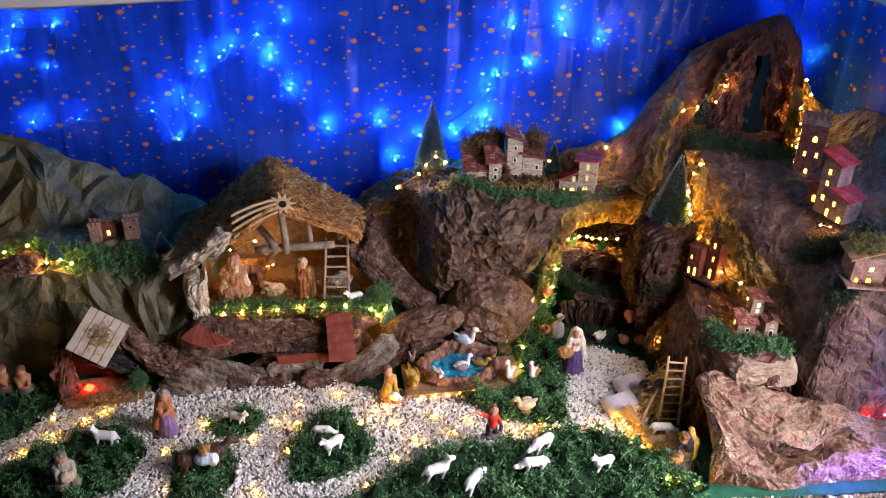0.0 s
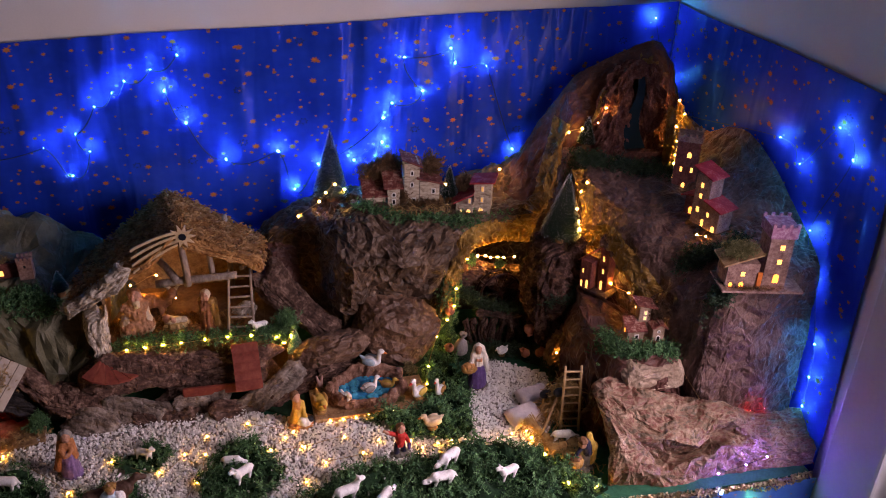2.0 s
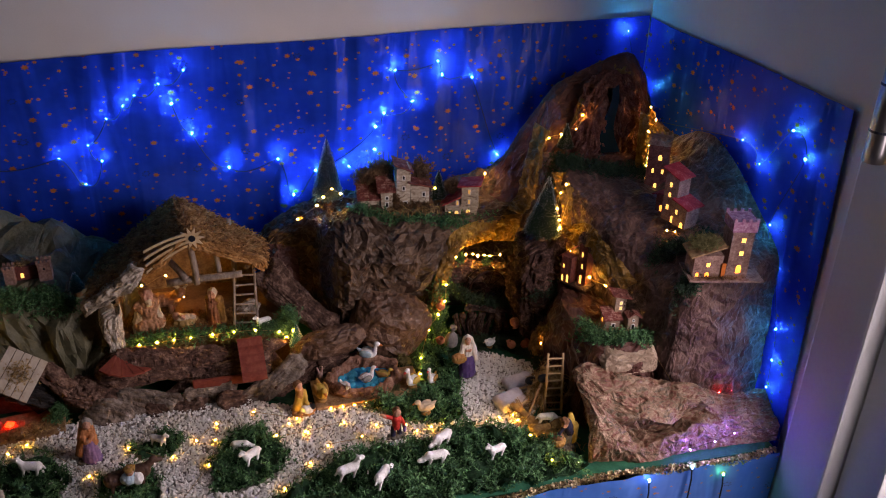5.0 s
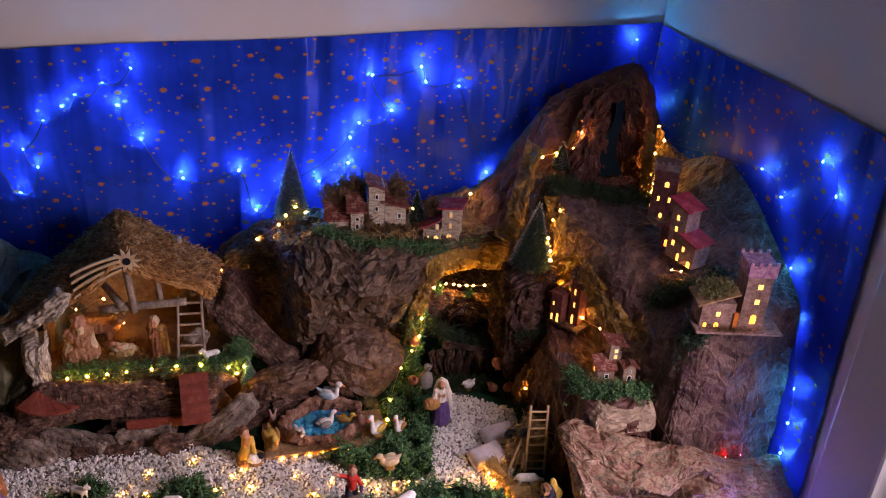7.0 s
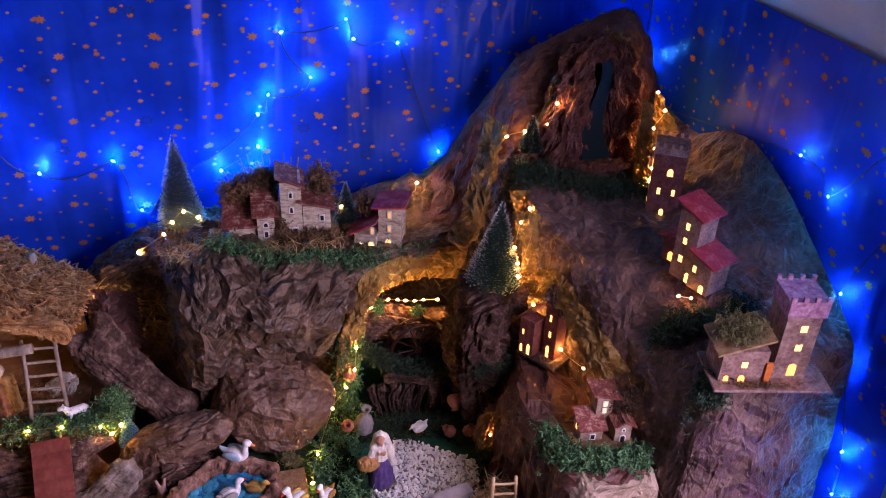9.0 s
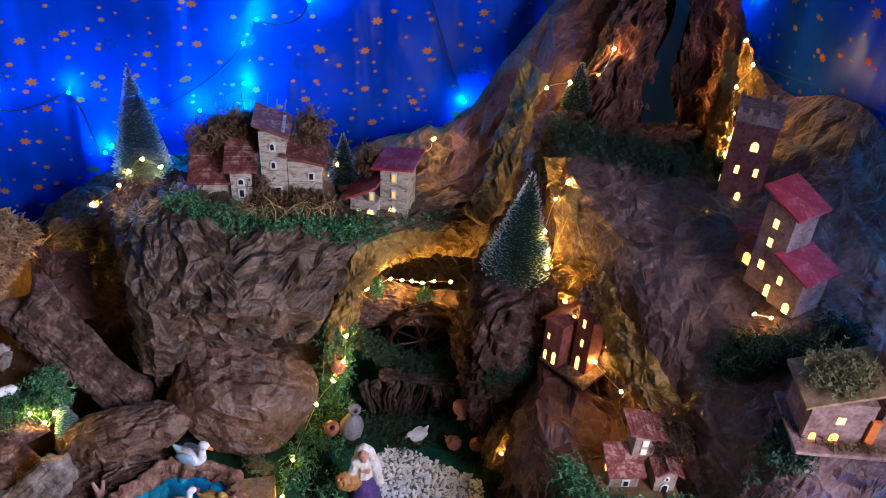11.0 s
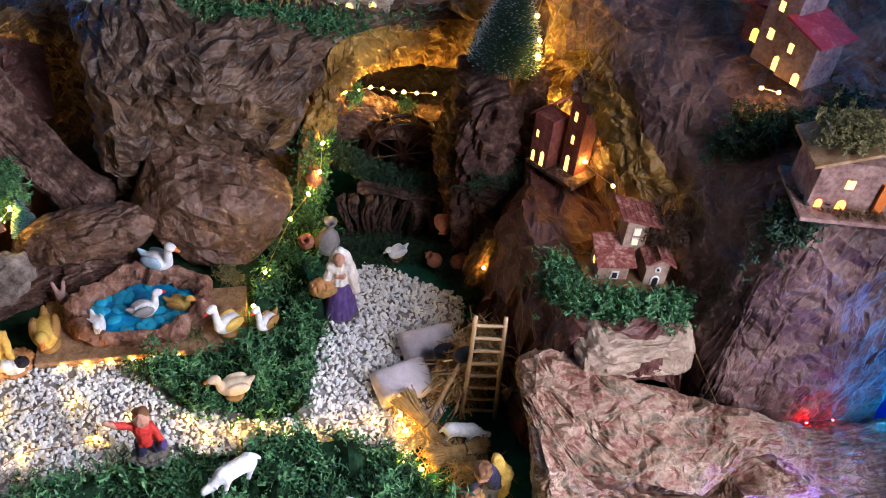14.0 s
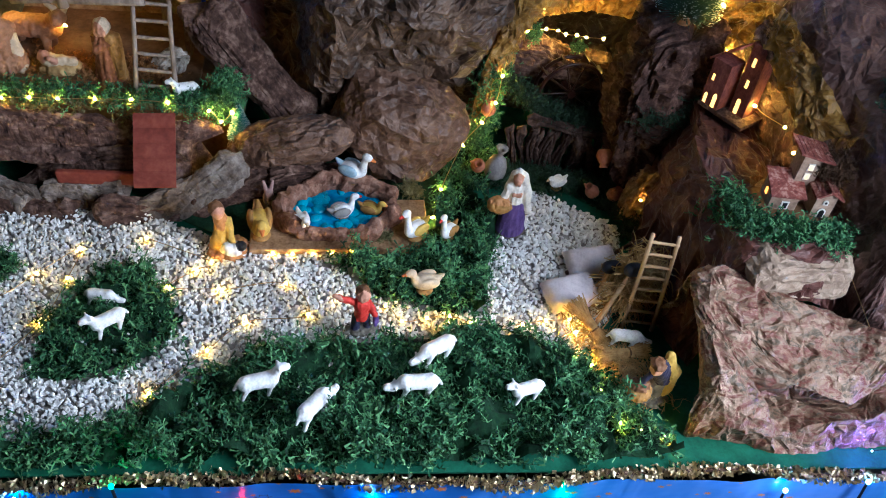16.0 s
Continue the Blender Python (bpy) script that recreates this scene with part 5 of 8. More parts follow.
# ---- houses ----
STONE_WALL = surface("cream_stone_card", (0.14, 0.09, 0.06), (0.40, 0.33, 0.25), (0.54, 0.47, 0.37), 90, 260, 0.85, 0.5, 0.001, (0.8, 0.8, 2.6))
PINK_WALL = surface("dusty_pink_card", (0.12, 0.062, 0.055), (0.23, 0.135, 0.115), (0.34, 0.22, 0.19), 60, 240, 0.85, 0.3, 0.0008)
RED_WALL = surface("red_brown_card", (0.085, 0.024, 0.021), (0.155, 0.048, 0.041), (0.22, 0.080, 0.066), 60, 240, 0.85, 0.3, 0.0008)
RED_ROOF = surface("crimson_card_roof", (0.22, 0.016, 0.022), (0.32, 0.028, 0.036), (0.46, 0.13, 0.12), 45, 220, 0.7, 0.3, 0.0008)
OLD_ROOF = surface("brown_red_tile_roof", (0.09, 0.022, 0.018), (0.19, 0.055, 0.042), (0.42, 0.25, 0.20), 70, 260, 0.8, 0.5, 0.001)
WHITE_TRIM = surface("white_trim", (0.5, 0.48, 0.45), (0.66, 0.64, 0.6), (0.76, 0.74, 0.7), 50, 200, 0.7, 0.2, 0.0004)
DARK_HOLE = surface("dark_opening", (0.006, 0.006, 0.007), (0.010, 0.010, 0.011), (0.016, 0.016, 0.018), 40, 200, 0.9, 0.1, 0.0004)
ORANGE_GLOW = glowing("orange_lit_pane", (1.0, 0.36, 0.05), 3.2)


def arch(w, h, round_top):
    if not round_top:
        return [(-w / 2, 0), (w / 2, 0), (w / 2, h), (-w / 2, h)]
    top = [(w / 2 * math.cos(a), h - w / 2 + w / 2 * math.sin(a)) for a in np.linspace(0, math.pi, 8)]
    return [(-w / 2, 0), (w / 2, 0)] + top


def opening(parent, x, y, z, w, h, side, lit=WINDOW_GLOW, round_top=False, framed=False):
    """A window or door on a house face: side f is the front (-y), l is the left (-x)."""
    w, h = 0.70 * w, 0.80 * h
    turn = pose(x, y, z, 90, 0, 0) if side == "f" else pose(x, y, z, 90, 0, -90)
    ob = None
    if framed:
        v, f = plate(arch(w + 0.004, h + 0.004, round_top), 0.0012)
        ob = part("window", mesh_of("window", v, f), WHITE_TRIM, parent)
        ob.matrix_local = turn @ pose(0, -0.002, 0)
    v, f = plate(arch(w, h, round_top), 0.0016 if framed else 0.0008)
    p = part("pane", mesh_of("pane", v, f), lit, ob or parent)
    p.matrix_local = pose(0, 0.002, 0.0003) if ob else turn
    return p


def block(parent, x, y, z, w, d, h, mat):
    return part("wall", box(w, d, h, (x, y, z), 0.0006), mat, parent)


def pitched(parent, x, y, z, w, d, rise, mat, axis="x", over=0.006, thick=0.003, tiles=True):
    """A lean-to roof slab that climbs along +axis (or -axis when rise is negative), with rows of tiles."""
    a, b = (w, d) if axis == "x" else (d, w)
    run = a + 2 * over
    n = max(4, int(run / 0.006)) if tiles else 1
    P = []
    for i in range(n):
        for e in (0, 1):
            t = (i + e) / n
            P.append((-run / 2 + run * t, rise * (t - 0.5) + (0.0007 if e == 0 and tiles else 0)))
    half = b / 2 + over
    prof = P + [(q[0], q[1] - thick) for q in (P[-1], P[0])]
    m = len(prof)
    V = [(p, -half, q) for p, q in prof] + [(p, half, q) for p, q in prof]
    F = [tuple(range(m)), tuple(range(m, 2 * m))[::-1]] + [(i, m + i, m + (i + 1) % m, (i + 1) % m) for i in range(m)]
    ob = part("roof", mesh_of("roof", V, F), mat, parent)
    ob.matrix_local = pose(x, y, z + abs(rise) / 2, 0, 0, 0 if axis == "x" else 90)
    return ob


def gable(parent, x, y, z, w, d, rise, mat, wall, axis="y"):
    """A ridge roof along the axis given, with the gable wall under it."""
    if axis == "y":
        V = [(-w / 2, -d / 2, 0), (w / 2, -d / 2, 0), (0, -d / 2, rise), (-w / 2, d / 2, 0), (w / 2, d / 2, 0), (0, d / 2, rise)]
    else:
        V = [(-w / 2, -d / 2, 0), (-w / 2, d / 2, 0), (-w / 2, 0, rise), (w / 2, -d / 2, 0), (w / 2, d / 2, 0), (w / 2, 0, rise)]
    F = [(0, 1, 2), (5, 4, 3), (0, 3, 4, 1), (1, 4, 5, 2), (2, 5, 3, 0)]
    g = part("gable_wall", mesh_of("gable_wall", V, F), wall, parent)
    g.matrix_local = pose(x, y, z)
    if axis == "y":
        pitched(parent, x - w / 4, y, z + 0.002, w / 2 - 0.004, d, rise * 1.05, mat, "x")
        pitched(parent, x + w / 4, y, z + 0.002, w / 2 - 0.004, d, -rise * 1.05, mat, "x")
    else:
        pitched(parent, x, y - d / 4, z + 0.002, w, d / 2 - 0.004, rise * 1.05, mat, "y")
        pitched(parent, x, y + d / 4, z + 0.002, w, d / 2 - 0.004, -rise * 1.05, mat, "y")


def tuft(parent, P, size, mat, r, name="dry_moss"):
    v, f = scattered(CURLS, P, random_turns(len(P), r, 1.0), r.uniform(0.6, 1.2, len(P)) * size, r.integers(0, len(CURLS), len(P)))
    ob = part(name, mesh_of(name, v, f), mat, parent)
    ob["kind"] = "stuff"
    return ob


rh = np.random.default_rng(17)
DARK_TWIG = surface("dark_twig_moss", (0.02, 0.010, 0.006), (0.065, 0.034, 0.019), (0.16, 0.09, 0.05), 60, 220, 0.9, 0.4, 0.001)
TWIG = surface("brown_twig_moss", (0.05, 0.027, 0.014), (0.15, 0.085, 0.042), (0.28, 0.175, 0.095), 60, 220, 0.9, 0.4, 0.001)


def cloud(x, y, z, sx, sy, sz, n):
    return rh.normal(0, 0.45, (n, 3)) * (sx, sy, sz) + (x, y, z)


# white village on the rock
v = thing("village", pose(0.335, 1.592, 0.303, 0, 0, -4) @ Matrix.Diagonal((1.02, 1.15, 1.14, 1)), "cluster of cream stone houses with red roofs and twigs", "house model")
part("base", box(0.175, 0.07, 0.014, (0, 0.01, -0.006), 0.003), CORK, v)
block(v, -0.062, 0.0, 0.006, 0.04, 0.045, 0.032, STONE_WALL)
pitched(v, -0.064, 0.0, 0.036, 0.044, 0.045, 0.02, OLD_ROOF, "y")
opening(v, -0.066, -0.0230, 0.008, 0.012, 0.014, "f", DARK_HOLE, True, True)
block(v, -0.026, -0.006, 0.006, 0.026, 0.045, 0.046, STONE_WALL)
pitched(v, -0.026, -0.002, 0.052, 0.03, 0.045, 0.024, OLD_ROOF, "y")
opening(v, -0.026, -0.0290, 0.036, 0.008, 0.007, "f", DARK_HOLE, True, True)
opening(v, -0.026, -0.0290, 0.020, 0.007, 0.010, "f", DARK_HOLE, False, True)
opening(v, -0.026, -0.0290, 0.004, 0.009, 0.007, "f", DARK_HOLE, True, True)
block(v, 0.014, 0.004, 0.006, 0.032, 0.04, 0.088, STONE_WALL)
pitched(v, 0.014, 0.004, 0.09, 0.032, 0.042, -0.016, OLD_ROOF, "x")
for z in (0.072, 0.049):
    opening(v, 0.014, -0.0165, z, 0.006, 0.009, "f", DARK_HOLE, True, True)
opening(v, 0.018, -0.0165, 0.016, 0.009, 0.009, "f", DARK_HOLE, False, True)
block(v, 0.052, 0.004, 0.006, 0.042, 0.04, 0.05, STONE_WALL)
pitched(v, 0.052, 0.004, 0.055, 0.044, 0.042, -0.012, OLD_ROOF, "x")
opening(v, 0.060, -0.0165, 0.034, 0.007, 0.009, "f", DARK_HOLE, False, True)
opening(v, 0.048, -0.0165, 0.008, 0.012, 0.018, "f", DARK_HOLE, True)
tuft(v, np.concatenate([cloud(-0.06, 0.022, 0.066, 0.03, 0.014, 0.014, 700), cloud(0.06, 0.02, 0.075, 0.022, 0.012, 0.020, 500), cloud(0.03, -0.028, 0.010, 0.06, 0.010, 0.010, 600), cloud(-0.03, 0.02, 0.085, 0.025, 0.012, 0.014, 400), cloud(-0.008, -0.02, 0.03, 0.008, 0.012, 0.02, 200)]), 0.014, TWIG, rh)
for i in range(9):
    stick("twig", (-0.05 + 0.009 * i, 0.028, 0.07), (-0.058 + 0.011 * i, 0.03, 0.112 + 0.006 * math.sin(i * 2.3)), 0.0009, TWIG, v, 5, i)

# crimson roofed house beside the village
v = thing("house", pose(0.484, 1.562, 0.282, 0, 0, -24) @ Matrix.Diagonal((0.84, 0.95, 1.12, 1)), "pale stone house with crimson card roofs, windows lit", "house model", "lit houses")
block(v, 0.024, 0.012, 0, 0.044, 0.04, 0.076, STONE_WALL)
pitched(v, 0.024, 0.012, 0.076, 0.05, 0.046, 0.006, RED_ROOF, "x", 0.008, 0.003, False)
block(v, -0.020, 0.0, 0, 0.044, 0.044, 0.032, STONE_WALL)
pitched(v, -0.026, -0.002, 0.032, 0.048, 0.048, 0.026, RED_ROOF, "x", 0.006, 0.003, False)
for x, y, z, w, h, rnd, lit in ((0.024, -0.0085, 0.058, 0.007, 0.011, 0, 0), (0.024, -0.0085, 0.036, 0.006, 0.010, 0, 0), (0.022, -0.0085, 0.004, 0.014, 0.022, 1, 1), (-0.028, -0.0225, 0.003, 0.012, 0.019, 1, 1), (-0.006, -0.0225, 0.036, 0.006, 0.010, 0, 0), (-0.008, -0.0225, 0.003, 0.013, 0.023, 1, 1)):
    opening(v, x, y, z, w, h, "f", WINDOW_GLOW if lit else DIM_GLOW, bool(rnd), True)
opening(v, -0.0425, 0.004, 0.004, 0.014, 0.018, "l", WINDOW_GLOW, True)
tuft(v, cloud(-0.03, 0.02, 0.062, 0.016, 0.014, 0.016, 500), 0.013, TWIG, rh)

# crenellated tower on the mountain
def crenels(parent, x, y, z, w, d, mat, n=5, s=0.0055):
    for i in range(n):
        px = x - w / 2 + s / 2 + (w - s) * i / (n - 1)
        part("merlon", box(s, 0.004, 0.007, (px, y - d / 2 + 0.002, z)), mat, parent)
        part("merlon", box(s, 0.004, 0.007, (px, y + d / 2 - 0.002, z)), mat, parent)


v = thing("castle_tower", pose(0.902, 1.418, 0.388, 0, 0, -30) @ Matrix.Diagonal((0.76, 0.82, 0.98, 1)), "red brown crenellated castle tower with lit windows", "castle model")
block(v, 0, 0, 0, 0.062, 0.055, 0.113, RED_WALL)
top = part("parapet", box(0.066, 0.059, 0.012, (0, 0, 0.106), 0.0008), PINK_WALL, v)
crenels(top, 0, 0, 0.1175, 0.066, 0.059, PINK_WALL)
for i in range(3):
    part("corbel", box(0.008, 0.003, 0.006, (-0.02 + 0.02 * i, -0.031, 0.098)), RED_WALL, v)
for x, z, w, h, rnd in ((0.004, 0.072, 0.016, 0.015, 1), (-0.012, 0.040, 0.009, 0.013, 0), (0.016, 0.040, 0.009, 0.013, 0), (0.0, 0.004, 0.012, 0.014, 1)):
    opening(v, x, -0.0278, z, w, h, "f", WINDOW_GLOW, bool(rnd))
for z in (0.075, 0.045, 0.01):
    opening(v, -0.0313, 0.0, z, 0.007, 0.013, "l", WINDOW_GLOW)

# stepped tower house below it
v = thing("tower_house", pose(0.855, 1.230, 0.392, 0, 0, -68) @ Matrix.Scale(0.86, 4), "tall pink card house with crimson roofs, windows lit", "house model", "lit houses")
block(v, -0.012, 0.0, 0, 0.040, 0.042, 0.116, PINK_WALL)
pitched(v, -0.012, 0.0, 0.116, 0.042, 0.044, -0.018, RED_ROOF, "x", 0.006, 0.003, False)
block(v, 0.026, -0.003, 0, 0.038, 0.046, 0.056, PINK_WALL)
pitched(v, 0.028, -0.003, 0.054, 0.038, 0.048, -0.014, RED_ROOF, "x", 0.006, 0.003, False)
block(v, -0.052, 0.022, 0, 0.038, 0.036, 0.044, RED_WALL)
pitched(v, -0.054, 0.022, 0.044, 0.040, 0.038, 0.016, RED_ROOF, "x", 0.006, 0.003, False)
for x, y, z, w, h, rnd in ((-0.014, -0.0213, 0.088, 0.009, 0.014, 0), (-0.014, -0.0213, 0.063, 0.009, 0.013, 0), (-0.016, -0.0213, 0.030, 0.010, 0.014, 0), (0.016, -0.0263, 0.030, 0.008, 0.013, 0), (0.002, -0.0213, 0.001, 0.011, 0.021, 1), (0.034, -0.0263, 0.001, 0.012, 0.017, 1)):
    opening(v, x, y, z, w, h, "f", WINDOW_GLOW, bool(rnd))
opening(v, -0.052, 0.0037, 0.004, 0.015, 0.020, "f", ORANGE_GLOW, True)

# pink castle with a tower, on its board
v = thing("pink_castle", pose(0.881, 1.083, 0.345, 0, 0, -13), "pink card castle with a purple topped tower, lit orange", "castle model")
part("board", box(0.145, 0.075, 0.004, (0.0, 0.0, -0.002), 0.001), PINK_WALL, v)
block(v, -0.036, 0.004, 0.002, 0.056, 0.05, 0.046, PINK_WALL)
pitched(v, -0.040, 0.004, 0.046, 0.058, 0.054, 0.024, CORK, "x", 0.004, 0.003, False)
tuft(v, cloud(-0.04, 0.0, 0.066, 0.026, 0.022, 0.010, 1100) + np.array([[0, 0, 0.0]]), 0.011, DRY_MOSS, rh)
block(v, 0.024, 0.008, 0.002, 0.042, 0.046, 0.097, PINK_WALL)
PURPLE_TOP = surface("mauve_flecked_card", (0.20, 0.07, 0.14), (0.34, 0.16, 0.25), (0.48, 0.33, 0.40), 110, 300, 0.8, 0.3, 0.0008)
top = part("tower_top", box(0.048, 0.052, 0.022, (0.024, 0.008, 0.096), 0.001), PURPLE_TOP, v)
crenels(top, 0.024, 0.008, 0.1175, 0.048, 0.052, PURPLE_TOP, 4)
for x, y, z, w, h, g, rnd in ((0.026, -0.0153, 0.074, 0.011, 0.011, 0, 0), (0.026, -0.0153, 0.046, 0.011, 0.011, 0, 0), (0.026, -0.0153, 0.008, 0.014, 0.022, 1, 1), (-0.036, -0.0213, 0.024, 0.010, 0.010, 0, 0), (-0.036, -0.0213, 0.003, 0.011, 0.011, 1, 1), (-0.055, -0.0213, 0.003, 0.008, 0.01, 1, 1)):
    opening(v, x, y, z, w, h, "f", ORANGE_GLOW if g else WINDOW_GLOW, bool(rnd))
part("door", box(0.008, 0.004, 0.03, (-0.006, -0.0225, 0.002)), surface("orange_paint", (0.5, 0.12, 0.02), (0.6, 0.16, 0.03), (0.65, 0.2, 0.05), 40, 150), v)
tuft(v, cloud(-0.01, -0.03, 0.004, 0.05, 0.006, 0.003, 200), 0.007, TWIG, rh)

# pair of dark red towers beside the stump
v = thing("red_houses", pose(0.702, 1.336, 0.206, 0, 0, -58) @ Matrix.Diagonal((0.74, 0.78, 1.18, 1)), "two dark red card houses with lit windows on a board", "house model", "lit houses")
part("board", box(0.095, 0.075, 0.004, (0.0, 0.0, -0.003), 0.001), BARK, v)
block(v, -0.028, -0.018, 0, 0.036, 0.034, 0.054, RED_WALL)
pitched(v, -0.028, -0.018, 0.054, 0.038, 0.040, 0.026, RED_WALL, "x", 0.004, 0.003, False)
block(v, 0.014, 0.002, 0, 0.030, 0.032, 0.082, RED_WALL)
bark_piece("broken_top", 0.046, 0.042, 0.018, pose(0.014, 0.002, 0.080), BARK, "", 95, v)
for x, y, z, w, h, rnd in ((-0.036, -0.0353, 0.03, 0.006, 0.009, 0), (-0.038, -0.0353, 0.002, 0.008, 0.015, 1), (-0.020, -0.0353, 0.002, 0.010, 0.020, 1), (0.012, -0.0143, 0.058, 0.007, 0.012, 0), (0.014, -0.0143, 0.034, 0.007, 0.011, 0), (0.012, -0.0143, 0.002, 0.010, 0.022, 1)):
    opening(v, x, y, z, w, h, "f", WINDOW_GLOW, bool(rnd))
tuft(v, cloud(0.014, 0.002, 0.100, 0.014, 0.014, 0.006, 160), 0.008, TWIG, rh)

# chapel on the mossy shelf
v = thing("chapel", pose(0.720, 1.172, 0.192, 0, 0, -6) @ Matrix.Scale(0.88, 4), "small beige house with ribbed red roofs and twigs", "house model", "lit houses")
BEIGE = surface("beige_card", (0.16, 0.105, 0.075), (0.29, 0.20, 0.145), (0.38, 0.28, 0.21), 50, 220, 0.85, 0.3, 0.0008)
block(v, 0.004, 0.014, 0, 0.026, 0.026, 0.072, BEIGE)
pitched(v, 0.004, 0.014, 0.072, 0.034, 0.03, -0.010, OLD_ROOF, "x", 0.007)
block(v, -0.018, 0.0, 0, 0.036, 0.034, 0.026, BEIGE)
pitched(v, -0.018, -0.002, 0.026, 0.038, 0.036, 0.014, OLD_ROOF, "y", 0.004)
block(v, 0.030, -0.006, 0, 0.026, 0.036, 0.032, BEIGE)
gable(v, 0.030, -0.006, 0.032, 0.028, 0.038, 0.012, OLD_ROOF, BEIGE)
for z in (0.054, 0.040):
    opening(v, 0.004, 0.0008, z, 0.006, 0.008, "f", WINDOW_GLOW, False, True)
opening(v, -0.0363, 0.002, 0.01, 0.008, 0.012, "l", ORANGE_GLOW, True)
opening(v, -0.016, -0.0173, 0.004, 0.008, 0.010, "f", DARK_HOLE, False, True)
opening(v, 0.030, -0.0243, 0.0, 0.009, 0.015, "f", DARK_HOLE, True, True)
opening(v, 0.030, -0.0243, 0.022, 0.004, 0.004, "f", DARK_HOLE, True, True)
tuft(v, cloud(0.036, 0.006, 0.056, 0.018, 0.016, 0.018, 900), 0.014, DARK_TWIG, rh)

# small pink fort on the green hill
v = thing("small_fort", pose(-0.462, 1.515, 0.246, 0, 0, 4), "small pink ruined fort with battlements in moss", "castle model")
block(v, 0.032, 0.0, 0, 0.026, 0.022, 0.042, PINK_WALL)
crenels(v, 0.032, 0.0, 0.0415, 0.028, 0.024, PINK_WALL, 4, 0.005)
opening(v, 0.032, -0.0113, 0.026, 0.006, 0.007, "f", DARK_HOLE, True)
block(v, -0.01, 0.012, 0, 0.056, 0.014, 0.032, RED_WALL)
block(v, -0.036, 0.0, 0, 0.020, 0.022, 0.036, PINK_WALL)
crenels(v, -0.036, 0.0, 0.0355, 0.022, 0.024, PINK_WALL, 3, 0.005)
opening(v, -0.014, 0.0047, 0.006, 0.009, 0.014, "f", WINDOW_GLOW, True)
tuft(v, cloud(-0.01, 0.012, 0.036, 0.018, 0.008, 0.004, 120), 0.008, STRAW, rh)

# ---- moss on the ledges ----
ROCK = rock_tree()


def ledge_moss(name, path, width, count, size, label, seed, top=1.0, lift=0.004, mat=None, zmin=0.0):
    """Moss laid over the rock along a path of (x, y) points."""
    r = np.random.default_rng(seed)
    line = spline(np.array(path, float), 200)
    P = line[r.integers(0, 200, count)] + r.normal(0, width / 2.4, (count, 2))
    Q = np.array([(x, y, on_rock(ROCK, x, y, top) + lift * r.uniform(0, 2.2)) for x, y in P])
    Q = Q[Q[:, 2] > zmin]
    return moss_on(name, Q, size, label, r, mat, 0.9)


ledge_moss("village_moss", [(0.225, 1.53), (0.30, 1.518), (0.40, 1.518), (0.47, 1.512), (0.56, 1.522)], 0.022, 1000, 0.0155, "curly green moss in front of the village", 201)
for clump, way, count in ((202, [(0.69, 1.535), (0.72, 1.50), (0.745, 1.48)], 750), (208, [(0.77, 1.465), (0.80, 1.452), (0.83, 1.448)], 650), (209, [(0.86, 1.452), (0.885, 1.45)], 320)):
    ledge_moss("fall_moss", way, 0.028, count, 0.014, "green moss with shade in its colour, hanging below the waterfall", clump, lift=0.007, zmin=0.33, mat=SHADE_MOSS)
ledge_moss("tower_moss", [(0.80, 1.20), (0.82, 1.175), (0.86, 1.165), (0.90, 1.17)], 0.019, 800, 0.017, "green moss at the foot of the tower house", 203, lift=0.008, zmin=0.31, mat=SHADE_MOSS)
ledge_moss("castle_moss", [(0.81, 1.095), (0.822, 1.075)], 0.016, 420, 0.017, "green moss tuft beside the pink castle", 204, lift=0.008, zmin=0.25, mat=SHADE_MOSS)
ledge_moss("shelf_moss", [(0.648, 1.195), (0.66, 1.15), (0.685, 1.125), (0.72, 1.118), (0.765, 1.115)], 0.018, 950, 0.017, "green moss round the small beige house", 205, lift=0.006, zmin=0.14)
ledge_moss("hill_moss", [(-0.62, 1.50), (-0.55, 1.47), (-0.48, 1.475), (-0.42, 1.48), (-0.38, 1.475)], 0.026, 1500, 0.015, "green moss round the small fort", 206, lift=0.005)
ledge_moss("hill_moss_low", [(-0.74, 1.50), (-0.66, 1.49)], 0.03, 900, 0.011, "green moss on the hillside", 207)


def moss_at(name, path, spread, count, size, label, seed, mat=None):
    """Moss heaped along a path in space."""
    r = np.random.default_rng(seed)
    line = spline(np.array(path, float), 120)
    return moss_on(name, line[r.integers(0, 120, count)] + r.normal(0, 0.42, (count, 3)) * spread, size, label, r, mat, 1.1)


moss_at("stable_moss", [(-0.33, 1.435, 0.105), (-0.25, 1.425, 0.122), (-0.15, 1.425, 0.124), (-0.02, 1.42, 0.124), (0.03, 1.42, 0.122)], (0.020, 0.022, 0.010), 1300, 0.0155, "green moss along the stable terrace", 211)
moss_at("terrace_tuft", [(-0.33, 1.42, 0.10), (-0.25, 1.413, 0.116), (-0.15, 1.412, 0.118), (-0.02, 1.41, 0.118)], (0.02, 0.010, 0.012), 420, 0.013, "olive dry moss hanging over the terrace edge", 225, DRY_MOSS)
moss_at("bush", [(0.05, 1.43, 0.10), (0.06, 1.435, 0.15)], (0.022, 0.018, 0.016), 1300, 0.013, "bushy green moss beside the stable", 212)
moss_at("cave_moss", [(0.405, 1.49, 0.02), (0.415, 1.49, 0.07), (0.42, 1.495, 0.12), (0.425, 1.50, 0.16)], (0.022, 0.02, 0.02), 1800, 0.012, "green moss climbing beside the cave", 213)
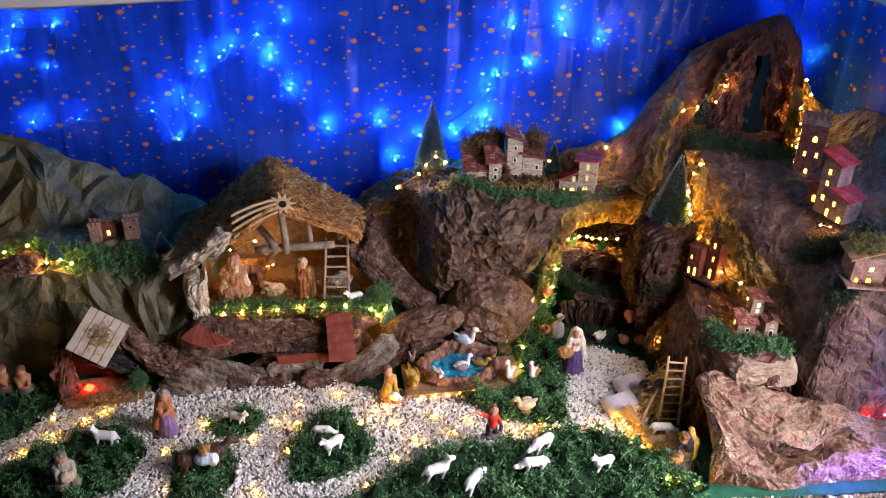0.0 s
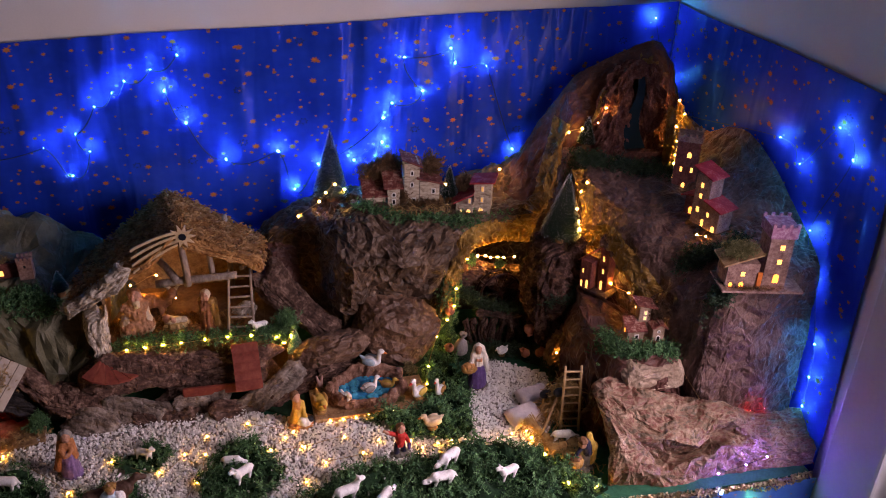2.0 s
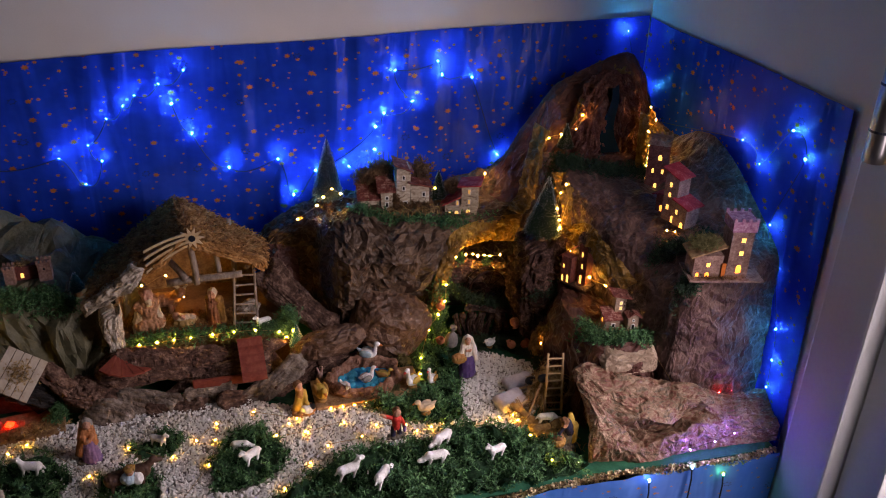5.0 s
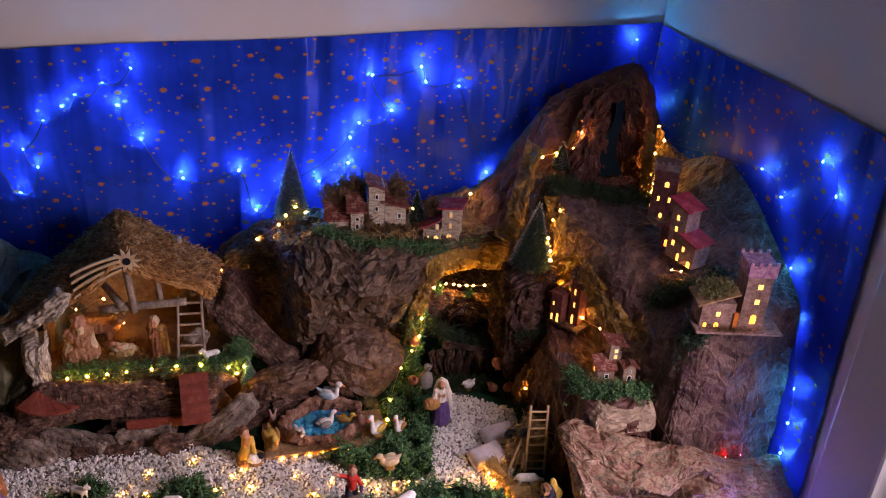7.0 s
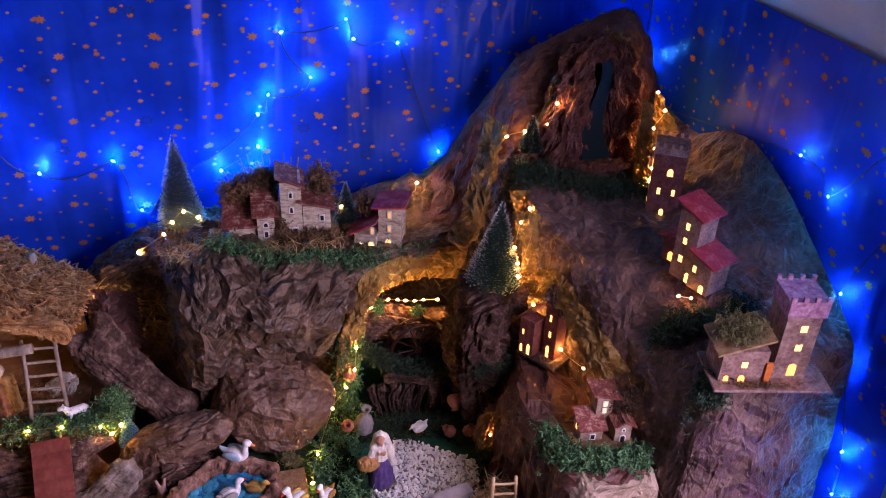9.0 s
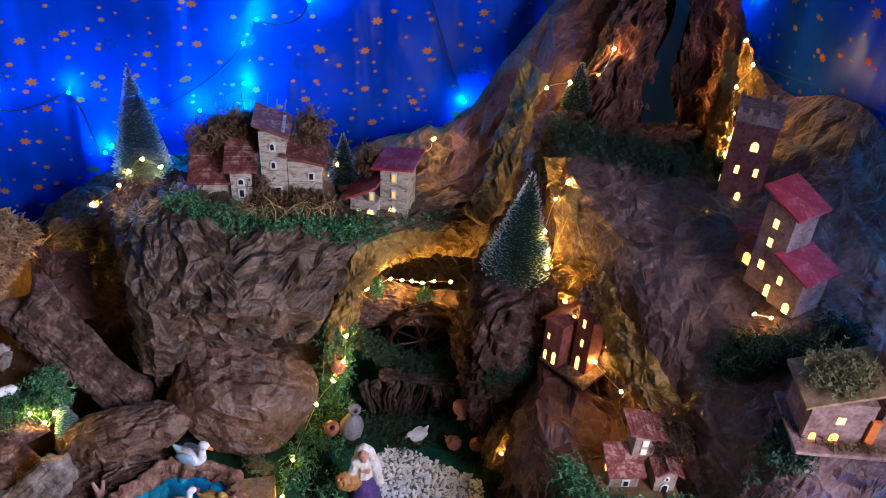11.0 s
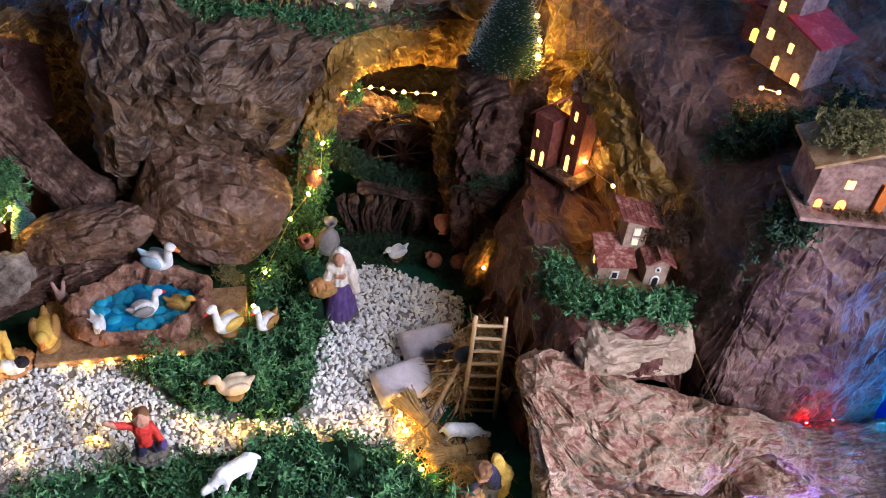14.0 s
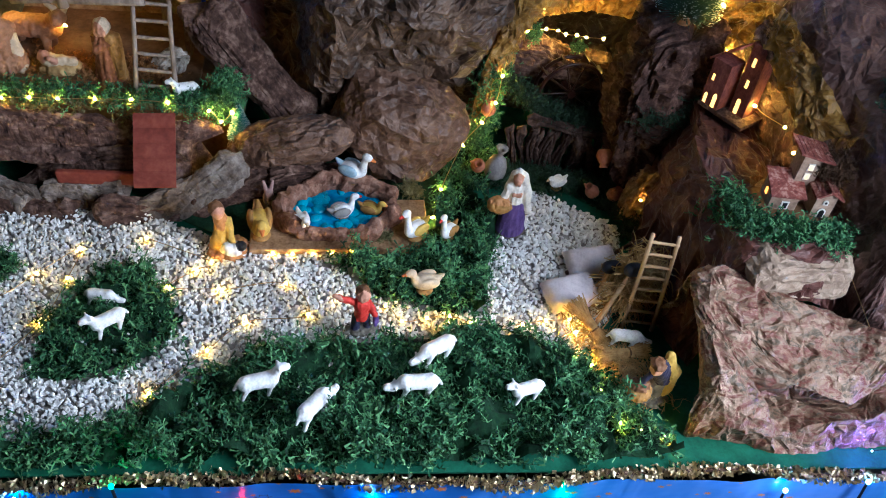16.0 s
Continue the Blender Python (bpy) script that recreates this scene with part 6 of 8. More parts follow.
moss_at("cave_moss_top", [(0.44, 1.49, 0.135), (0.50, 1.475, 0.10), (0.56, 1.465, 0.085), (0.60, 1.455, 0.085)], (0.022, 0.016, 0.014), 2200, 0.012, "green moss with shade in its colour, over the palisade", 214, SHADE_MOSS)
moss_at("court_moss", [(0.44, 1.44, 0.01), (0.52, 1.43, 0.012), (0.59, 1.40, 0.012), (0.62, 1.33, 0.012)], (0.022, 0.02, 0.008), 2400, 0.012, "green moss with shade in its colour, behind the courtyard", 215, SHADE_MOSS)
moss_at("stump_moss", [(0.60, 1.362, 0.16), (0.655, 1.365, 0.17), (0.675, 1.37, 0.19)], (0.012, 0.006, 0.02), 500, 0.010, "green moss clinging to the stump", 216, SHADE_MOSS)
moss_at("ledge_tuft", [(0.474, 1.52, 0.185), (0.476, 1.522, 0.20)], (0.008, 0.008, 0.01), 160, 0.010, "green moss tuft on the cave ledge", 217)
moss_at("ledge_tuft", [(0.540, 1.52, 0.172), (0.543, 1.522, 0.18)], (0.010, 0.008, 0.006), 160, 0.010, "green moss tuft on the cave ledge", 218)
moss_at("shelf_moss_front", [(0.655, 1.15, 0.188), (0.68, 1.125, 0.192), (0.73, 1.12, 0.190), (0.778, 1.13, 0.186)], (0.014, 0.012, 0.010), 330, 0.016, "green moss in front of the small beige house", 224)
moss_at("oven_moss", [(-0.43, 1.34, 0.01), (-0.42, 1.35, 0.03)], (0.014, 0.014, 0.012), 700, 0.011, "green moss beside the oven", 219)
moss_at("dry_tuft", [(0.125, 1.33, 0.02), (0.13, 1.335, 0.03)], (0.010, 0.008, 0.010), 320, 0.009, "olive dry moss tuft at the pond", 220, DRY_MOSS)
moss_at("dry_tuft", [(0.30, 1.375, 0.03), (0.315, 1.37, 0.02)], (0.010, 0.008, 0.012), 320, 0.009, "olive dry moss tuft at the pond", 221, DRY_MOSS)
moss_at("dry_tuft", [(0.255, 1.282, 0.015), (0.275, 1.285, 0.018)], (0.009, 0.006, 0.008), 260, 0.008, "olive dry moss tuft at the pond", 222, DRY_MOSS)
moss_at("stable_straw", [(-0.28, 1.50, 0.122), (-0.15, 1.49, 0.122), (-0.03, 1.49, 0.122)], (0.03, 0.035, 0.004), 1800, 0.012, "brown dry moss strewn on the stable floor", 223, THATCH)

# ---- bottle-brush trees ----
FIR = surface("fir_bristles", (0.006, 0.022, 0.014), (0.014, 0.048, 0.028), (0.03, 0.085, 0.048), 60, 200, 0.6, 0.1, 0.0005)
TEAL = surface("teal_bristles", (0.015, 0.10, 0.115), (0.035, 0.20, 0.22), (0.09, 0.33, 0.34), 60, 200, 0.6, 0.1, 0.0005)
FROST = surface("white_frost", (0.55, 0.58, 0.60), (0.70, 0.73, 0.75), (0.82, 0.84, 0.85), 60, 200, 0.7, 0.1, 0.0003)


def brush_tree(at, h, r0, mat, frost, label, seed, lean=0.0):
    """A wire and bristle fir with frosted tips."""
    r = np.random.default_rng(seed)
    ob = thing("bottle_brush_tree", pose(*at, 0, lean, 0), label, "toy tree", "toy trees")
    n = int(3600 * min(1.0, h / 0.13 + 0.15))
    t = 1 - np.sqrt(r.uniform(0.0, 1, n))
    z, th = 0.012 + t * (h - 0.012), r.uniform(0, 2 * math.pi, n)
    L = (r0 * (1 - t) + 0.002) * r.uniform(0.82, 1.05, n)
    d = np.stack([np.cos(th), np.sin(th), r.uniform(0.02, 0.35, n)], 1)
    s = np.stack([-np.sin(th), np.cos(th), np.zeros(n)], 1) * 0.00045
    root = np.stack([0 * z, 0 * z, z], 1)
    tip = root + d * L[:, None]
    V = np.stack([root - s, root + s, tip + s, tip - s], 1).reshape(-1, 3)
    part("bristles", mesh_of("bristles", V, np.arange(4 * n).reshape(n, 4)), mat, ob)
    k = int(n * frost)
    up = np.array([0, 0, 0.0009])
    a, b = tip[:k] - d[:k] * 0.0020, tip[:k] + d[:k] * 0.0003
    V = np.stack([a - s[:k] * 1.8, a + s[:k] * 1.8, b + s[:k] * 1.8 + up, b - s[:k] * 1.8 + up], 1).reshape(-1, 3)
    part("frost", mesh_of("frost", V, np.arange(4 * k).reshape(k, 4)), FROST, ob, "white frosted tips")
    v, f = tube([(0, 0, 0), (0, 0, h)], 0.0012, 6, 0.5)
    part("wire_trunk", mesh_of("wire_trunk", v, f), DARK_WIRE, ob)
    v, f = tube([(0, 0, 0), (0, 0, 0.012)], 0.009, 12)
    part("base", mesh_of("base", v, f), BROWN_BOARD, ob)
    return ob


FROSTED = surface("frosted_bristles", (0.03, 0.06, 0.055), (0.06, 0.10, 0.095), (0.12, 0.18, 0.17), 60, 200, 0.45, 0.1, 0.0005)
brush_tree((0.178, 1.625, 0.315), 0.165, 0.036, FROSTED, 0.7, "tall frosted bottle brush fir tree", 1, 1)
brush_tree((0.632, 1.41, 0.281), 0.158, 0.042, FIR, 0.6, "frosted bottle brush fir on the stump", 2, 3)
brush_tree((0.438, 1.600, 0.305), 0.085, 0.019, FIR, 0.4, "small bottle brush fir beside the village", 3)
brush_tree((0.730, 1.55, 0.43), 0.075, 0.019, FIR, 0.3, "small dark bottle brush fir by the waterfall", 4)
brush_tree((0.945, 1.555, 0.425), 0.072, 0.017, FIR, 0.3, "small dark bottle brush fir near the tower", 5)
brush_tree((-0.373, 1.50, 0.208), 0.056, 0.016, TEAL, 0.3, "tiny teal bottle brush tree near the stable", 6)
brush_tree((-0.568, 1.465, 0.222), 0.052, 0.015, TEAL, 0.4, "tiny teal bottle brush tree on the hillside", 7)
brush_tree((0.073, 1.418, 0.055), 0.07, 0.017, TEAL, 0.4, "tiny teal bottle brush tree at the terrace", 8)

# ---- waterfall ----
fall = thing("waterfall", pose(0.845, 1.555, 0.43, -12, 0, 0), "cork waterfall with dark teal water in its channel", "waterfall")
CORK_RED = surface("red_brown_cork", (0.06, 0.020, 0.016), (0.135, 0.050, 0.038), (0.26, 0.125, 0.095), 55, 230, 0.9, 0.9, 0.004)
ROUGH = (0.16, 0.18, 0.15, 0.11)
crumpled_bole("bank", [(-0.075, 0.0, -0.03), (-0.062, -0.006, 0.03), (-0.05, 0.0, 0.08), (-0.038, 0.006, 0.13), (-0.02, 0.012, 0.175)], [0.046, 0.042, 0.036, 0.030, 0.022], 9, ROUGH, 41, CORK_RED, fall, pose(0, 0, 0))
crumpled_bole("bank", [(0.050, 0.0, -0.03), (0.046, -0.004, 0.03), (0.044, 0.0, 0.08), (0.038, 0.006, 0.13), (0.028, 0.012, 0.175)], [0.038, 0.036, 0.032, 0.028, 0.022], 9, ROUGH, 42, CORK_RED, fall, pose(0, 0, 0))
crumpled_bole("cap", [(0.0, 0.012, 0.145), (0.0, 0.01, 0.165), (0.002, 0.012, 0.185)], [0.036, 0.034, 0.014], 9, ROUGH, 43, CORK_RED, fall, pose(0, 0, 0))
crumpled_bole("basin_rim", [(-0.05, -0.045, -0.02), (-0.02, -0.058, -0.012), (0.012, -0.058, -0.012), (0.045, -0.042, -0.012)], [0.022, 0.018, 0.018, 0.022], 8, ROUGH, 44, CORK_RED, fall, pose(0, 0, 0), 1.0)
WATER, wnd, wlk, wbs = material("teal_resin_water")
wbs.inputs["Base Color"].default_value, wbs.inputs["Roughness"].default_value = (0.003, 0.013, 0.019, 1), 0.25
wbs.inputs["Specular IOR Level"].default_value = 0.15
add_bump(wnd, wlk, wbs, tex_noise(wnd, wlk, coords(wnd, wlk, (1, 1, 0.4)), 90, 3), 0.4, 0.002)
u = np.linspace(0, 1, 24)
mid = np.stack([0.006 * np.sin(u * 7) + 0.008 - 0.030 * u, -0.012 - 0.034 * u ** 2, 0.150 * (1 - u) + 0.0], 1)
half = (0.008 + 0.016 * u ** 1.5)[:, None] * np.array([[1.0, 0, 0]])
v = np.concatenate([mid - half, mid + half])
part("water", mesh_of("water", v, [(i, i + 1, 25 + i, 24 + i) for i in range(23)]), WATER, fall, "dark glossy teal water", True)

# ---- cave with its ledge, wheel and palisade ----
for L, W, T, x, y, z, rx, ry, rz, seed in ((0.17, 0.075, 0.05, 0.52, 1.538, 0.118, 0, 4, -3, 51), (0.075, 0.035, 0.035, 0.435, 1.53, 0.155, 0, -62, 10, 52), (0.08, 0.04, 0.04, 0.44, 1.54, 0.125, 0, 0, 15, 53)):
    bark_piece("bark_slab", L, W, T, pose(x, y, z, rx, ry, rz), BARK, "dark bark ledge over the water wheel", seed)
# bark tones lowered to carry the shade at the cave mouth
SHADED_LOG = surface("shaded_log_bark", (0.012, 0.007, 0.005), (0.042, 0.023, 0.017), (0.11, 0.07, 0.055), 45, 190, 0.9, 0.9, 0.004)
for i in range(9):
    x = 0.452 + 0.019 * i
    bark_piece("palisade_log", 0.075 + 0.006 * math.sin(i * 3), 0.018, 0.018, pose(x + 0.009, 1.462 - 0.002 * i, 0.036, 0, -90, 0), SHADED_LOG, "upright log of a low palisade, shade in its dark colour", 60 + i)
bark_piece("plank", 0.105, 0.02, 0.01, pose(0.53, 1.455, 0.083, 0, 4, -2), SHADED_LOG, "rough dark brown plank over the palisade", 71)
wheel = thing("water_wheel", pose(0.535, 1.50, 0.118, 90, 0, 8), "dark red wooden water wheel inside the cave, shade in its colour", "wheel")
# dark red, taken almost to black so the wheel looks unlit
SHADED_WHEEL_WOOD = surface("shaded_dark_red_wood", (0.008, 0.003, 0.003), (0.018, 0.006, 0.005), (0.04, 0.014, 0.011), 60, 200, 0.35, 0.3, 0.0006)
ring = [(0.048 * math.cos(a), 0.048 * math.sin(a), 0) for a in np.linspace(0, 2 * math.pi, 41)]
for z in (-0.010, 0.010):
    v, f = tube([(x, y, z) for x, y, _ in ring], 0.003, 6)
    part("rim", mesh_of("rim", v, f), SHADED_WHEEL_WOOD, wheel, smooth=True)
for i in range(10):
    a = i * math.pi / 5
    stick("spoke", (0, 0, 0.010), (0.047 * math.cos(a), 0.047 * math.sin(a), 0.010), 0.0014, SHADED_WHEEL_WOOD, wheel, 5, i)
    p = part("paddle", box(0.012, 0.002, 0.022, (0.049, 0, -0.011)), SHADED_WHEEL_WOOD, wheel)
    p.matrix_local = pose(0, 0, 0, 0, 0, math.degrees(a))
v, f = tube([(0, 0, -0.016), (0, 0, 0.016)], 0.006, 10)
part("hub", mesh_of("hub", v, f), SHADED_WHEEL_WOOD, wheel)


# ---- pots, sacks, straw ----
def turned(profile, sides=18):
    """A body of revolution over (radius, height) pairs."""
    n = len(profile)
    V = [(r * math.cos(2 * math.pi * j / sides), r * math.sin(2 * math.pi * j / sides), z) for r, z in profile for j in range(sides)]
    F = [(i * sides + j, i * sides + (j + 1) % sides, (i + 1) * sides + (j + 1) % sides, (i + 1) * sides + j) for i in range(n - 1) for j in range(sides)]
    F += [tuple(range(sides))[::-1]]
    return V, F


TERRA = surface("terracotta", (0.24, 0.085, 0.05), (0.36, 0.14, 0.085), (0.46, 0.22, 0.15), 60, 220, 0.8, 0.2, 0.0005)


def jug(m, s, label):
    ob = thing("jug", m, label, "jug", "terracotta jugs")
    v, f = turned([(0.5 * s, 0), (0.75 * s, 0.3 * s), (0.82 * s, 0.75 * s), (0.62 * s, 1.25 * s), (0.36 * s, 1.5 * s), (0.34 * s, 1.65 * s), (0.48 * s, 1.85 * s), (0.40 * s, 1.86 * s), (0.27 * s, 1.6 * s), (0.2 * s, 1.3 * s)])
    part("jug_body", mesh_of("jug_body", v, f), TERRA, ob, smooth=True)
    v, f = tube([(0.42 * s, 0, 1.72 * s), (0.8 * s, 0, 1.6 * s), (0.9 * s, 0, 1.25 * s), (0.76 * s, 0, 0.95 * s)], 0.1 * s, 6)
    part("handle", mesh_of("handle", v, f), TERRA, ob, smooth=True)
    return ob


jug(pose(0.573, 1.384, 0.017, -35, 8, 120), 0.0125, "small round terracotta jug lying in the courtyard")
jug(pose(0.597, 1.378, 0.017, -20, -8, 200), 0.0125, "small round terracotta jug standing in the courtyard")
jug(pose(0.578, 1.405, 0.083, 150, 20, 30), 0.014, "terracotta jug hanging on the stump")
jug(pose(0.405, 1.425, 0.028, -40, -10, 160), 0.013, "terracotta jug tilted against the moss")
jug(pose(0.418, 1.478, 0.083, 0, 4, 60), 0.0135, "terracotta jug standing in the moss")

CLOTH = surface("grey_white_sackcloth", (0.50, 0.43, 0.45), (0.63, 0.56, 0.57), (0.72, 0.65, 0.66), 60, 400, 0.9, 0.5, 0.0008)

DULL_CLOTH = surface("dull_grey_sackcloth", (0.16, 0.145, 0.14), (0.25, 0.23, 0.22), (0.33, 0.305, 0.295), 60, 400, 0.9, 0.5, 0.0008)


def sack(m, label, upright=False):
    """A stuffed cloth sack, its neck tied when it stands upright."""
    if upright:
        v, f = turned([(0.010, 0), (0.0155, 0.006), (0.0165, 0.018), (0.012, 0.032), (0.004, 0.040), (0.0035, 0.043), (0.008, 0.052), (0.009, 0.055), (0.004, 0.050)])
        P = np.array(v)
        P[:, :2] *= (1 + 0.06 * np.sin(7 * np.arctan2(P[:, 1], P[:, 0])))[:, None]
        ob = part("sack", mesh_of("sack", P, f), DULL_CLOTH, smooth=True)
    else:
        bm = bmesh.new()
        bmesh.ops.create_cube(bm, size=1)
        bmesh.ops.subdivide_edges(bm, edges=bm.edges[:], cuts=19, use_grid_fill=True)
        for q in bm.verts:
            x, y, z = q.co
            k = max(0.0, 1 - (2 * abs(x)) ** 4) * max(0.0, 1 - (2 * abs(y)) ** 4)
            q.co = (x * 0.062, y * 0.042, z * (0.005 + 0.024 * k ** 0.5) + 0.0012 * math.sin(40 * x + 25 * y))
        P = np.array([q.co[:] for q in bm.verts])
        d = 0.0016 * facets(P, 0.016, 8) + 0.0009 * facets(P, 0.007, 9)
        for q, e in zip(bm.verts, d):
            q.co.z += e
        ob = part("sack", bm, CLOTH, smooth=True)
    ob.matrix_world = m
    return tagged(ob, label, "sack", "cloth sacks")


s1 = sack(pose(0.503, 1.190, 0.015, 8, -4, 14) @ Matrix.Scale(1.08, 4), "plump white cloth sack lying on straw")
s2 = sack(pose(0.540, 1.240, 0.018, 12, -3, 9) @ Matrix.Scale(1.08, 4), "plump white cloth sack with a faded print")
for i, (x, y, w) in enumerate(((-0.012, 0.004, 0.014), (0.006, 0.004, 0.018), (0.0, -0.006, 0.022))):
    part("print_bar", box(w, 0.003, 0.0006, (x, y, 0.0122)), surface("faded_print", (0.2, 0.18, 0.22), (0.28, 0.25, 0.3), (0.34, 0.31, 0.36), 50, 200), s2)
sack(pose(0.43, 1.425, 0.012, 4, 6, 0), "grey cloth sack tied at its neck", True)


def straw_heap(name, path, spread, count, size, label, seed, tilt=0.5):
    r = np.random.default_rng(seed)
    line = spline(np.array(path, float), 60)
    P = line[r.integers(0, 60, count)] + r.normal(0, 0.45, (count, 3)) * spread
    P[:, 2] = np.maximum(P[:, 2], 0.003)
    v, f = scattered(strand_shapes(r, 6, 0.018), P, random_turns(count, r, tilt), r.uniform(0.6, 1.3, count) * size, r.integers(0, 6, count))
    return tagged(part(name, mesh_of(name, v, f), STRAW), label, "straw", kind="stuff")


straw_heap("straw_heap", [(0.56, 1.17, 0.02), (0.58, 1.19, 0.045), (0.60, 1.20, 0.05)], (0.03, 0.03, 0.025), 1500, 0.035, "loose golden straw heaped behind the ladder", 1)
straw_heap("straw_litter", [(0.50, 1.14, 0.006), (0.55, 1.09, 0.006), (0.57, 1.04, 0.006)], (0.03, 0.03, 0.005), 500, 0.03, "golden straw scattered on the ground", 2, 0.2)

straw_heap("village_straw", [(0.26, 1.532, 0.322), (0.34, 1.526, 0.325), (0.42, 1.53, 0.322)], (0.02, 0.008, 0.006), 80, 0.03, "loose straw strands in front of the village", 3, 0.5)


def sheaf(m, n, label, seed):
    """A tied bundle of stalks along its x axis, splayed at both ends."""
    r = np.random.default_rng(seed)
    ob = thing("straw_sheaf", m, label, "straw sheaf", "straw sheaves")
    out = []
    for i in range(n):
        a, q = r.uniform(0, 2 * math.pi), math.sqrt(r.uniform(0, 1))
        c, s = math.cos(a) * q, math.sin(a) * q
        xs = np.array([-0.036, -0.012, 0.006, 0.03]) * r.uniform(0.85, 1.1)
        w = np.array([0.016, 0.007, 0.0055, 0.012])
        out.append(tube(np.stack([xs, c * w, s * w + 0.008], 1), 0.0007, 4))
    v, f = merged(out)
    st = part("straw", mesh_of("straw", v, f), STRAW, ob)
    st["kind"] = "stuff"
    v, f = tube([(0.006, 0.0062 * math.cos(a), 0.008 + 0.0062 * math.sin(a)) for a in np.linspace(0, 2 * math.pi, 17)], 0.001, 5)
    part("tie", mesh_of("tie", v, f), TWIG, ob)
    return ob


sheaf(pose(0.515, 1.135, 0.012, 0, 28, -48), 110, "golden straw sheaf propped beside the sacks", 5)
sheaf(pose(0.552, 1.095, 0.004, 0, 0, 12), 110, "golden straw sheaf lying on the ground", 6)
v, f = tube([(0.505, 1.23, 0.010), (0.56, 1.25, 0.018), (0.60, 1.27, 0.03)], 0.003, 8, 0.9)
tagged(part("wooden_stake", mesh_of("wooden_stake", v, f), STUMP_BARK, smooth=True), "thin dark stick lying behind the sacks", "stick")


def mallet(a, b, label):
    """A mallet leaning from its foot a to its head b: a pale shaft and a black oval head."""
    ob = thing("mallet", pose(*a), label, "mallet", "mallets")
    d = Vector(b) - Vector(a)
    stick("shaft", (0, 0, 0), tuple(d), 0.0030, LADDER_WOOD, ob, 8, 2)
    bm = bmesh.new()
    bmesh.ops.create_uvsphere(bm, u_segments=16, v_segments=10, radius=1)
    for q in bm.verts:
        x, y, z = q.co
        q.co = (0.0155 * math.copysign(abs(x) ** 0.8, x), 0.0085 * y, 0.0095 * z)
    p = part("head", bm, DARK_WIRE, ob, "black oval mallet head", True)
    p.matrix_local = pose(*d, 0, 18, 25)
    return ob


mallet((0.528, 1.174, 0.008), (0.549, 1.199, 0.054), "small wooden mallet with a black head leaning on straw")
mallet((0.527, 1.143, 0.008), (0.566, 1.173, 0.076), "small wooden mallet with a black head beside the ladder")

# ---- the pond ----
pond = thing("pond", pose(0.208, 1.325, 0.0, 0, 0, 2), "oval cork pond with blue pebbles on a cork board", "pond")
part("board", box(0.235, 0.10, 0.010, (0.002, -0.012, 0.002), 0.002), CORK, pond)
CORK_RIM = surface("pinkish_cork_bark", (0.08, 0.036, 0.024), (0.20, 0.10, 0.066), (0.33, 0.20, 0.145), 70, 260, 0.9, 0.9, 0.003)
nu, nv = 96, 20
A, B = np.meshgrid(np.linspace(0, 2 * math.pi, nu, endpoint=False), np.linspace(0, 2 * math.pi, nv, endpoint=False), indexing="ij")
wob = np.stack([np.cos(A).ravel(), np.sin(A).ravel(), np.zeros(A.size)], 1)
back = 0.5 + 0.5 * np.sin(A)
X = np.cos(A) * (0.071 + 0.013 * np.cos(B)) + 0.004 * np.sin(3 * A)
Y = np.sin(A) * (0.047 + 0.010 * np.cos(B)) + 0.003 * np.cos(4 * A)
Z = 0.018 + 0.012 * back + (0.016 + 0.008 * back) * np.sin(B)
P = np.stack([X.ravel(), Y.ravel(), Z.ravel()], 1)
P += np.stack([np.cos(A) * np.cos(B), np.sin(A) * np.cos(B), np.sin(B)], -1).reshape(-1, 3) * (facets(P, 0.024, 5) * 0.009 + facets(P, 0.010, 6) * 0.0055)[:, None]
i = np.arange(nu * nv).reshape(nu, nv)
F = np.stack([i.ravel(), np.roll(i, -1, 0).ravel(), np.roll(np.roll(i, -1, 0), -1, 1).ravel(), np.roll(i, -1, 1).ravel()], 1)
part("rim", mesh_of("rim", P, F), CORK_RIM, pond)
BLUE_WATER, wnd, wlk, wbs = material("bright_blue_resin")
wlk.new(ramp(wnd, wlk, tex_noise(wnd, wlk, coords(wnd, wlk), 70, 3), [(0.35, (0.004, 0.13, 0.32)), (0.65, (0.01, 0.30, 0.55))]), wbs.inputs["Base Color"])
wbs.inputs["Roughness"].default_value = 0.12
v = [(0.066 * math.cos(a), 0.043 * math.sin(a), 0.024) for a in np.linspace(0, 2 * math.pi, 48, endpoint=False)]
part("water", mesh_of("water", v, [tuple(range(48))]), BLUE_WATER, pond, "bright blue resin water")
PEBBLE = surface("turquoise_pebble", (0.01, 0.18, 0.30), (0.02, 0.30, 0.46), (0.05, 0.42, 0.58), 60, 200, 0.25, 0.1, 0.0005, vary=0.2)
rp = np.random.default_rng(4)
bm = bmesh.new()
bmesh.ops.create_icosphere(bm, subdivisions=2, radius=1)
pebble_mesh = bpy.data.meshes.new("pebble")
bm.to_mesh(pebble_mesh)
bm.free()
pebble_mesh.materials.append(PEBBLE)
for k in range(46):
    a, q = rp.uniform(0, 2 * math.pi), math.sqrt(rp.uniform(0.1, 1))
    ob = new("pebble", pebble_mesh)
    ob.parent = pond
    s = rp.uniform(0.0045, 0.0078)
    ob.matrix_local = pose(0.060 * q * math.cos(a), 0.038 * q * math.sin(a), 0.0245, 0, 0, rp.uniform(0, 180)) @ Matrix.Diagonal((s * 1.3, s, s * 0.6, 1))

# ---- the bread oven ----
oven = thing("oven_hut", pose(-0.50, 1.355, 0.0, 0, 0, 8), "brick oven hut with a slatted roof and red embers", "oven")
part("floor", box(0.15, 0.09, 0.008, (0.01, -0.02, 0.0), 0.002), CORK, oven)
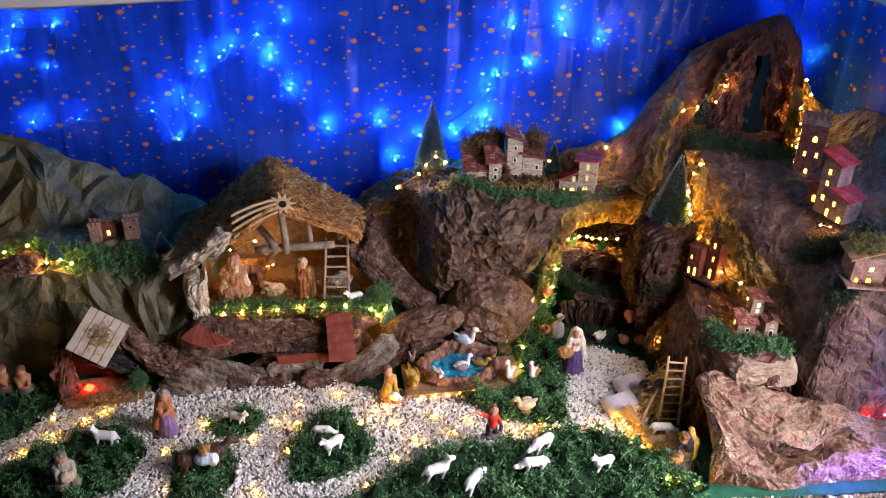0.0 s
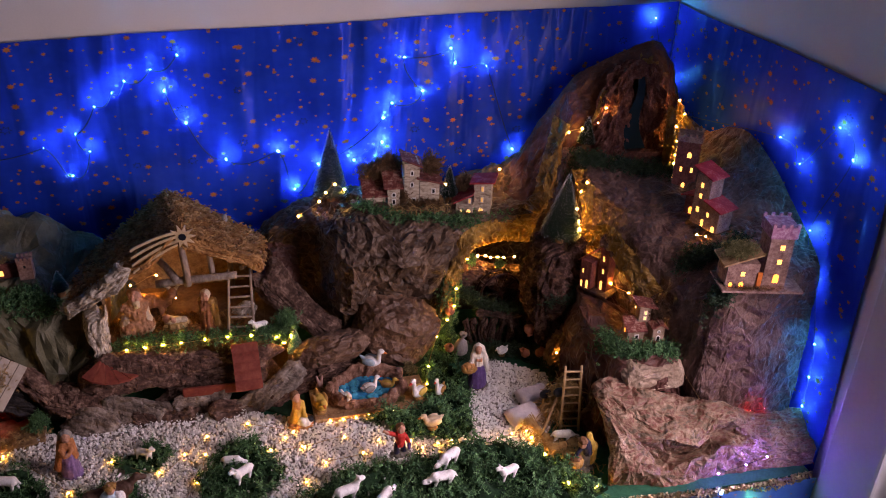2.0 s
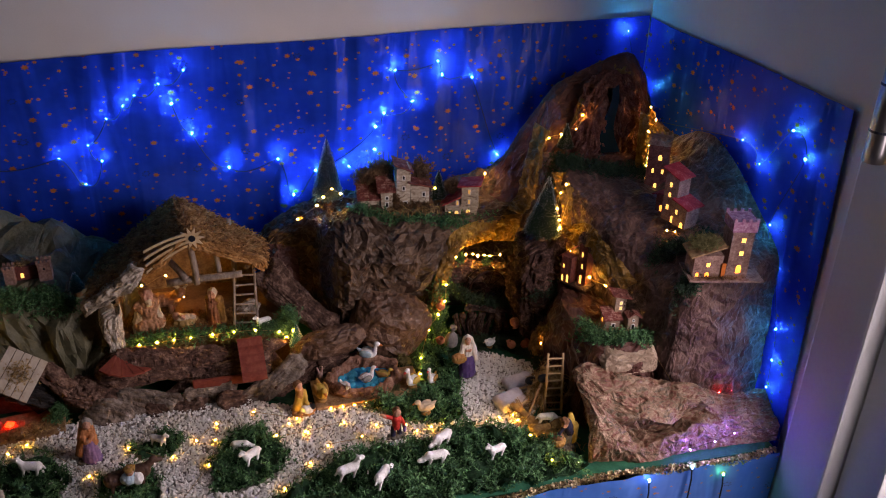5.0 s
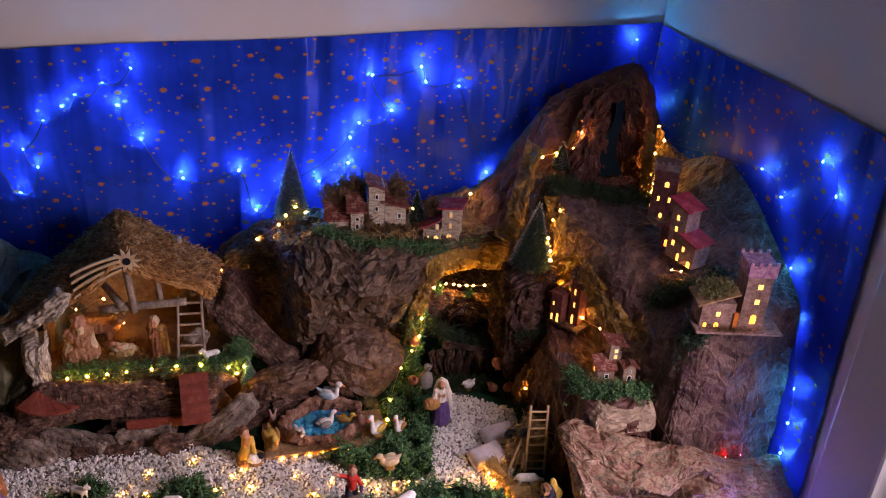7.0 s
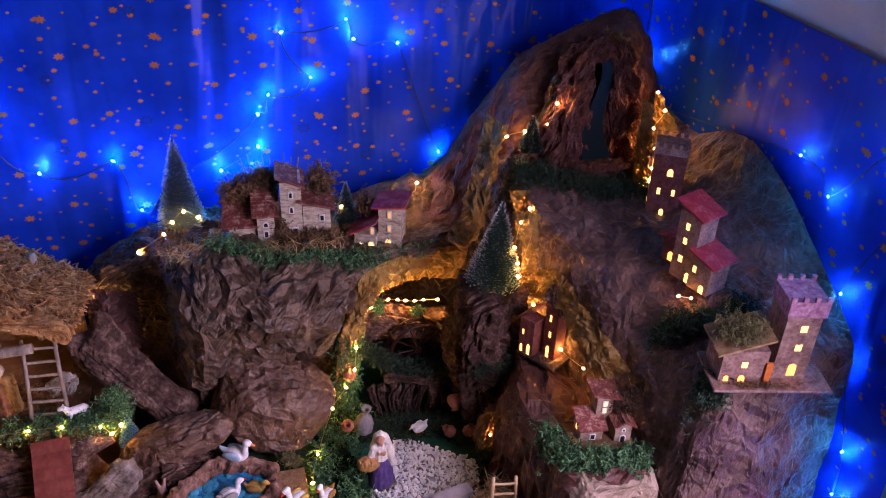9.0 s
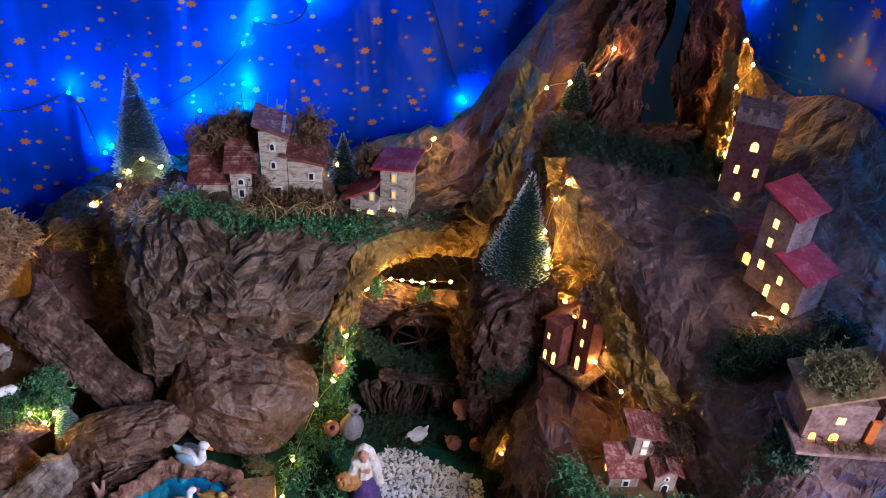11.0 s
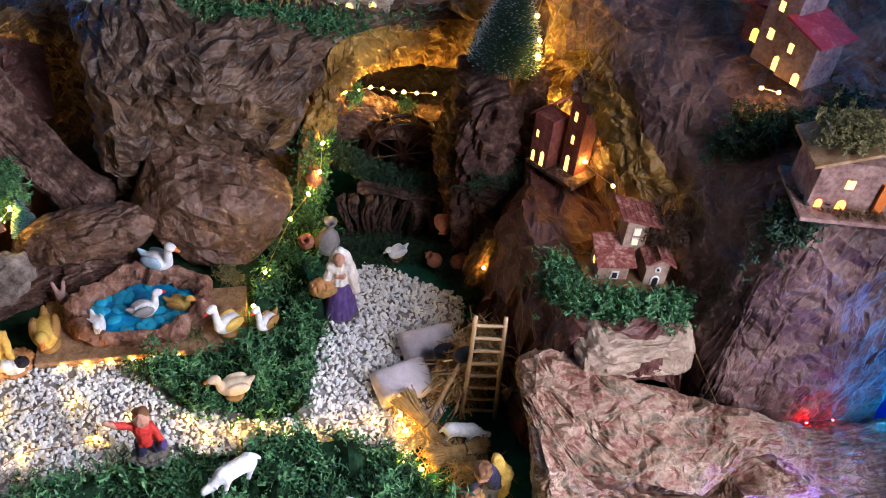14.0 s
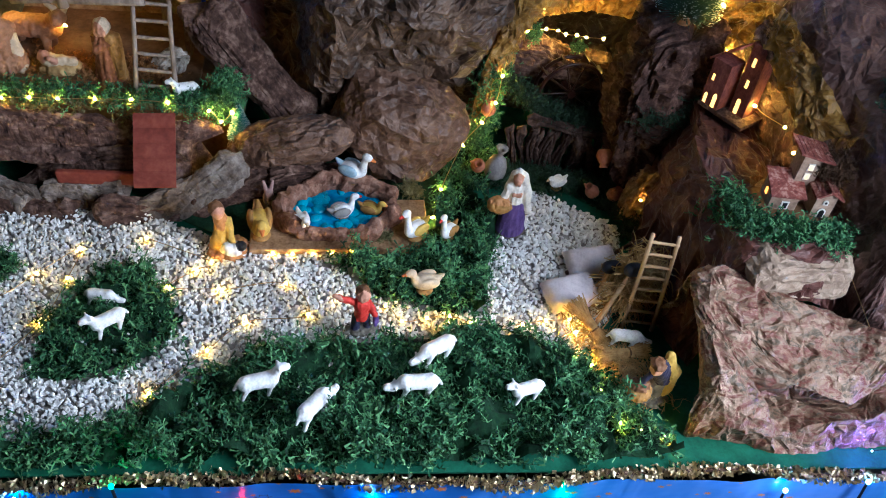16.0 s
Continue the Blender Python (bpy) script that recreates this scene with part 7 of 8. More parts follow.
CHAR = surface("charred_log", (0.006, 0.005, 0.006), (0.014, 0.012, 0.012), (0.035, 0.03, 0.03), 60, 220, 0.6, 0.8, 0.002)
BRICKISH = surface("old_brick_card", (0.07, 0.03, 0.022), (0.14, 0.06, 0.045), (0.22, 0.11, 0.085), 60, 240, 0.9, 0.6, 0.0015)
crumpled_bole("side_wall", [(-0.058, 0.0, 0.0), (-0.060, 0.002, 0.035), (-0.058, 0.008, 0.07), (-0.050, 0.012, 0.105)], [0.020, 0.019, 0.016, 0.010], 8, (0.14, 0.12, 0.08), 84, BRICKISH, oven, pose(0, 0, 0), 1.6)
part("back_wall", box(0.11, 0.010, 0.075, (0.0, 0.04, 0.008), 0.003), CHAR, oven)
bark_piece("lean_log", 0.13, 0.03, 0.03, pose(0.030, -0.012, 0.045, 0, 44, 25), CHAR, "", 81, oven)
bark_piece("lean_log", 0.12, 0.026, 0.026, pose(0.055, 0.004, 0.045, 0, 48, 20), CHAR, "", 82, oven)
bark_piece("lean_log", 0.10, 0.024, 0.024, pose(0.005, 0.018, 0.04, 0, 40, 15), CHAR, "", 83, oven)
p = tuft(oven, np.random.default_rng(9).normal(0, 1, (420, 3)) * (0.032, 0.014, 0.002) + (0.01, -0.045, 0.010), 0.010, STRAW, np.random.default_rng(7), "floor_straw")
SLAT = surface("pale_slat_wood", (0.30, 0.25, 0.19), (0.42, 0.36, 0.29), (0.50, 0.44, 0.36), 30, 180, 0.8, 0.4, 0.0008)
ROOF_AT = pose(0.018, -0.012, 0.128, 34, 34, -14)
for k in range(5):
    p = part("roof_slat", box(0.015, 0.092, 0.003, (-0.032 + 0.016 * k, 0, 0), 0.0006), SLAT, oven)
    p.matrix_local = ROOF_AT
p = tuft(oven, np.random.default_rng(3).normal(0, 1, (240, 3)) * (0.012, 0.014, 0.002) + (0, 0, 0.005), 0.009, STRAW, np.random.default_rng(6), "roof_straw")
p.matrix_local = ROOF_AT
EMBER = glowing("red_embers", (1.0, 0.018, 0.004), 24)
bm = bmesh.new()
bmesh.ops.create_icosphere(bm, subdivisions=2, radius=0.009)
for q in bm.verts:
    q.co.z *= 0.5
    q.co += Vector(np.random.default_rng(abs(hash(q.index)) % 99).normal(0, 0.001, 3))
p = part("embers", bm, EMBER, oven, "glowing red embers")
p.location = (-0.018, -0.012, 0.013)
bulb_lamp("ember_glow", (-0.515, 1.335, 0.03), 0.012, (1.0, 0.05, 0.01), 0.008)

# white bark block wall by the far left path, fallen tags of the shelf
tagged(part("shelf_board", box(0.085, 0.06, 0.006, (0.718, 1.168, 0.186), 0.001), BROWN_BOARD), "brown board under the small house", "board")
boulder("shelf_rock", (0.718, 1.100, 0.148), (0.062, 0.028, 0.034), SHELF_PAPER, "pale crumpled paper shelf edge", 91, -4, (0.012, 0.006, 0.0016), 1.0, 0.5)

# ---- moulded figures and animals ----
def paint(name, c, rough=0.55):
    d, l = tuple(0.72 * v for v in c), tuple(min(0.9, 1.2 * v + 0.01) for v in c)
    return surface(name, d, c, l, 90, 400, rough, 0.25, 0.0005)


SKIN, WHITE_P, CREAM = paint("skin_paint", (0.43, 0.22, 0.145)), paint("white_paint", (0.72, 0.72, 0.72)), paint("cream_paint", (0.52, 0.41, 0.28))
PURPLE, RED_P, NAVY = paint("purple_paint", (0.085, 0.05, 0.17)), paint("red_paint", (0.48, 0.035, 0.025)), paint("navy_paint", (0.02, 0.02, 0.045))
OCHRE, YELLOW_P, ORANGE_P = paint("ochre_paint", (0.30, 0.16, 0.045)), paint("yellow_paint", (0.50, 0.33, 0.07)), paint("orange_paint", (0.55, 0.17, 0.04))
TAN, DARK_TAN, GREY_P = paint("carved_tan", (0.33, 0.165, 0.085)), paint("carved_brown", (0.19, 0.075, 0.035)), paint("grey_paint", (0.20, 0.19, 0.18))
BLUE_P, HAIR, BASE = paint("pale_blue_paint", (0.33, 0.46, 0.55)), paint("brown_hair", (0.16, 0.075, 0.035)), paint("dull_base", (0.10, 0.09, 0.07))
DONKEY = paint("donkey_brown", (0.075, 0.04, 0.028))
SHAWL = paint("off_white_shawl", (0.60, 0.56, 0.50))
LILAC, RUST = paint("lilac_paint", (0.17, 0.105, 0.24)), paint("rust_paint", (0.36, 0.14, 0.055))
BREAD, DOG_BLACK = paint("bread_paint", (0.40, 0.19, 0.07)), paint("black_paint", (0.015, 0.015, 0.018))

# woman with a basket
figure("woman_figurine", [
    lump((0, 0, 0.004), (0.024, 0.020, 0.005), 4), limb((0, 0, 0.008), (0, 0, 0.050), 0.021, 0.0115, 0), limb((0.004, 0.002, 0.006), (0.006, 0.0, 0.04), 0.019, 0.012, 0),
    limb((0, 0, 0.05), (0, -0.001, 0.070), 0.0115, 0.010, 1), limb((-0.010, -0.002, 0.072), (0.012, 0, 0.070), 0.0075, 0.0075, 1), limb((0.014, 0.0, 0.070), (0.022, -0.002, 0.040), 0.0075, 0.0055, 1),
    limb((-0.011, -0.003, 0.070), (-0.018, -0.010, 0.052), 0.006, 0.0045, 1), lump((0, -0.0060, 0.0865), (0.0062, 0.0068, 0.0082), 2), lump((0, 0.002, 0.0880), (0.0080, 0.0078, 0.0098), 1), limb((0.007, 0.002, 0.088), (0.014, 0.001, 0.066), 0.006, 0.007, 1), limb((-0.007, 0.002, 0.088), (-0.011, 0.001, 0.068), 0.005, 0.006, 1),
    limb((0.006, -0.010, 0.066), (-0.002, -0.011, 0.066), 0.0035, 0.003, 2), lump((-0.021, -0.012, 0.047), (0.017, 0.012, 0.0095), 3), lump((-0.021, -0.012, 0.054), (0.014, 0.009, 0.006), 5)],
    [PURPLE, SHAWL, SKIN, OCHRE, BASE, BREAD], pose(0.440, 1.318, 0.002, 0, 0, -10) @ Matrix.Diagonal((0.93, 0.95, 1.10, 1)), "painted woman figurine in white shawl with a fruit basket", "figurine", 0.001, 0.0022, "", 0.0010)

# boy in a red shirt
figure("boy_figurine", [
    lump((0, 0, 0.003), (0.020, 0.012, 0.004), 4), limb((-0.007, 0, 0.003), (-0.006, 0, 0.026), 0.0045, 0.0055, 1), limb((0.009, 0.002, 0.003), (0.005, 0, 0.026), 0.0045, 0.0055, 1),
    limb((0, 0, 0.027), (0, -0.001, 0.046), 0.0085, 0.0095, 0), limb((-0.008, 0, 0.047), (-0.028, -0.002, 0.060), 0.0045, 0.003, 0), limb((-0.022, -0.002, 0.056), (-0.033, -0.003, 0.064), 0.0028, 0.0026, 2),
    limb((0.008, 0, 0.046), (0.014, -0.008, 0.034), 0.0045, 0.0035, 0), lump((0.001, -0.002, 0.060), (0.0078, 0.008, 0.009), 2), lump((0.001, 0.001, 0.063), (0.0085, 0.0085, 0.0075), 3), lump((0.016, -0.006, 0.022), (0.004, 0.004, 0.009), 5)],
    [RED_P, NAVY, SKIN, HAIR, BASE, PURPLE], pose(0.236, 1.110, 0.030, 0, 0, 8) @ Matrix.Diagonal((0.95, 0.95, 1.05, 1)), "painted boy figurine in a red shirt, arm raised", "figurine", 0.001, 0.0022, "", 0.0010)

# farmer stooping with a yellow cloak
figure("farmer_figurine", [
    lump((0, 0, 0.003), (0.024, 0.016, 0.004), 4), limb((0.008, 0.002, 0.003), (0.009, 0.002, 0.032), 0.006, 0.008, 1), limb((-0.004, 0.004, 0.003), (0.003, 0.002, 0.032), 0.0055, 0.008, 1),
    limb((0.007, 0, 0.036), (-0.004, -0.008, 0.056), 0.0105, 0.0095, 3), limb((0.018, 0.001, 0.014), (0.016, -0.001, 0.044), 0.006, 0.009, 0), limb((0.014, 0.0, 0.044), (0.004, -0.004, 0.068), 0.0065, 0.0055, 0),
    lump((-0.011, -0.015, 0.060), (0.0075, 0.0075, 0.008), 2), lump((-0.011, -0.014, 0.065), (0.0095, 0.0095, 0.004), 6), limb((-0.008, -0.010, 0.050), (-0.020, -0.012, 0.036), 0.0045, 0.0035, 3), lump((-0.020, -0.012, 0.022), (0.017, 0.014, 0.010), 5), lump((-0.020, -0.012, 0.031), (0.012, 0.010, 0.004), 6)],
    [YELLOW_P, GREY_P, SKIN, NAVY, BASE, OCHRE, HAIR], pose(0.566, 1.034, 0.006, 0, 0, -8) @ Matrix.Diagonal((0.95, 1.0, 1.22, 1)), "painted farmer figurine in a yellow cloak bending over a basket", "figurine", 0.001, 0.0022, "", 0.0010)

# shepherd in orange and purple
figure("shepherd_figurine", [
    lump((0, 0, 0.004), (0.022, 0.018, 0.005), 4), limb((0.006, 0, 0.006), (0, 0, 0.054), 0.0185, 0.0105, 0), limb((0.014, -0.004, 0.006), (0.004, -0.004, 0.050), 0.008, 0.006, 0), limb((-0.014, 0.003, 0.022), (-0.005, 0.001, 0.074), 0.009, 0.010, 1),
    limb((0.011, 0.001, 0.044), (0.004, 0.001, 0.075), 0.008, 0.010, 1), limb((-0.010, -0.006, 0.066), (-0.004, -0.016, 0.058), 0.0055, 0.004, 1), limb((0.010, -0.004, 0.066), (0.002, -0.016, 0.060), 0.005, 0.004, 1), lump((0, -0.016, 0.060), (0.004, 0.004, 0.004), 2),
    lump((0, -0.004, 0.090), (0.0072, 0.008, 0.0092), 2), lump((0, 0.001, 0.093), (0.0092, 0.009, 0.0095), 3), limb((-0.006, 0.005, 0.090), (-0.009, 0.007, 0.066), 0.006, 0.005, 3), limb((0.006, 0.005, 0.090), (0.008, 0.007, 0.068), 0.006, 0.005, 3)],
    [LILAC, RUST, SKIN, GREY_P, BASE], pose(-0.352, 1.207, 0.0, 0, 5, 12), "painted shepherd figurine with a grey veil, orange cloak and lilac skirt", "figurine", 0.001, 0.0022, "", 0.0010)

# donkey with a sleeping rider
figure("donkey_figurine", [
    limb((-0.035, 0, 0.026), (0.022, 0.002, 0.030), 0.014, 0.013, 0), limb((0.022, 0, 0.032), (0.042, 0.006, 0.046), 0.008, 0.006, 0), limb((0.040, 0.006, 0.046), (0.054, 0.006, 0.040), 0.006, 0.0045, 0),
    limb((-0.034, -0.006, 0.024), (-0.036, -0.006, 0.003), 0.0045, 0.0035, 0), limb((-0.032, 0.008, 0.024), (-0.034, 0.008, 0.003), 0.0045, 0.0035, 0), limb((0.016, -0.006, 0.024), (0.018, -0.006, 0.003), 0.0045, 0.0035, 0), limb((0.018, 0.008, 0.024), (0.02, 0.008, 0.003), 0.0045, 0.0035, 0),
    lump((-0.006, -0.012, 0.030), (0.014, 0.012, 0.012), 1), lump((0.010, -0.014, 0.026), (0.010, 0.010, 0.012), 2), lump((-0.002, -0.012, 0.046), (0.008, 0.008, 0.009), 3), lump((-0.002, -0.010, 0.051), (0.011, 0.010, 0.004), 4)],
    [DONKEY, BLUE_P, WHITE_P, SKIN, OCHRE], pose(-0.262, 1.105, 0.012, 0, 0, 10), "brown donkey figurine with a rider dozing against it", "figurine", 0.001, 0.0022, "", 0.0010)

# seated drummer
figure("drummer_figurine", [
    lump((0, 0, 0.006), (0.022, 0.018, 0.008), 1), limb((-0.010, -0.012, 0.012), (0.004, 0.002, 0.018), 0.009, 0.011, 1), limb((0.012, -0.012, 0.012), (0.002, 0.002, 0.018), 0.009, 0.011, 1), limb((0, 0.004, 0.02), (0, 0.002, 0.048), 0.013, 0.012, 0),
    limb((-0.012, 0, 0.045), (-0.012, -0.014, 0.032), 0.006, 0.0045, 0), limb((0.012, 0, 0.045), (0.012, -0.014, 0.032), 0.006, 0.0045, 0), lump((0, -0.016, 0.032), (0.013, 0.008, 0.011), 3), lump((0, -0.002, 0.062), (0.008, 0.008, 0.009), 2), lump((0, 0.001, 0.067), (0.010, 0.010, 0.006), 1)],
    [paint("pale_grey_paint", (0.34, 0.31, 0.27)), paint("faded_olive_paint", (0.20, 0.17, 0.12)), SKIN, CREAM], pose(-0.49, 1.085, 0.010, 0, 0, 25), "painted seated shepherd figurine holding a drum", "figurine", 0.001, 0.0022, "", 0.0010)

# three tavern guests far at the side
guest = [lump((0, 0, 0.008), (0.016, 0.014, 0.010), 1), limb((0, 0, 0.012), (0, 0, 0.040), 0.011, 0.010, 0), lump((0, -0.002, 0.052), (0.0075, 0.0075, 0.0085), 2), lump((0, 0.001, 0.056), (0.009, 0.009, 0.006), 3), limb((-0.010, 0, 0.036), (-0.008, -0.013, 0.026), 0.005, 0.004, 0), limb((0.010, 0, 0.036), (0.008, -0.013, 0.026), 0.005, 0.004, 0)]
g = figure("guest_figurine", guest, [TAN, BASE, SKIN, HAIR], pose(-0.635, 1.345, 0.008, 0, 0, 20), "small painted seated guest figurine", "figurine", group="tavern guests")
copy_thing(g, pose(-0.672, 1.35, 0.008, 0, 0, 60))
copy_thing(g, pose(-0.705, 1.34, 0.008, 0, 0, 120))

# the holy family, carved in brown tones
figure("kneeling_man_figurine", [
    lump((0, 0, 0.012), (0.024, 0.020, 0.014), 0), limb((0, 0.004, 0.012), (0.002, 0, 0.045), 0.018, 0.013, 0), limb((-0.013, 0, 0.045), (-0.002, -0.016, 0.034), 0.007, 0.005, 0), limb((0.013, 0, 0.045), (0.004, -0.016, 0.036), 0.007, 0.005, 0),
    lump((0.002, -0.004, 0.062), (0.0085, 0.009, 0.0105), 1), lump((0.002, 0.0, 0.066), (0.0095, 0.0095, 0.008), 0), limb((-0.018, 0.0, 0.004), (-0.012, 0.0, 0.03), 0.008, 0.008, 2), limb((0.016, -0.006, 0.006), (0.012, 0.0, 0.034), 0.007, 0.007, 2), limb((0.002, -0.011, 0.056), (0.002, -0.012, 0.050), 0.004, 0.003, 2)],
    [TAN, SKIN, CREAM], pose(-0.238, 1.478, 0.119, 0, 0, 20) @ Matrix.Scale(1.38, 4), "carved tan kneeling man figurine with a beard", "figurine", 0.001, 0.0022, rough=0.0016)
figure("praying_woman_figurine", [
    lump((0, 0, 0.005), (0.018, 0.016, 0.006), 0), limb((0, 0, 0.006), (0, 0, 0.052), 0.016, 0.0115, 0), limb((0.013, 0.002, 0.010), (0.010, 0.002, 0.055), 0.008, 0.009, 2), limb((-0.012, 0.004, 0.012), (-0.008, 0.002, 0.055), 0.007, 0.009, 2),
    limb((-0.009, -0.004, 0.052), (0, -0.015, 0.046), 0.005, 0.004, 0), limb((0.009, -0.004, 0.052), (0.001, -0.015, 0.046), 0.005, 0.004, 0), lump((0, -0.004, 0.068), (0.0075, 0.008, 0.0095), 1), lump((0, 0.0, 0.070), (0.0095, 0.009, 0.0105), 3)],
    [DARK_TAN, SKIN, OCHRE, CREAM], pose(-0.098, 1.472, 0.119, 0, 0, -28) @ Matrix.Scale(1.12, 4), "carved brown standing woman figurine with a pale veil", "figurine", 0.001, 0.0022, rough=0.0014)
figure("cradle_figurine", [
    lump((0, 0, 0.008), (0.020, 0.013, 0.009), 1), limb((-0.010, -0.002, 0.018), (0.012, -0.004, 0.016), 0.007, 0.005, 0), lump((-0.014, -0.002, 0.022), (0.0065, 0.0065, 0.007), 2), limb((-0.004, -0.008, 0.020), (-0.008, -0.014, 0.026), 0.003, 0.0025, 2)],
    [CREAM, STRAW, SKIN], pose(-0.162, 1.478, 0.119, 0, 0, 12) @ Matrix.Scale(1.3, 4), "carved infant figurine lying on straw", "figurine", 0.001, 0.002, rough=0.0012)
figure("ox_figurine", [
    limb((0.022, 0.0, 0.026), (-0.020, 0, 0.024), 0.013, 0.013, 0), limb((0.024, -0.002, 0.032), (0.036, -0.008, 0.044), 0.009, 0.008, 0), lump((0.040, -0.014, 0.046), (0.008, 0.012, 0.008), 0), limb((0.034, -0.008, 0.053), (0.028, -0.010, 0.060), 0.003, 0.0015, 1), limb((0.046, -0.008, 0.053), (0.052, -0.010, 0.060), 0.003, 0.0015, 1),
    limb((0.018, -0.008, 0.02), (0.018, -0.008, 0.002), 0.005, 0.004, 0), limb((0.018, 0.008, 0.02), (0.018, 0.008, 0.002), 0.005, 0.004, 0), limb((-0.018, -0.008, 0.02), (-0.018, -0.008, 0.002), 0.005, 0.004, 0), limb((-0.018, 0.008, 0.02), (-0.018, 0.008, 0.002), 0.005, 0.004, 0)],
    [TAN, CREAM], pose(-0.215, 1.545, 0.119, 0, 0, -8) @ Matrix.Scale(1.25, 4), "carved tan ox figurine standing in straw", "figurine", 0.001, 0.0025, rough=0.0010)

# goose girl at the end of the pond
figure("goose_girl_figurine", [
    lump((0, 0, 0.004), (0.022, 0.019, 0.006), 0), lump((0.004, -0.010, 0.012), (0.012, 0.009, 0.008), 1), limb((-0.006, 0.004, 0.006), (-0.004, 0.004, 0.034), 0.012, 0.008, 2), limb((-0.004, 0.003, 0.034), (-0.005, 0.001, 0.048), 0.007, 0.007, 0),
    lump((-0.007, -0.001, 0.058), (0.007, 0.007, 0.008), 3), lump((-0.008, 0.002, 0.060), (0.008, 0.008, 0.008), 4), limb((0.002, 0, 0.044), (0.004, -0.008, 0.022), 0.0045, 0.0035, 2), lump((0.012, -0.012, 0.016), (0.006, 0.006, 0.005), 5), lump((-0.002, -0.014, 0.017), (0.005, 0.005, 0.005), 1)],
    [BREAD, WHITE_P, YELLOW_P, SKIN, HAIR, DOG_BLACK], pose(0.068, 1.266, 0.002, 0, 0, 15) @ Matrix.Scale(1.2, 4), "painted girl figurine in yellow with a spotted animal", "figurine", 0.001, 0.0022, "", 0.0010)


def goose(m, body, wing, beak, label, s=1.0, neck=1.0, feet=0.006):
    z = feet
    s = s * 0.84
    return figure("goose", [
        lump((0, 0, (0.012 + z) * s), (0.011 * s, 0.018 * s, 0.011 * s), 0), limb((0, 0.014 * s, (0.014 + z) * s), (0, 0.024 * s, (0.021 + z) * s), 0.006 * s, 0.002 * s, 1), limb((0, -0.014 * s, (0.016 + z) * s), (0, -0.017 * s, (0.016 + 0.018 * neck + z) * s), 0.0055 * s, 0.004 * s, 0),
        lump((0, -0.020 * s, (0.018 + 0.020 * neck + z) * s), (0.0052 * s, 0.007 * s, 0.0055 * s), 0), limb((0, -0.025 * s, (0.017 + 0.020 * neck + z) * s), (0, -0.031 * s, (0.0155 + 0.020 * neck + z) * s), 0.0026 * s, 0.0018 * s, 2),
        lump((0.009 * s, 0.004 * s, (0.015 + z) * s), (0.004 * s, 0.013 * s, 0.008 * s), 1), lump((-0.009 * s, 0.004 * s, (0.015 + z) * s), (0.004 * s, 0.013 * s, 0.008 * s), 1), lump((0, 0, 0.002 * s), (0.010 * s, 0.011 * s, 0.0025 * s + z * 0.3 * s), 3)],
        [body, wing, beak, OCHRE], m, label, "goose figurine", 0.0009 * max(1, s), 0.0022, "geese and ducks")


goose(pose(0.225, 1.374, 0.036, 0, 0, 62), WHITE_P, BLUE_P, ORANGE_P, "white swan figurine with raised pale blue wings", 1.25, 1.1)
goose(pose(0.308, 1.285, 0.014, 0, 0, -50), WHITE_P, YELLOW_P, RED_P, "cream goose figurine with a yellow back", 1.15, 1.6)
goose(pose(0.352, 1.286, 0.014, 0, 0, -40), WHITE_P, OCHRE, RED_P, "white goose figurine with brown wings and red beak", 0.95, 1.8)
goose(pose(0.316, 1.192, 0.012, 0, 0, -78), CREAM, CREAM, ORANGE_P, "cream duck figurine with an orange beak", 1.15, 0.6)
goose(pose(0.160, 1.295, 0.018, 0, 0, 20), WHITE_P, WHITE_P, CREAM, "white duck figurine on the pond rim", 1.0, 0.7, 0.002)
goose(pose(0.212, 1.316, 0.022, 0, 0, 110), WHITE_P, GREY_P, RED_P, "grey winged duck figurine in the pond", 1.0, 0.9, 0.0)
goose(pose(0.250, 1.322, 0.022, 0, 0, 70), YELLOW_P, OCHRE, ORANGE_P, "yellow duck figurine in the pond", 0.9, 0.6, 0.0)
goose(pose(0.108, 1.285, 0.012, 0, 0, 10), YELLOW_P, OCHRE, ORANGE_P, "golden hen figurine on the cork board", 1.5, 0.4)
goose(pose(0.522, 1.405, 0.008, 0, 0, -60), WHITE_P, WHITE_P, CREAM, "white dove figurine in the courtyard", 0.85, 0.5)
figure("rabbit", [lump((0, 0, 0.010), (0.008, 0.010, 0.010), 0), lump((0, -0.006, 0.022), (0.006, 0.006, 0.006), 0), limb((-0.003, -0.004, 0.026), (-0.006, -0.002, 0.040), 0.0028, 0.0022, 0), limb((0.003, -0.004, 0.026), (0.006, -0.002, 0.040), 0.0028, 0.0022, 0)],
       [paint("dusty_pink_paint", (0.32, 0.20, 0.18))], pose(0.113, 1.352, 0.010, 0, 0, 10), "dusty pink rabbit figurine behind the pond", "rabbit figurine", 0.0009)


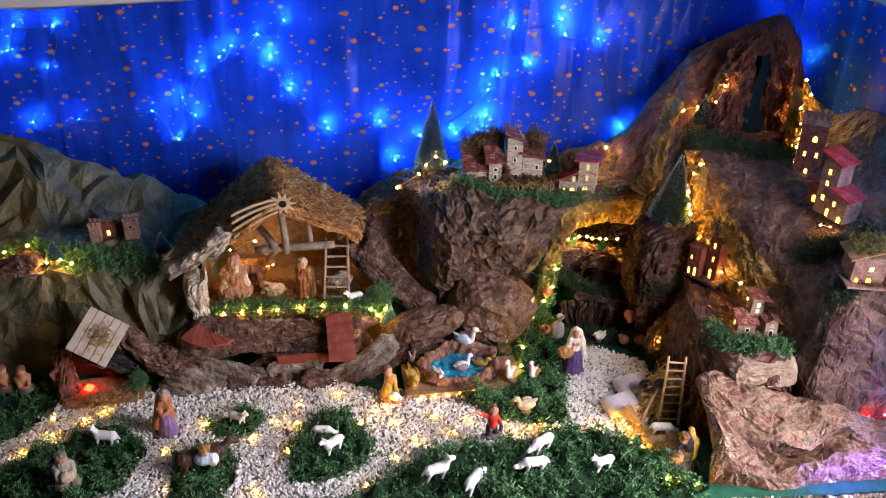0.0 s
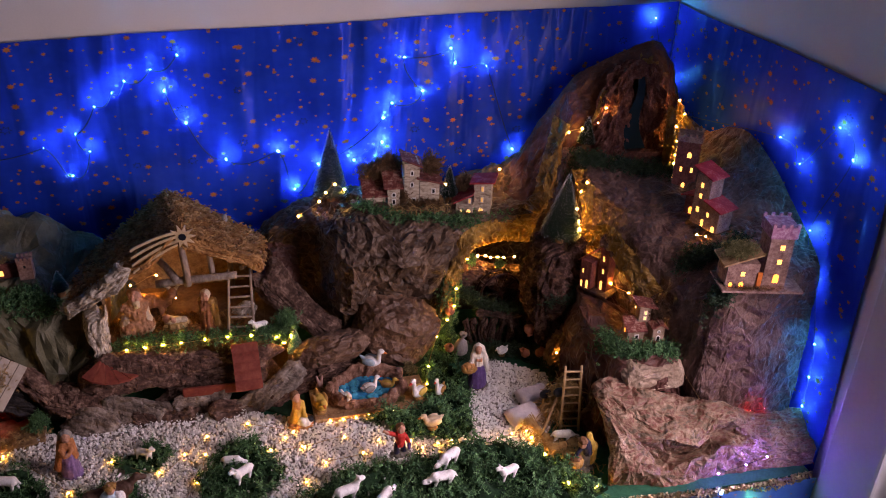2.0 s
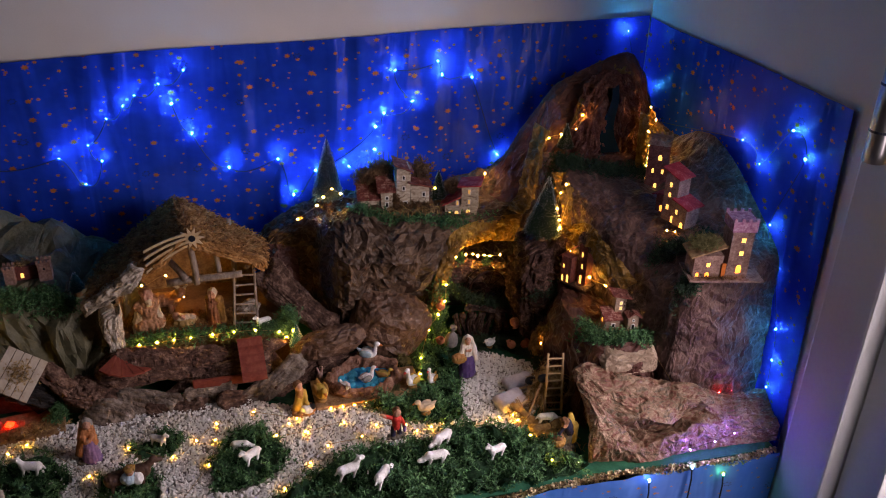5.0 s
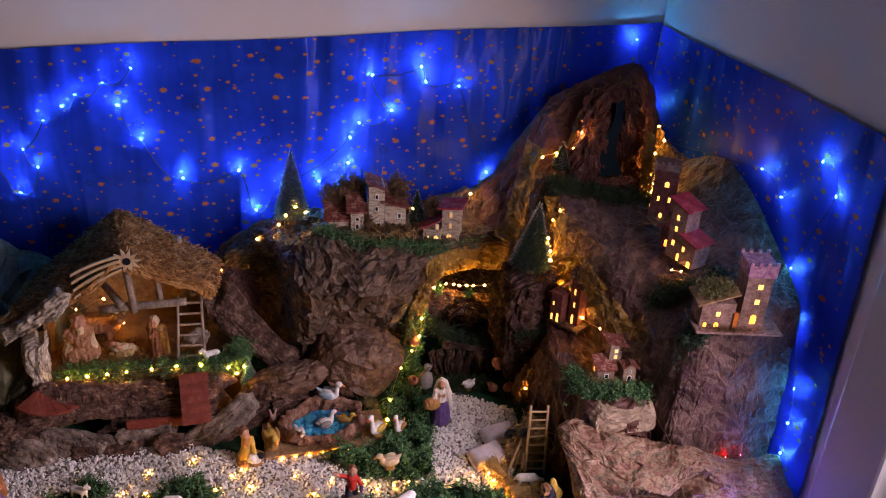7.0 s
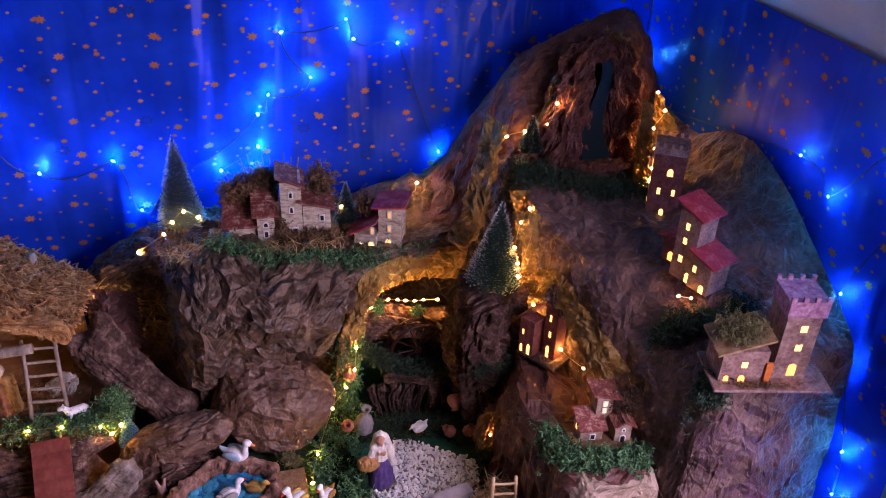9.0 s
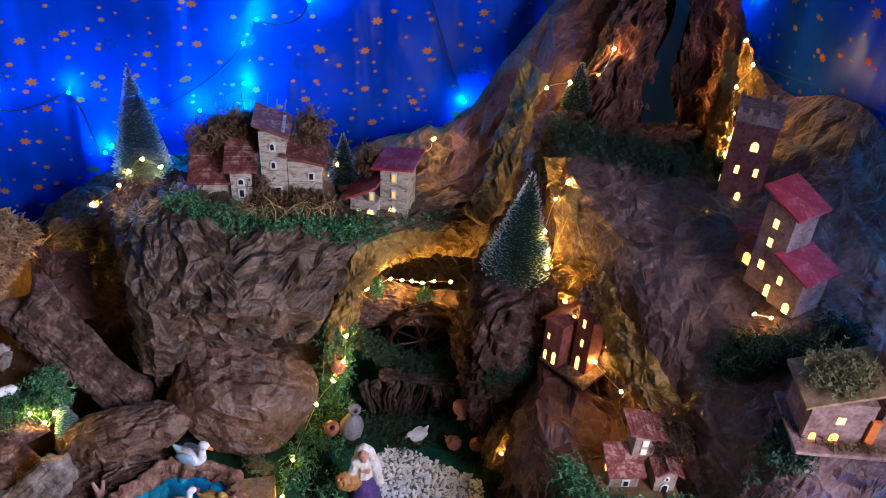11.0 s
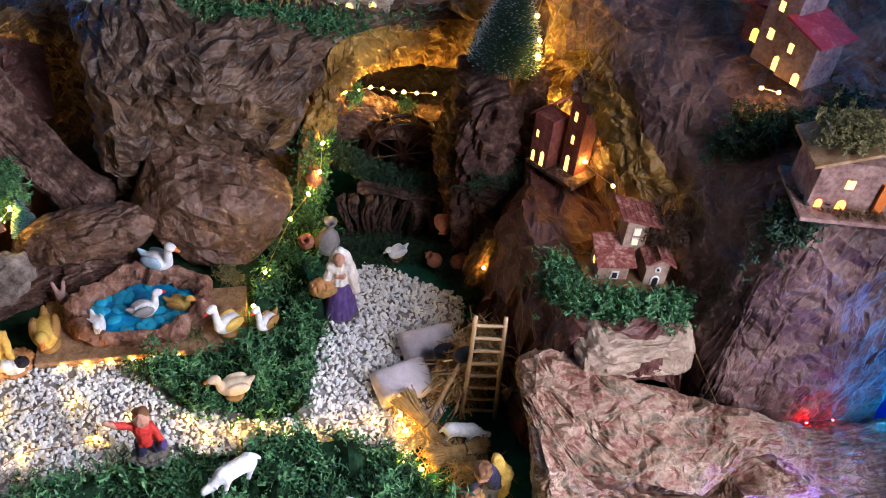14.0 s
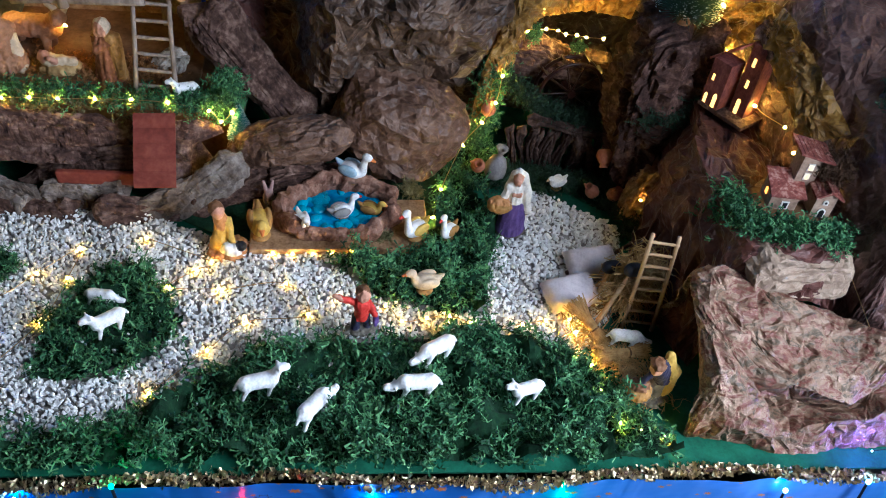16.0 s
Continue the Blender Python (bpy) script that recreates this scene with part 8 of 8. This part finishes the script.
def sheep_shape(head_down, spread):
    hz = 0.018 if head_down else 0.044
    hy = -0.036 if head_down else -0.031
    return [limb((0, -0.016, 0.026), (0, 0.016, 0.025), 0.0105, 0.0105), limb((0, -0.018, 0.030), (0, hy + 0.004, hz), 0.0075, 0.0058), lump((0, hy - 0.002, hz), (0.0052, 0.0085, 0.0058)), limb((0.004, hy + 0.005, hz + 0.004), (0.009, hy + 0.006, hz + 0.004), 0.002, 0.0014), limb((-0.004, hy + 0.005, hz + 0.004), (-0.009, hy + 0.006, hz + 0.004), 0.002, 0.0014),
            limb((0.006, -0.015, 0.020), (0.006, -0.017 - spread, 0.001), 0.004, 0.0024), limb((-0.006, -0.015, 0.020), (-0.006, -0.013 + spread, 0.001), 0.004, 0.0024), limb((0.006, 0.016, 0.020), (0.006, 0.014 - spread, 0.001), 0.0044, 0.0024), limb((-0.006, 0.016, 0.020), (-0.006, 0.020 + spread, 0.001), 0.0044, 0.0024), limb((0, 0.025, 0.028), (0, 0.031, 0.018), 0.003, 0.0018)]


WOOL = paint("white_wool_paint", (0.76, 0.76, 0.76), 0.7)
MG = "grazing sheep"
up = figure("sheep", sheep_shape(False, 0.002), [WOOL], pose(0.128, 1.028, 0.022, 0, 0, 105), "white sheep figurine standing on moss, head up", "sheep figurine", 0.001, 0.003, MG, 0.0005)
down = figure("sheep", sheep_shape(True, 0.003), [WOOL], pose(0.298, 1.028, 0.022, 0, 0, -85), "white sheep figurine grazing on moss, head down", "sheep figurine", 0.001, 0.003, MG, 0.0005)
for x, y, a in ((0.187, 0.996, 140), (0.322, 1.075, -58)):
    copy_thing(down, pose(x, y, 0.025, 0, 0, a)).scale = (0.84, 0.84, 0.84)
up.scale = down.scale = (0.84, 0.84, 0.84)
for x, y, z, a, s in ((0.418, 1.022, 0.022, -70, 0.85), (-0.045, 1.118, 0.017, -50, 0.9), (-0.447, 1.178, 0.012, -100, 0.95), (-0.222, 1.217, 0.008, 60, 0.75), (0.004, 1.432, 0.122, -70, 0.7)):
    c = copy_thing(up, pose(x, y, z, 0, 0, a))
    c.scale = (s * 0.85, s * 0.85, s * 0.85)
for x, y, z, a, s in ((-0.066, 1.168, 0.006, 80, 0.75), (0.555, 1.112, 0.006, 80, 0.85)):
    c = copy_thing(down, pose(x, y, z, 0, 0, a))
    c.scale = (s * 0.85, s * 0.85, s * 0.85)

# ---- strings of lights ----
def bulb_mesh(name, r, mat, long=1.4):
    bm = bmesh.new()
    bmesh.ops.create_icosphere(bm, subdivisions=2, radius=r)
    for q in bm.verts:
        q.co.z *= long
    me = bpy.data.meshes.new(name)
    bm.to_mesh(me)
    bm.free()
    me.materials.append(mat)
    me.polygons.foreach_set("use_smooth", [True] * len(me.polygons))
    return me


BRIGHT_LED = glowing("bright_warm_led", (1.0, 0.58, 0.08), 430)
GLOW_BULB = bulb_mesh("warm_bulb", 0.0018, BRIGHT_LED)
WARM_BULB, BLUE_BULB = bulb_mesh("warm_bulb", 0.0016, WARM_LED), bulb_mesh("blue_bulb", 0.0014, BLUE_LED)

SMALL_BLUE = bulb_mesh("small_blue_bulb", 0.0011, BLUE_LED)


def light_string(name, points, bulb, wire, label, sag=0.0, gauge=0.0005, per=14):
    """A wire through the points, with a bulb at each of them."""
    ob = thing(name, pose(*points[0]), label, "string lights", "string lights")
    P = np.array(points, float) - np.array(points[0], float)
    line = spline(P, per * (len(P) - 1) + 1) if len(P) > 1 else P
    if sag:
        k = np.arange(len(line)) % per / per
        line[:, 2] -= sag * np.sin(k * math.pi)
    v, f = tube(line, gauge, 5)
    part("wire", mesh_of("wire", v, f), wire, ob)
    for i, p in enumerate(P):
        b = new("bulb", bulb)
        b.parent = ob
        b.location = p
        b.rotation_euler = (0.9 * math.sin(i * 2.1), 1.2 * math.cos(i * 1.3), 0)
    return ob


def flat(pairs, z):
    return [(x, y, z) for x, y in pairs]


light_string("warm_lights", flat([(-0.594, 1.175), (-0.552, 1.216), (-0.563, 1.262), (-0.505, 1.252), (-0.474, 1.273), (-0.345, 1.152), (-0.33, 1.059)], 0.009), WARM_BULB, COPPER_WIRE, "warm white micro lights buried in the gravel")
light_string("warm_lights", flat([(-0.28, 1.219), (-0.194, 1.173), (-0.151, 1.213), (-0.111, 1.257), (-0.114, 1.206), (-0.127, 1.136), (-0.179, 1.044)], 0.009), WARM_BULB, COPPER_WIRE, "warm white micro lights buried in the gravel")
light_string("warm_lights", flat([(-0.035, 1.279), (0.051, 1.238), (0.034, 1.224), (0.006, 1.194), (0.064, 1.192), (0.069, 1.19), (0.145, 1.204), (0.174, 1.153), (0.103, 1.14), (0.063, 1.097), (0.01, 1.037)], 0.009), WARM_BULB, COPPER_WIRE, "warm white micro lights buried in the gravel")
light_string("warm_lights", flat([(0.208, 1.179), (0.267, 1.166), (0.286, 1.142), (0.317, 1.148), (0.345, 1.152), (0.37, 1.141), (0.398, 1.135), (0.434, 1.14), (0.464, 1.146), (0.494, 1.148)], 0.011), WARM_BULB, COPPER_WIRE, "warm white micro lights along the gravel path")
light_string("warm_lights", flat([(0.497, 1.124), (0.49, 1.084), (0.507, 1.074), (0.51, 1.037), (0.507, 1.019), (0.523, 0.994), (0.544, 0.984), (0.57, 0.976)], 0.015), GLOW_BULB, COPPER_WIRE, "warm white micro lights at the edge of the moss")
light_string("warm_lights", flat([(0.075, 1.268), (0.10, 1.262), (0.125, 1.258), (0.15, 1.258), (0.175, 1.258), (0.20, 1.26), (0.225, 1.262), (0.25, 1.264)], 0.007), WARM_BULB, COPPER_WIRE, "warm white micro lights under the pond board")
light_string("warm_lights", [(0.335, 1.33, 0.012), (0.35, 1.385, 0.016), (0.385, 1.46, 0.04), (0.41, 1.468, 0.075), (0.425, 1.468, 0.11), (0.43, 1.475, 0.15), (0.438, 1.49, 0.185), (0.46, 1.505, 0.205), (0.480, 1.530, 0.193), (0.497, 1.548, 0.186), (0.512, 1.538, 0.190), (0.528, 1.550, 0.178), (0.540, 1.535, 0.186), (0.560, 1.552, 0.174), (0.582, 1.540, 0.180)], GLOW_BULB, COPPER_WIRE, "warm white micro lights climbing over the cave ledge")
light_string("warm_lights", [(0.60, 1.47, 0.225), (0.66, 1.452, 0.25), (0.672, 1.415, 0.30), (0.668, 1.402, 0.33), (0.66, 1.40, 0.36), (0.678, 1.43, 0.385), (0.70, 1.455, 0.392), (0.722, 1.465, 0.392), (0.66, 1.375, 0.325), (0.682, 1.425, 0.27), (0.70, 1.40, 0.25), (0.71, 1.385, 0.235), (0.716, 1.315, 0.225), (0.724, 1.25, 0.24)], GLOW_BULB, COPPER_WIRE, "warm white micro lights round the stump and houses")
light_string("warm_lights", [(0.732, 1.225, 0.222), (0.752, 1.185, 0.205), (0.795, 1.03, 0.115)], WARM_BULB, COPPER_WIRE, "warm white micro lights behind the small house")
light_string("warm_lights", [(0.63, 1.345, 0.03), (0.622, 1.335, 0.05), (0.645, 1.33, 0.025)], WARM_BULB, COPPER_WIRE, "warm white micro lights by the short log")
light_string("warm_lights", [(0.668, 1.556, 0.435), (0.690, 1.556, 0.468), (0.720, 1.556, 0.475), (0.752, 1.545, 0.488), (0.768, 1.552, 0.520)], GLOW_BULB, COPPER_WIRE, "warm white micro lights behind the waterfall bank")
light_string("warm_lights", [(0.930, 1.535, 0.535), (0.945, 1.53, 0.505), (0.918, 1.51, 0.485), (0.912, 1.49, 0.46), (0.905, 1.47, 0.435), (0.892, 1.45, 0.425), (0.885, 1.43, 0.415), (0.895, 1.41, 0.41)], GLOW_BULB, COPPER_WIRE, "warm white micro lights beside the tower")
light_string("warm_lights", [(0.822, 1.205, 0.384), (0.838, 1.20, 0.382)], WARM_BULB, COPPER_WIRE, "warm white micro lights at the tower house door")
light_string("warm_lights", [(0.565, 1.64, 0.355), (0.545, 1.62, 0.345), (0.43, 1.60, 0.345), (0.41, 1.615, 0.35)], GLOW_BULB, COPPER_WIRE, "warm white micro lights behind the village")
light_string("warm_lights", [(0.205, 1.60, 0.35), (0.185, 1.595, 0.365), (0.165, 1.60, 0.345), (0.15, 1.60, 0.325), (0.105, 1.62, 0.285), (0.055, 1.63, 0.245), (0.03, 1.60, 0.225), (0.04, 1.57, 0.185)], GLOW_BULB, COPPER_WIRE, "warm white micro lights round the tall fir")
light_string("warm_lights", [(-0.335, 1.42, 0.09), (-0.305, 1.41, 0.105), (-0.255, 1.408, 0.125), (-0.22, 1.408, 0.125), (-0.185, 1.408, 0.127), (-0.15, 1.408, 0.127), (-0.105, 1.408, 0.129), (-0.06, 1.408, 0.13), (-0.015, 1.408, 0.128), (0.035, 1.412, 0.115), (0.05, 1.41, 0.10), (0.065, 1.41, 0.115)], GLOW_BULB, COPPER_WIRE, "warm white micro lights in the terrace moss")
light_string("warm_lights", [(-0.290, 1.58, 0.215), (-0.251, 1.55, 0.188), (-0.197, 1.55, 0.207), (-0.164, 1.53, 0.161)], GLOW_BULB, COPPER_WIRE, "warm white micro lights inside the stable")
light_string("warm_lights", [(-0.66, 1.47, 0.25), (-0.615, 1.47, 0.262), (-0.60, 1.462, 0.245), (-0.58, 1.45, 0.235), (-0.555, 1.452, 0.238), (-0.535, 1.45, 0.23)], GLOW_BULB, COPPER_WIRE, "warm white micro lights on the green hillside")

BY = BACK_Y - 0.023
light_string("blue_lights", [(x, BY, z) for x, z in ((-0.665, 0.563), (-0.643, 0.612), (-0.569, 0.611), (-0.597, 0.525), (-0.65, 0.41), (-0.558, 0.414), (-0.405, 0.429), (-0.358, 0.363), (-0.317, 0.416), (-0.338, 0.456), (-0.292, 0.514), (-0.254, 0.542), (-0.226, 0.565), (-0.172, 0.588), (-0.116, 0.616))], SMALL_BLUE, BLUE_WIRE, "blue lights strung over the star paper", 0.016, 0.0014)
light_string("blue_lights", [(x, BY, z) for x, z in ((-0.15, 0.542), (-0.114, 0.469), (-0.039, 0.38), (0.076, 0.392), (0.107, 0.298), (0.164, 0.356), (0.314, 0.458), (0.334, 0.491), (0.404, 0.517), (0.362, 0.594), (0.466, 0.611), (0.477, 0.578), (0.55, 0.568), (0.626, 0.364))], BLUE_BULB, BLUE_WIRE, "blue lights strung over the star paper", 0.016, 0.0014)
light_string("blue_lights", [(0.951, BY, 0.665), (0.985, BY - 0.02, 0.53), (0.985, BY - 0.08, 0.47)] + [(RIGHT_X - 0.018, y, z) for y, z in ((1.267, 0.545), (1.197, 0.520), (1.118, 0.618), (1.069, 0.578), (1.126, 0.417), (1.082, 0.338), (1.038, 0.225), (1.028, 0.156), (1.025, 0.091))], SMALL_BLUE, BLUE_WIRE, "blue lights strung down the side paper", 0.0, 0.0008)
light_string("blue_lights", [(0.30, BY, 0.355), (0.245, BY, 0.36), (0.31, BY, 0.40)], BLUE_BULB, BLUE_WIRE, "blue lights behind the village", 0.004, 0.0008)

# coloured lights and tinsel along the table edge
GREEN_LED, RED_LED, COLD_LED = glowing("green_led", (0.02, 1.0, 0.22), 110), glowing("red_led", (1.0, 0.02, 0.03), 110), glowing("cold_led", (0.16, 0.5, 1.0), 130)
for led, x, z in ((GREEN_LED, -0.005, 0.014), (RED_LED, 0.115, -0.03), (COLD_LED, 0.25, -0.025), (GREEN_LED, 0.455, -0.03), (COLD_LED, 0.70, -0.01), (COLD_LED, 0.79, 0.006), (GREEN_LED, 0.865, -0.028), (COLD_LED, -0.10, -0.01), (RED_LED, -0.3, -0.02), (GREEN_LED, -0.5, -0.02)):
    ob = thing("edge_light", pose(x, FRONT_Y - 0.022, z), "coloured light on a dark cable at the table edge", "string light", "edge lights")
    b = new("bulb", bulb_mesh("edge_bulb", 0.0026, led))
    b.parent = ob
    v, f = tube([(0, 0, -0.004), (0.002, -0.002, -0.03), (0.0, -0.004, -0.08), (0.004, -0.03, -0.2), (0.004, -0.045, -0.45)], 0.0016, 6)
    part("cable", mesh_of("cable", v, f), DARK_WIRE, ob)

GOLD = surface("gold_tinsel", (0.36, 0.27, 0.14), (0.60, 0.49, 0.30), (0.80, 0.71, 0.54), 60, 200, 0.45, 0.1, 0.0003, metal=1.0)
rg = np.random.default_rng(12)
n = 7000
x = rg.uniform(-0.95, 0.985, n)
a, q = rg.uniform(0, 2 * math.pi, n), rg.uniform(0.1, 1, n) * (0.004 + 0.006 * np.abs(np.sin(x * 19)))
P = np.stack([x, FRONT_Y - 0.008 + q * np.cos(a) + 0.006 * np.sin(x * 13), 0.004 + q * np.sin(a) - 0.012 * np.abs(np.sin(x * 19)) * (0.7 + 0.3 * np.sin(x * 7))], 1)
leaf = np.array([(-0.5, -0.5, 0), (0.5, -0.35, 0.15), (0.6, 0.4, 0), (-0.4, 0.5, 0.2)])
v, f = scattered([(leaf, np.array([[0, 1, 2, 3]]))], P, random_turns(n, rg), rg.uniform(0.0024, 0.0058, n), np.zeros(n, int))
gar = thing("tinsel_garland", pose(0, 0, 0), "gold and bronze tinsel garland along the table edge", "garland")
part("leaves", mesh_of("leaves", v, f), GOLD, gar)["kind"] = "stuff"
v, f = tube([(xx, FRONT_Y - 0.008 + 0.006 * math.sin(xx * 13), 0.004 - 0.012 * abs(math.sin(xx * 19)) * (0.7 + 0.3 * math.sin(xx * 7))) for xx in np.linspace(-0.95, 0.985, 160)], 0.0022, 6)
part("cord", mesh_of("cord", v, f), BARK, gar)

# violet light tucked under the front rock
VIOLET_LED = glowing("violet_led", (0.16, 0.09, 1.0), 13000)
light_string("violet_lights", [(0.795, 0.948, 0.028), (0.845, 0.946, 0.042), (0.890, 0.950, 0.050)], bulb_mesh("violet_bulb", 0.0006, VIOLET_LED), DARK_WIRE, "violet lights in the fold of the front rock")

RED_SPOT = glowing("red_spot_led", (1.0, 0.015, 0.015), 1900)
light_string("red_lights", [(0.905, 1.043, 0.080), (0.935, 1.043, 0.080)], bulb_mesh("red_bulb", 0.0006, RED_SPOT), DARK_WIRE, "red lights behind the front rock")
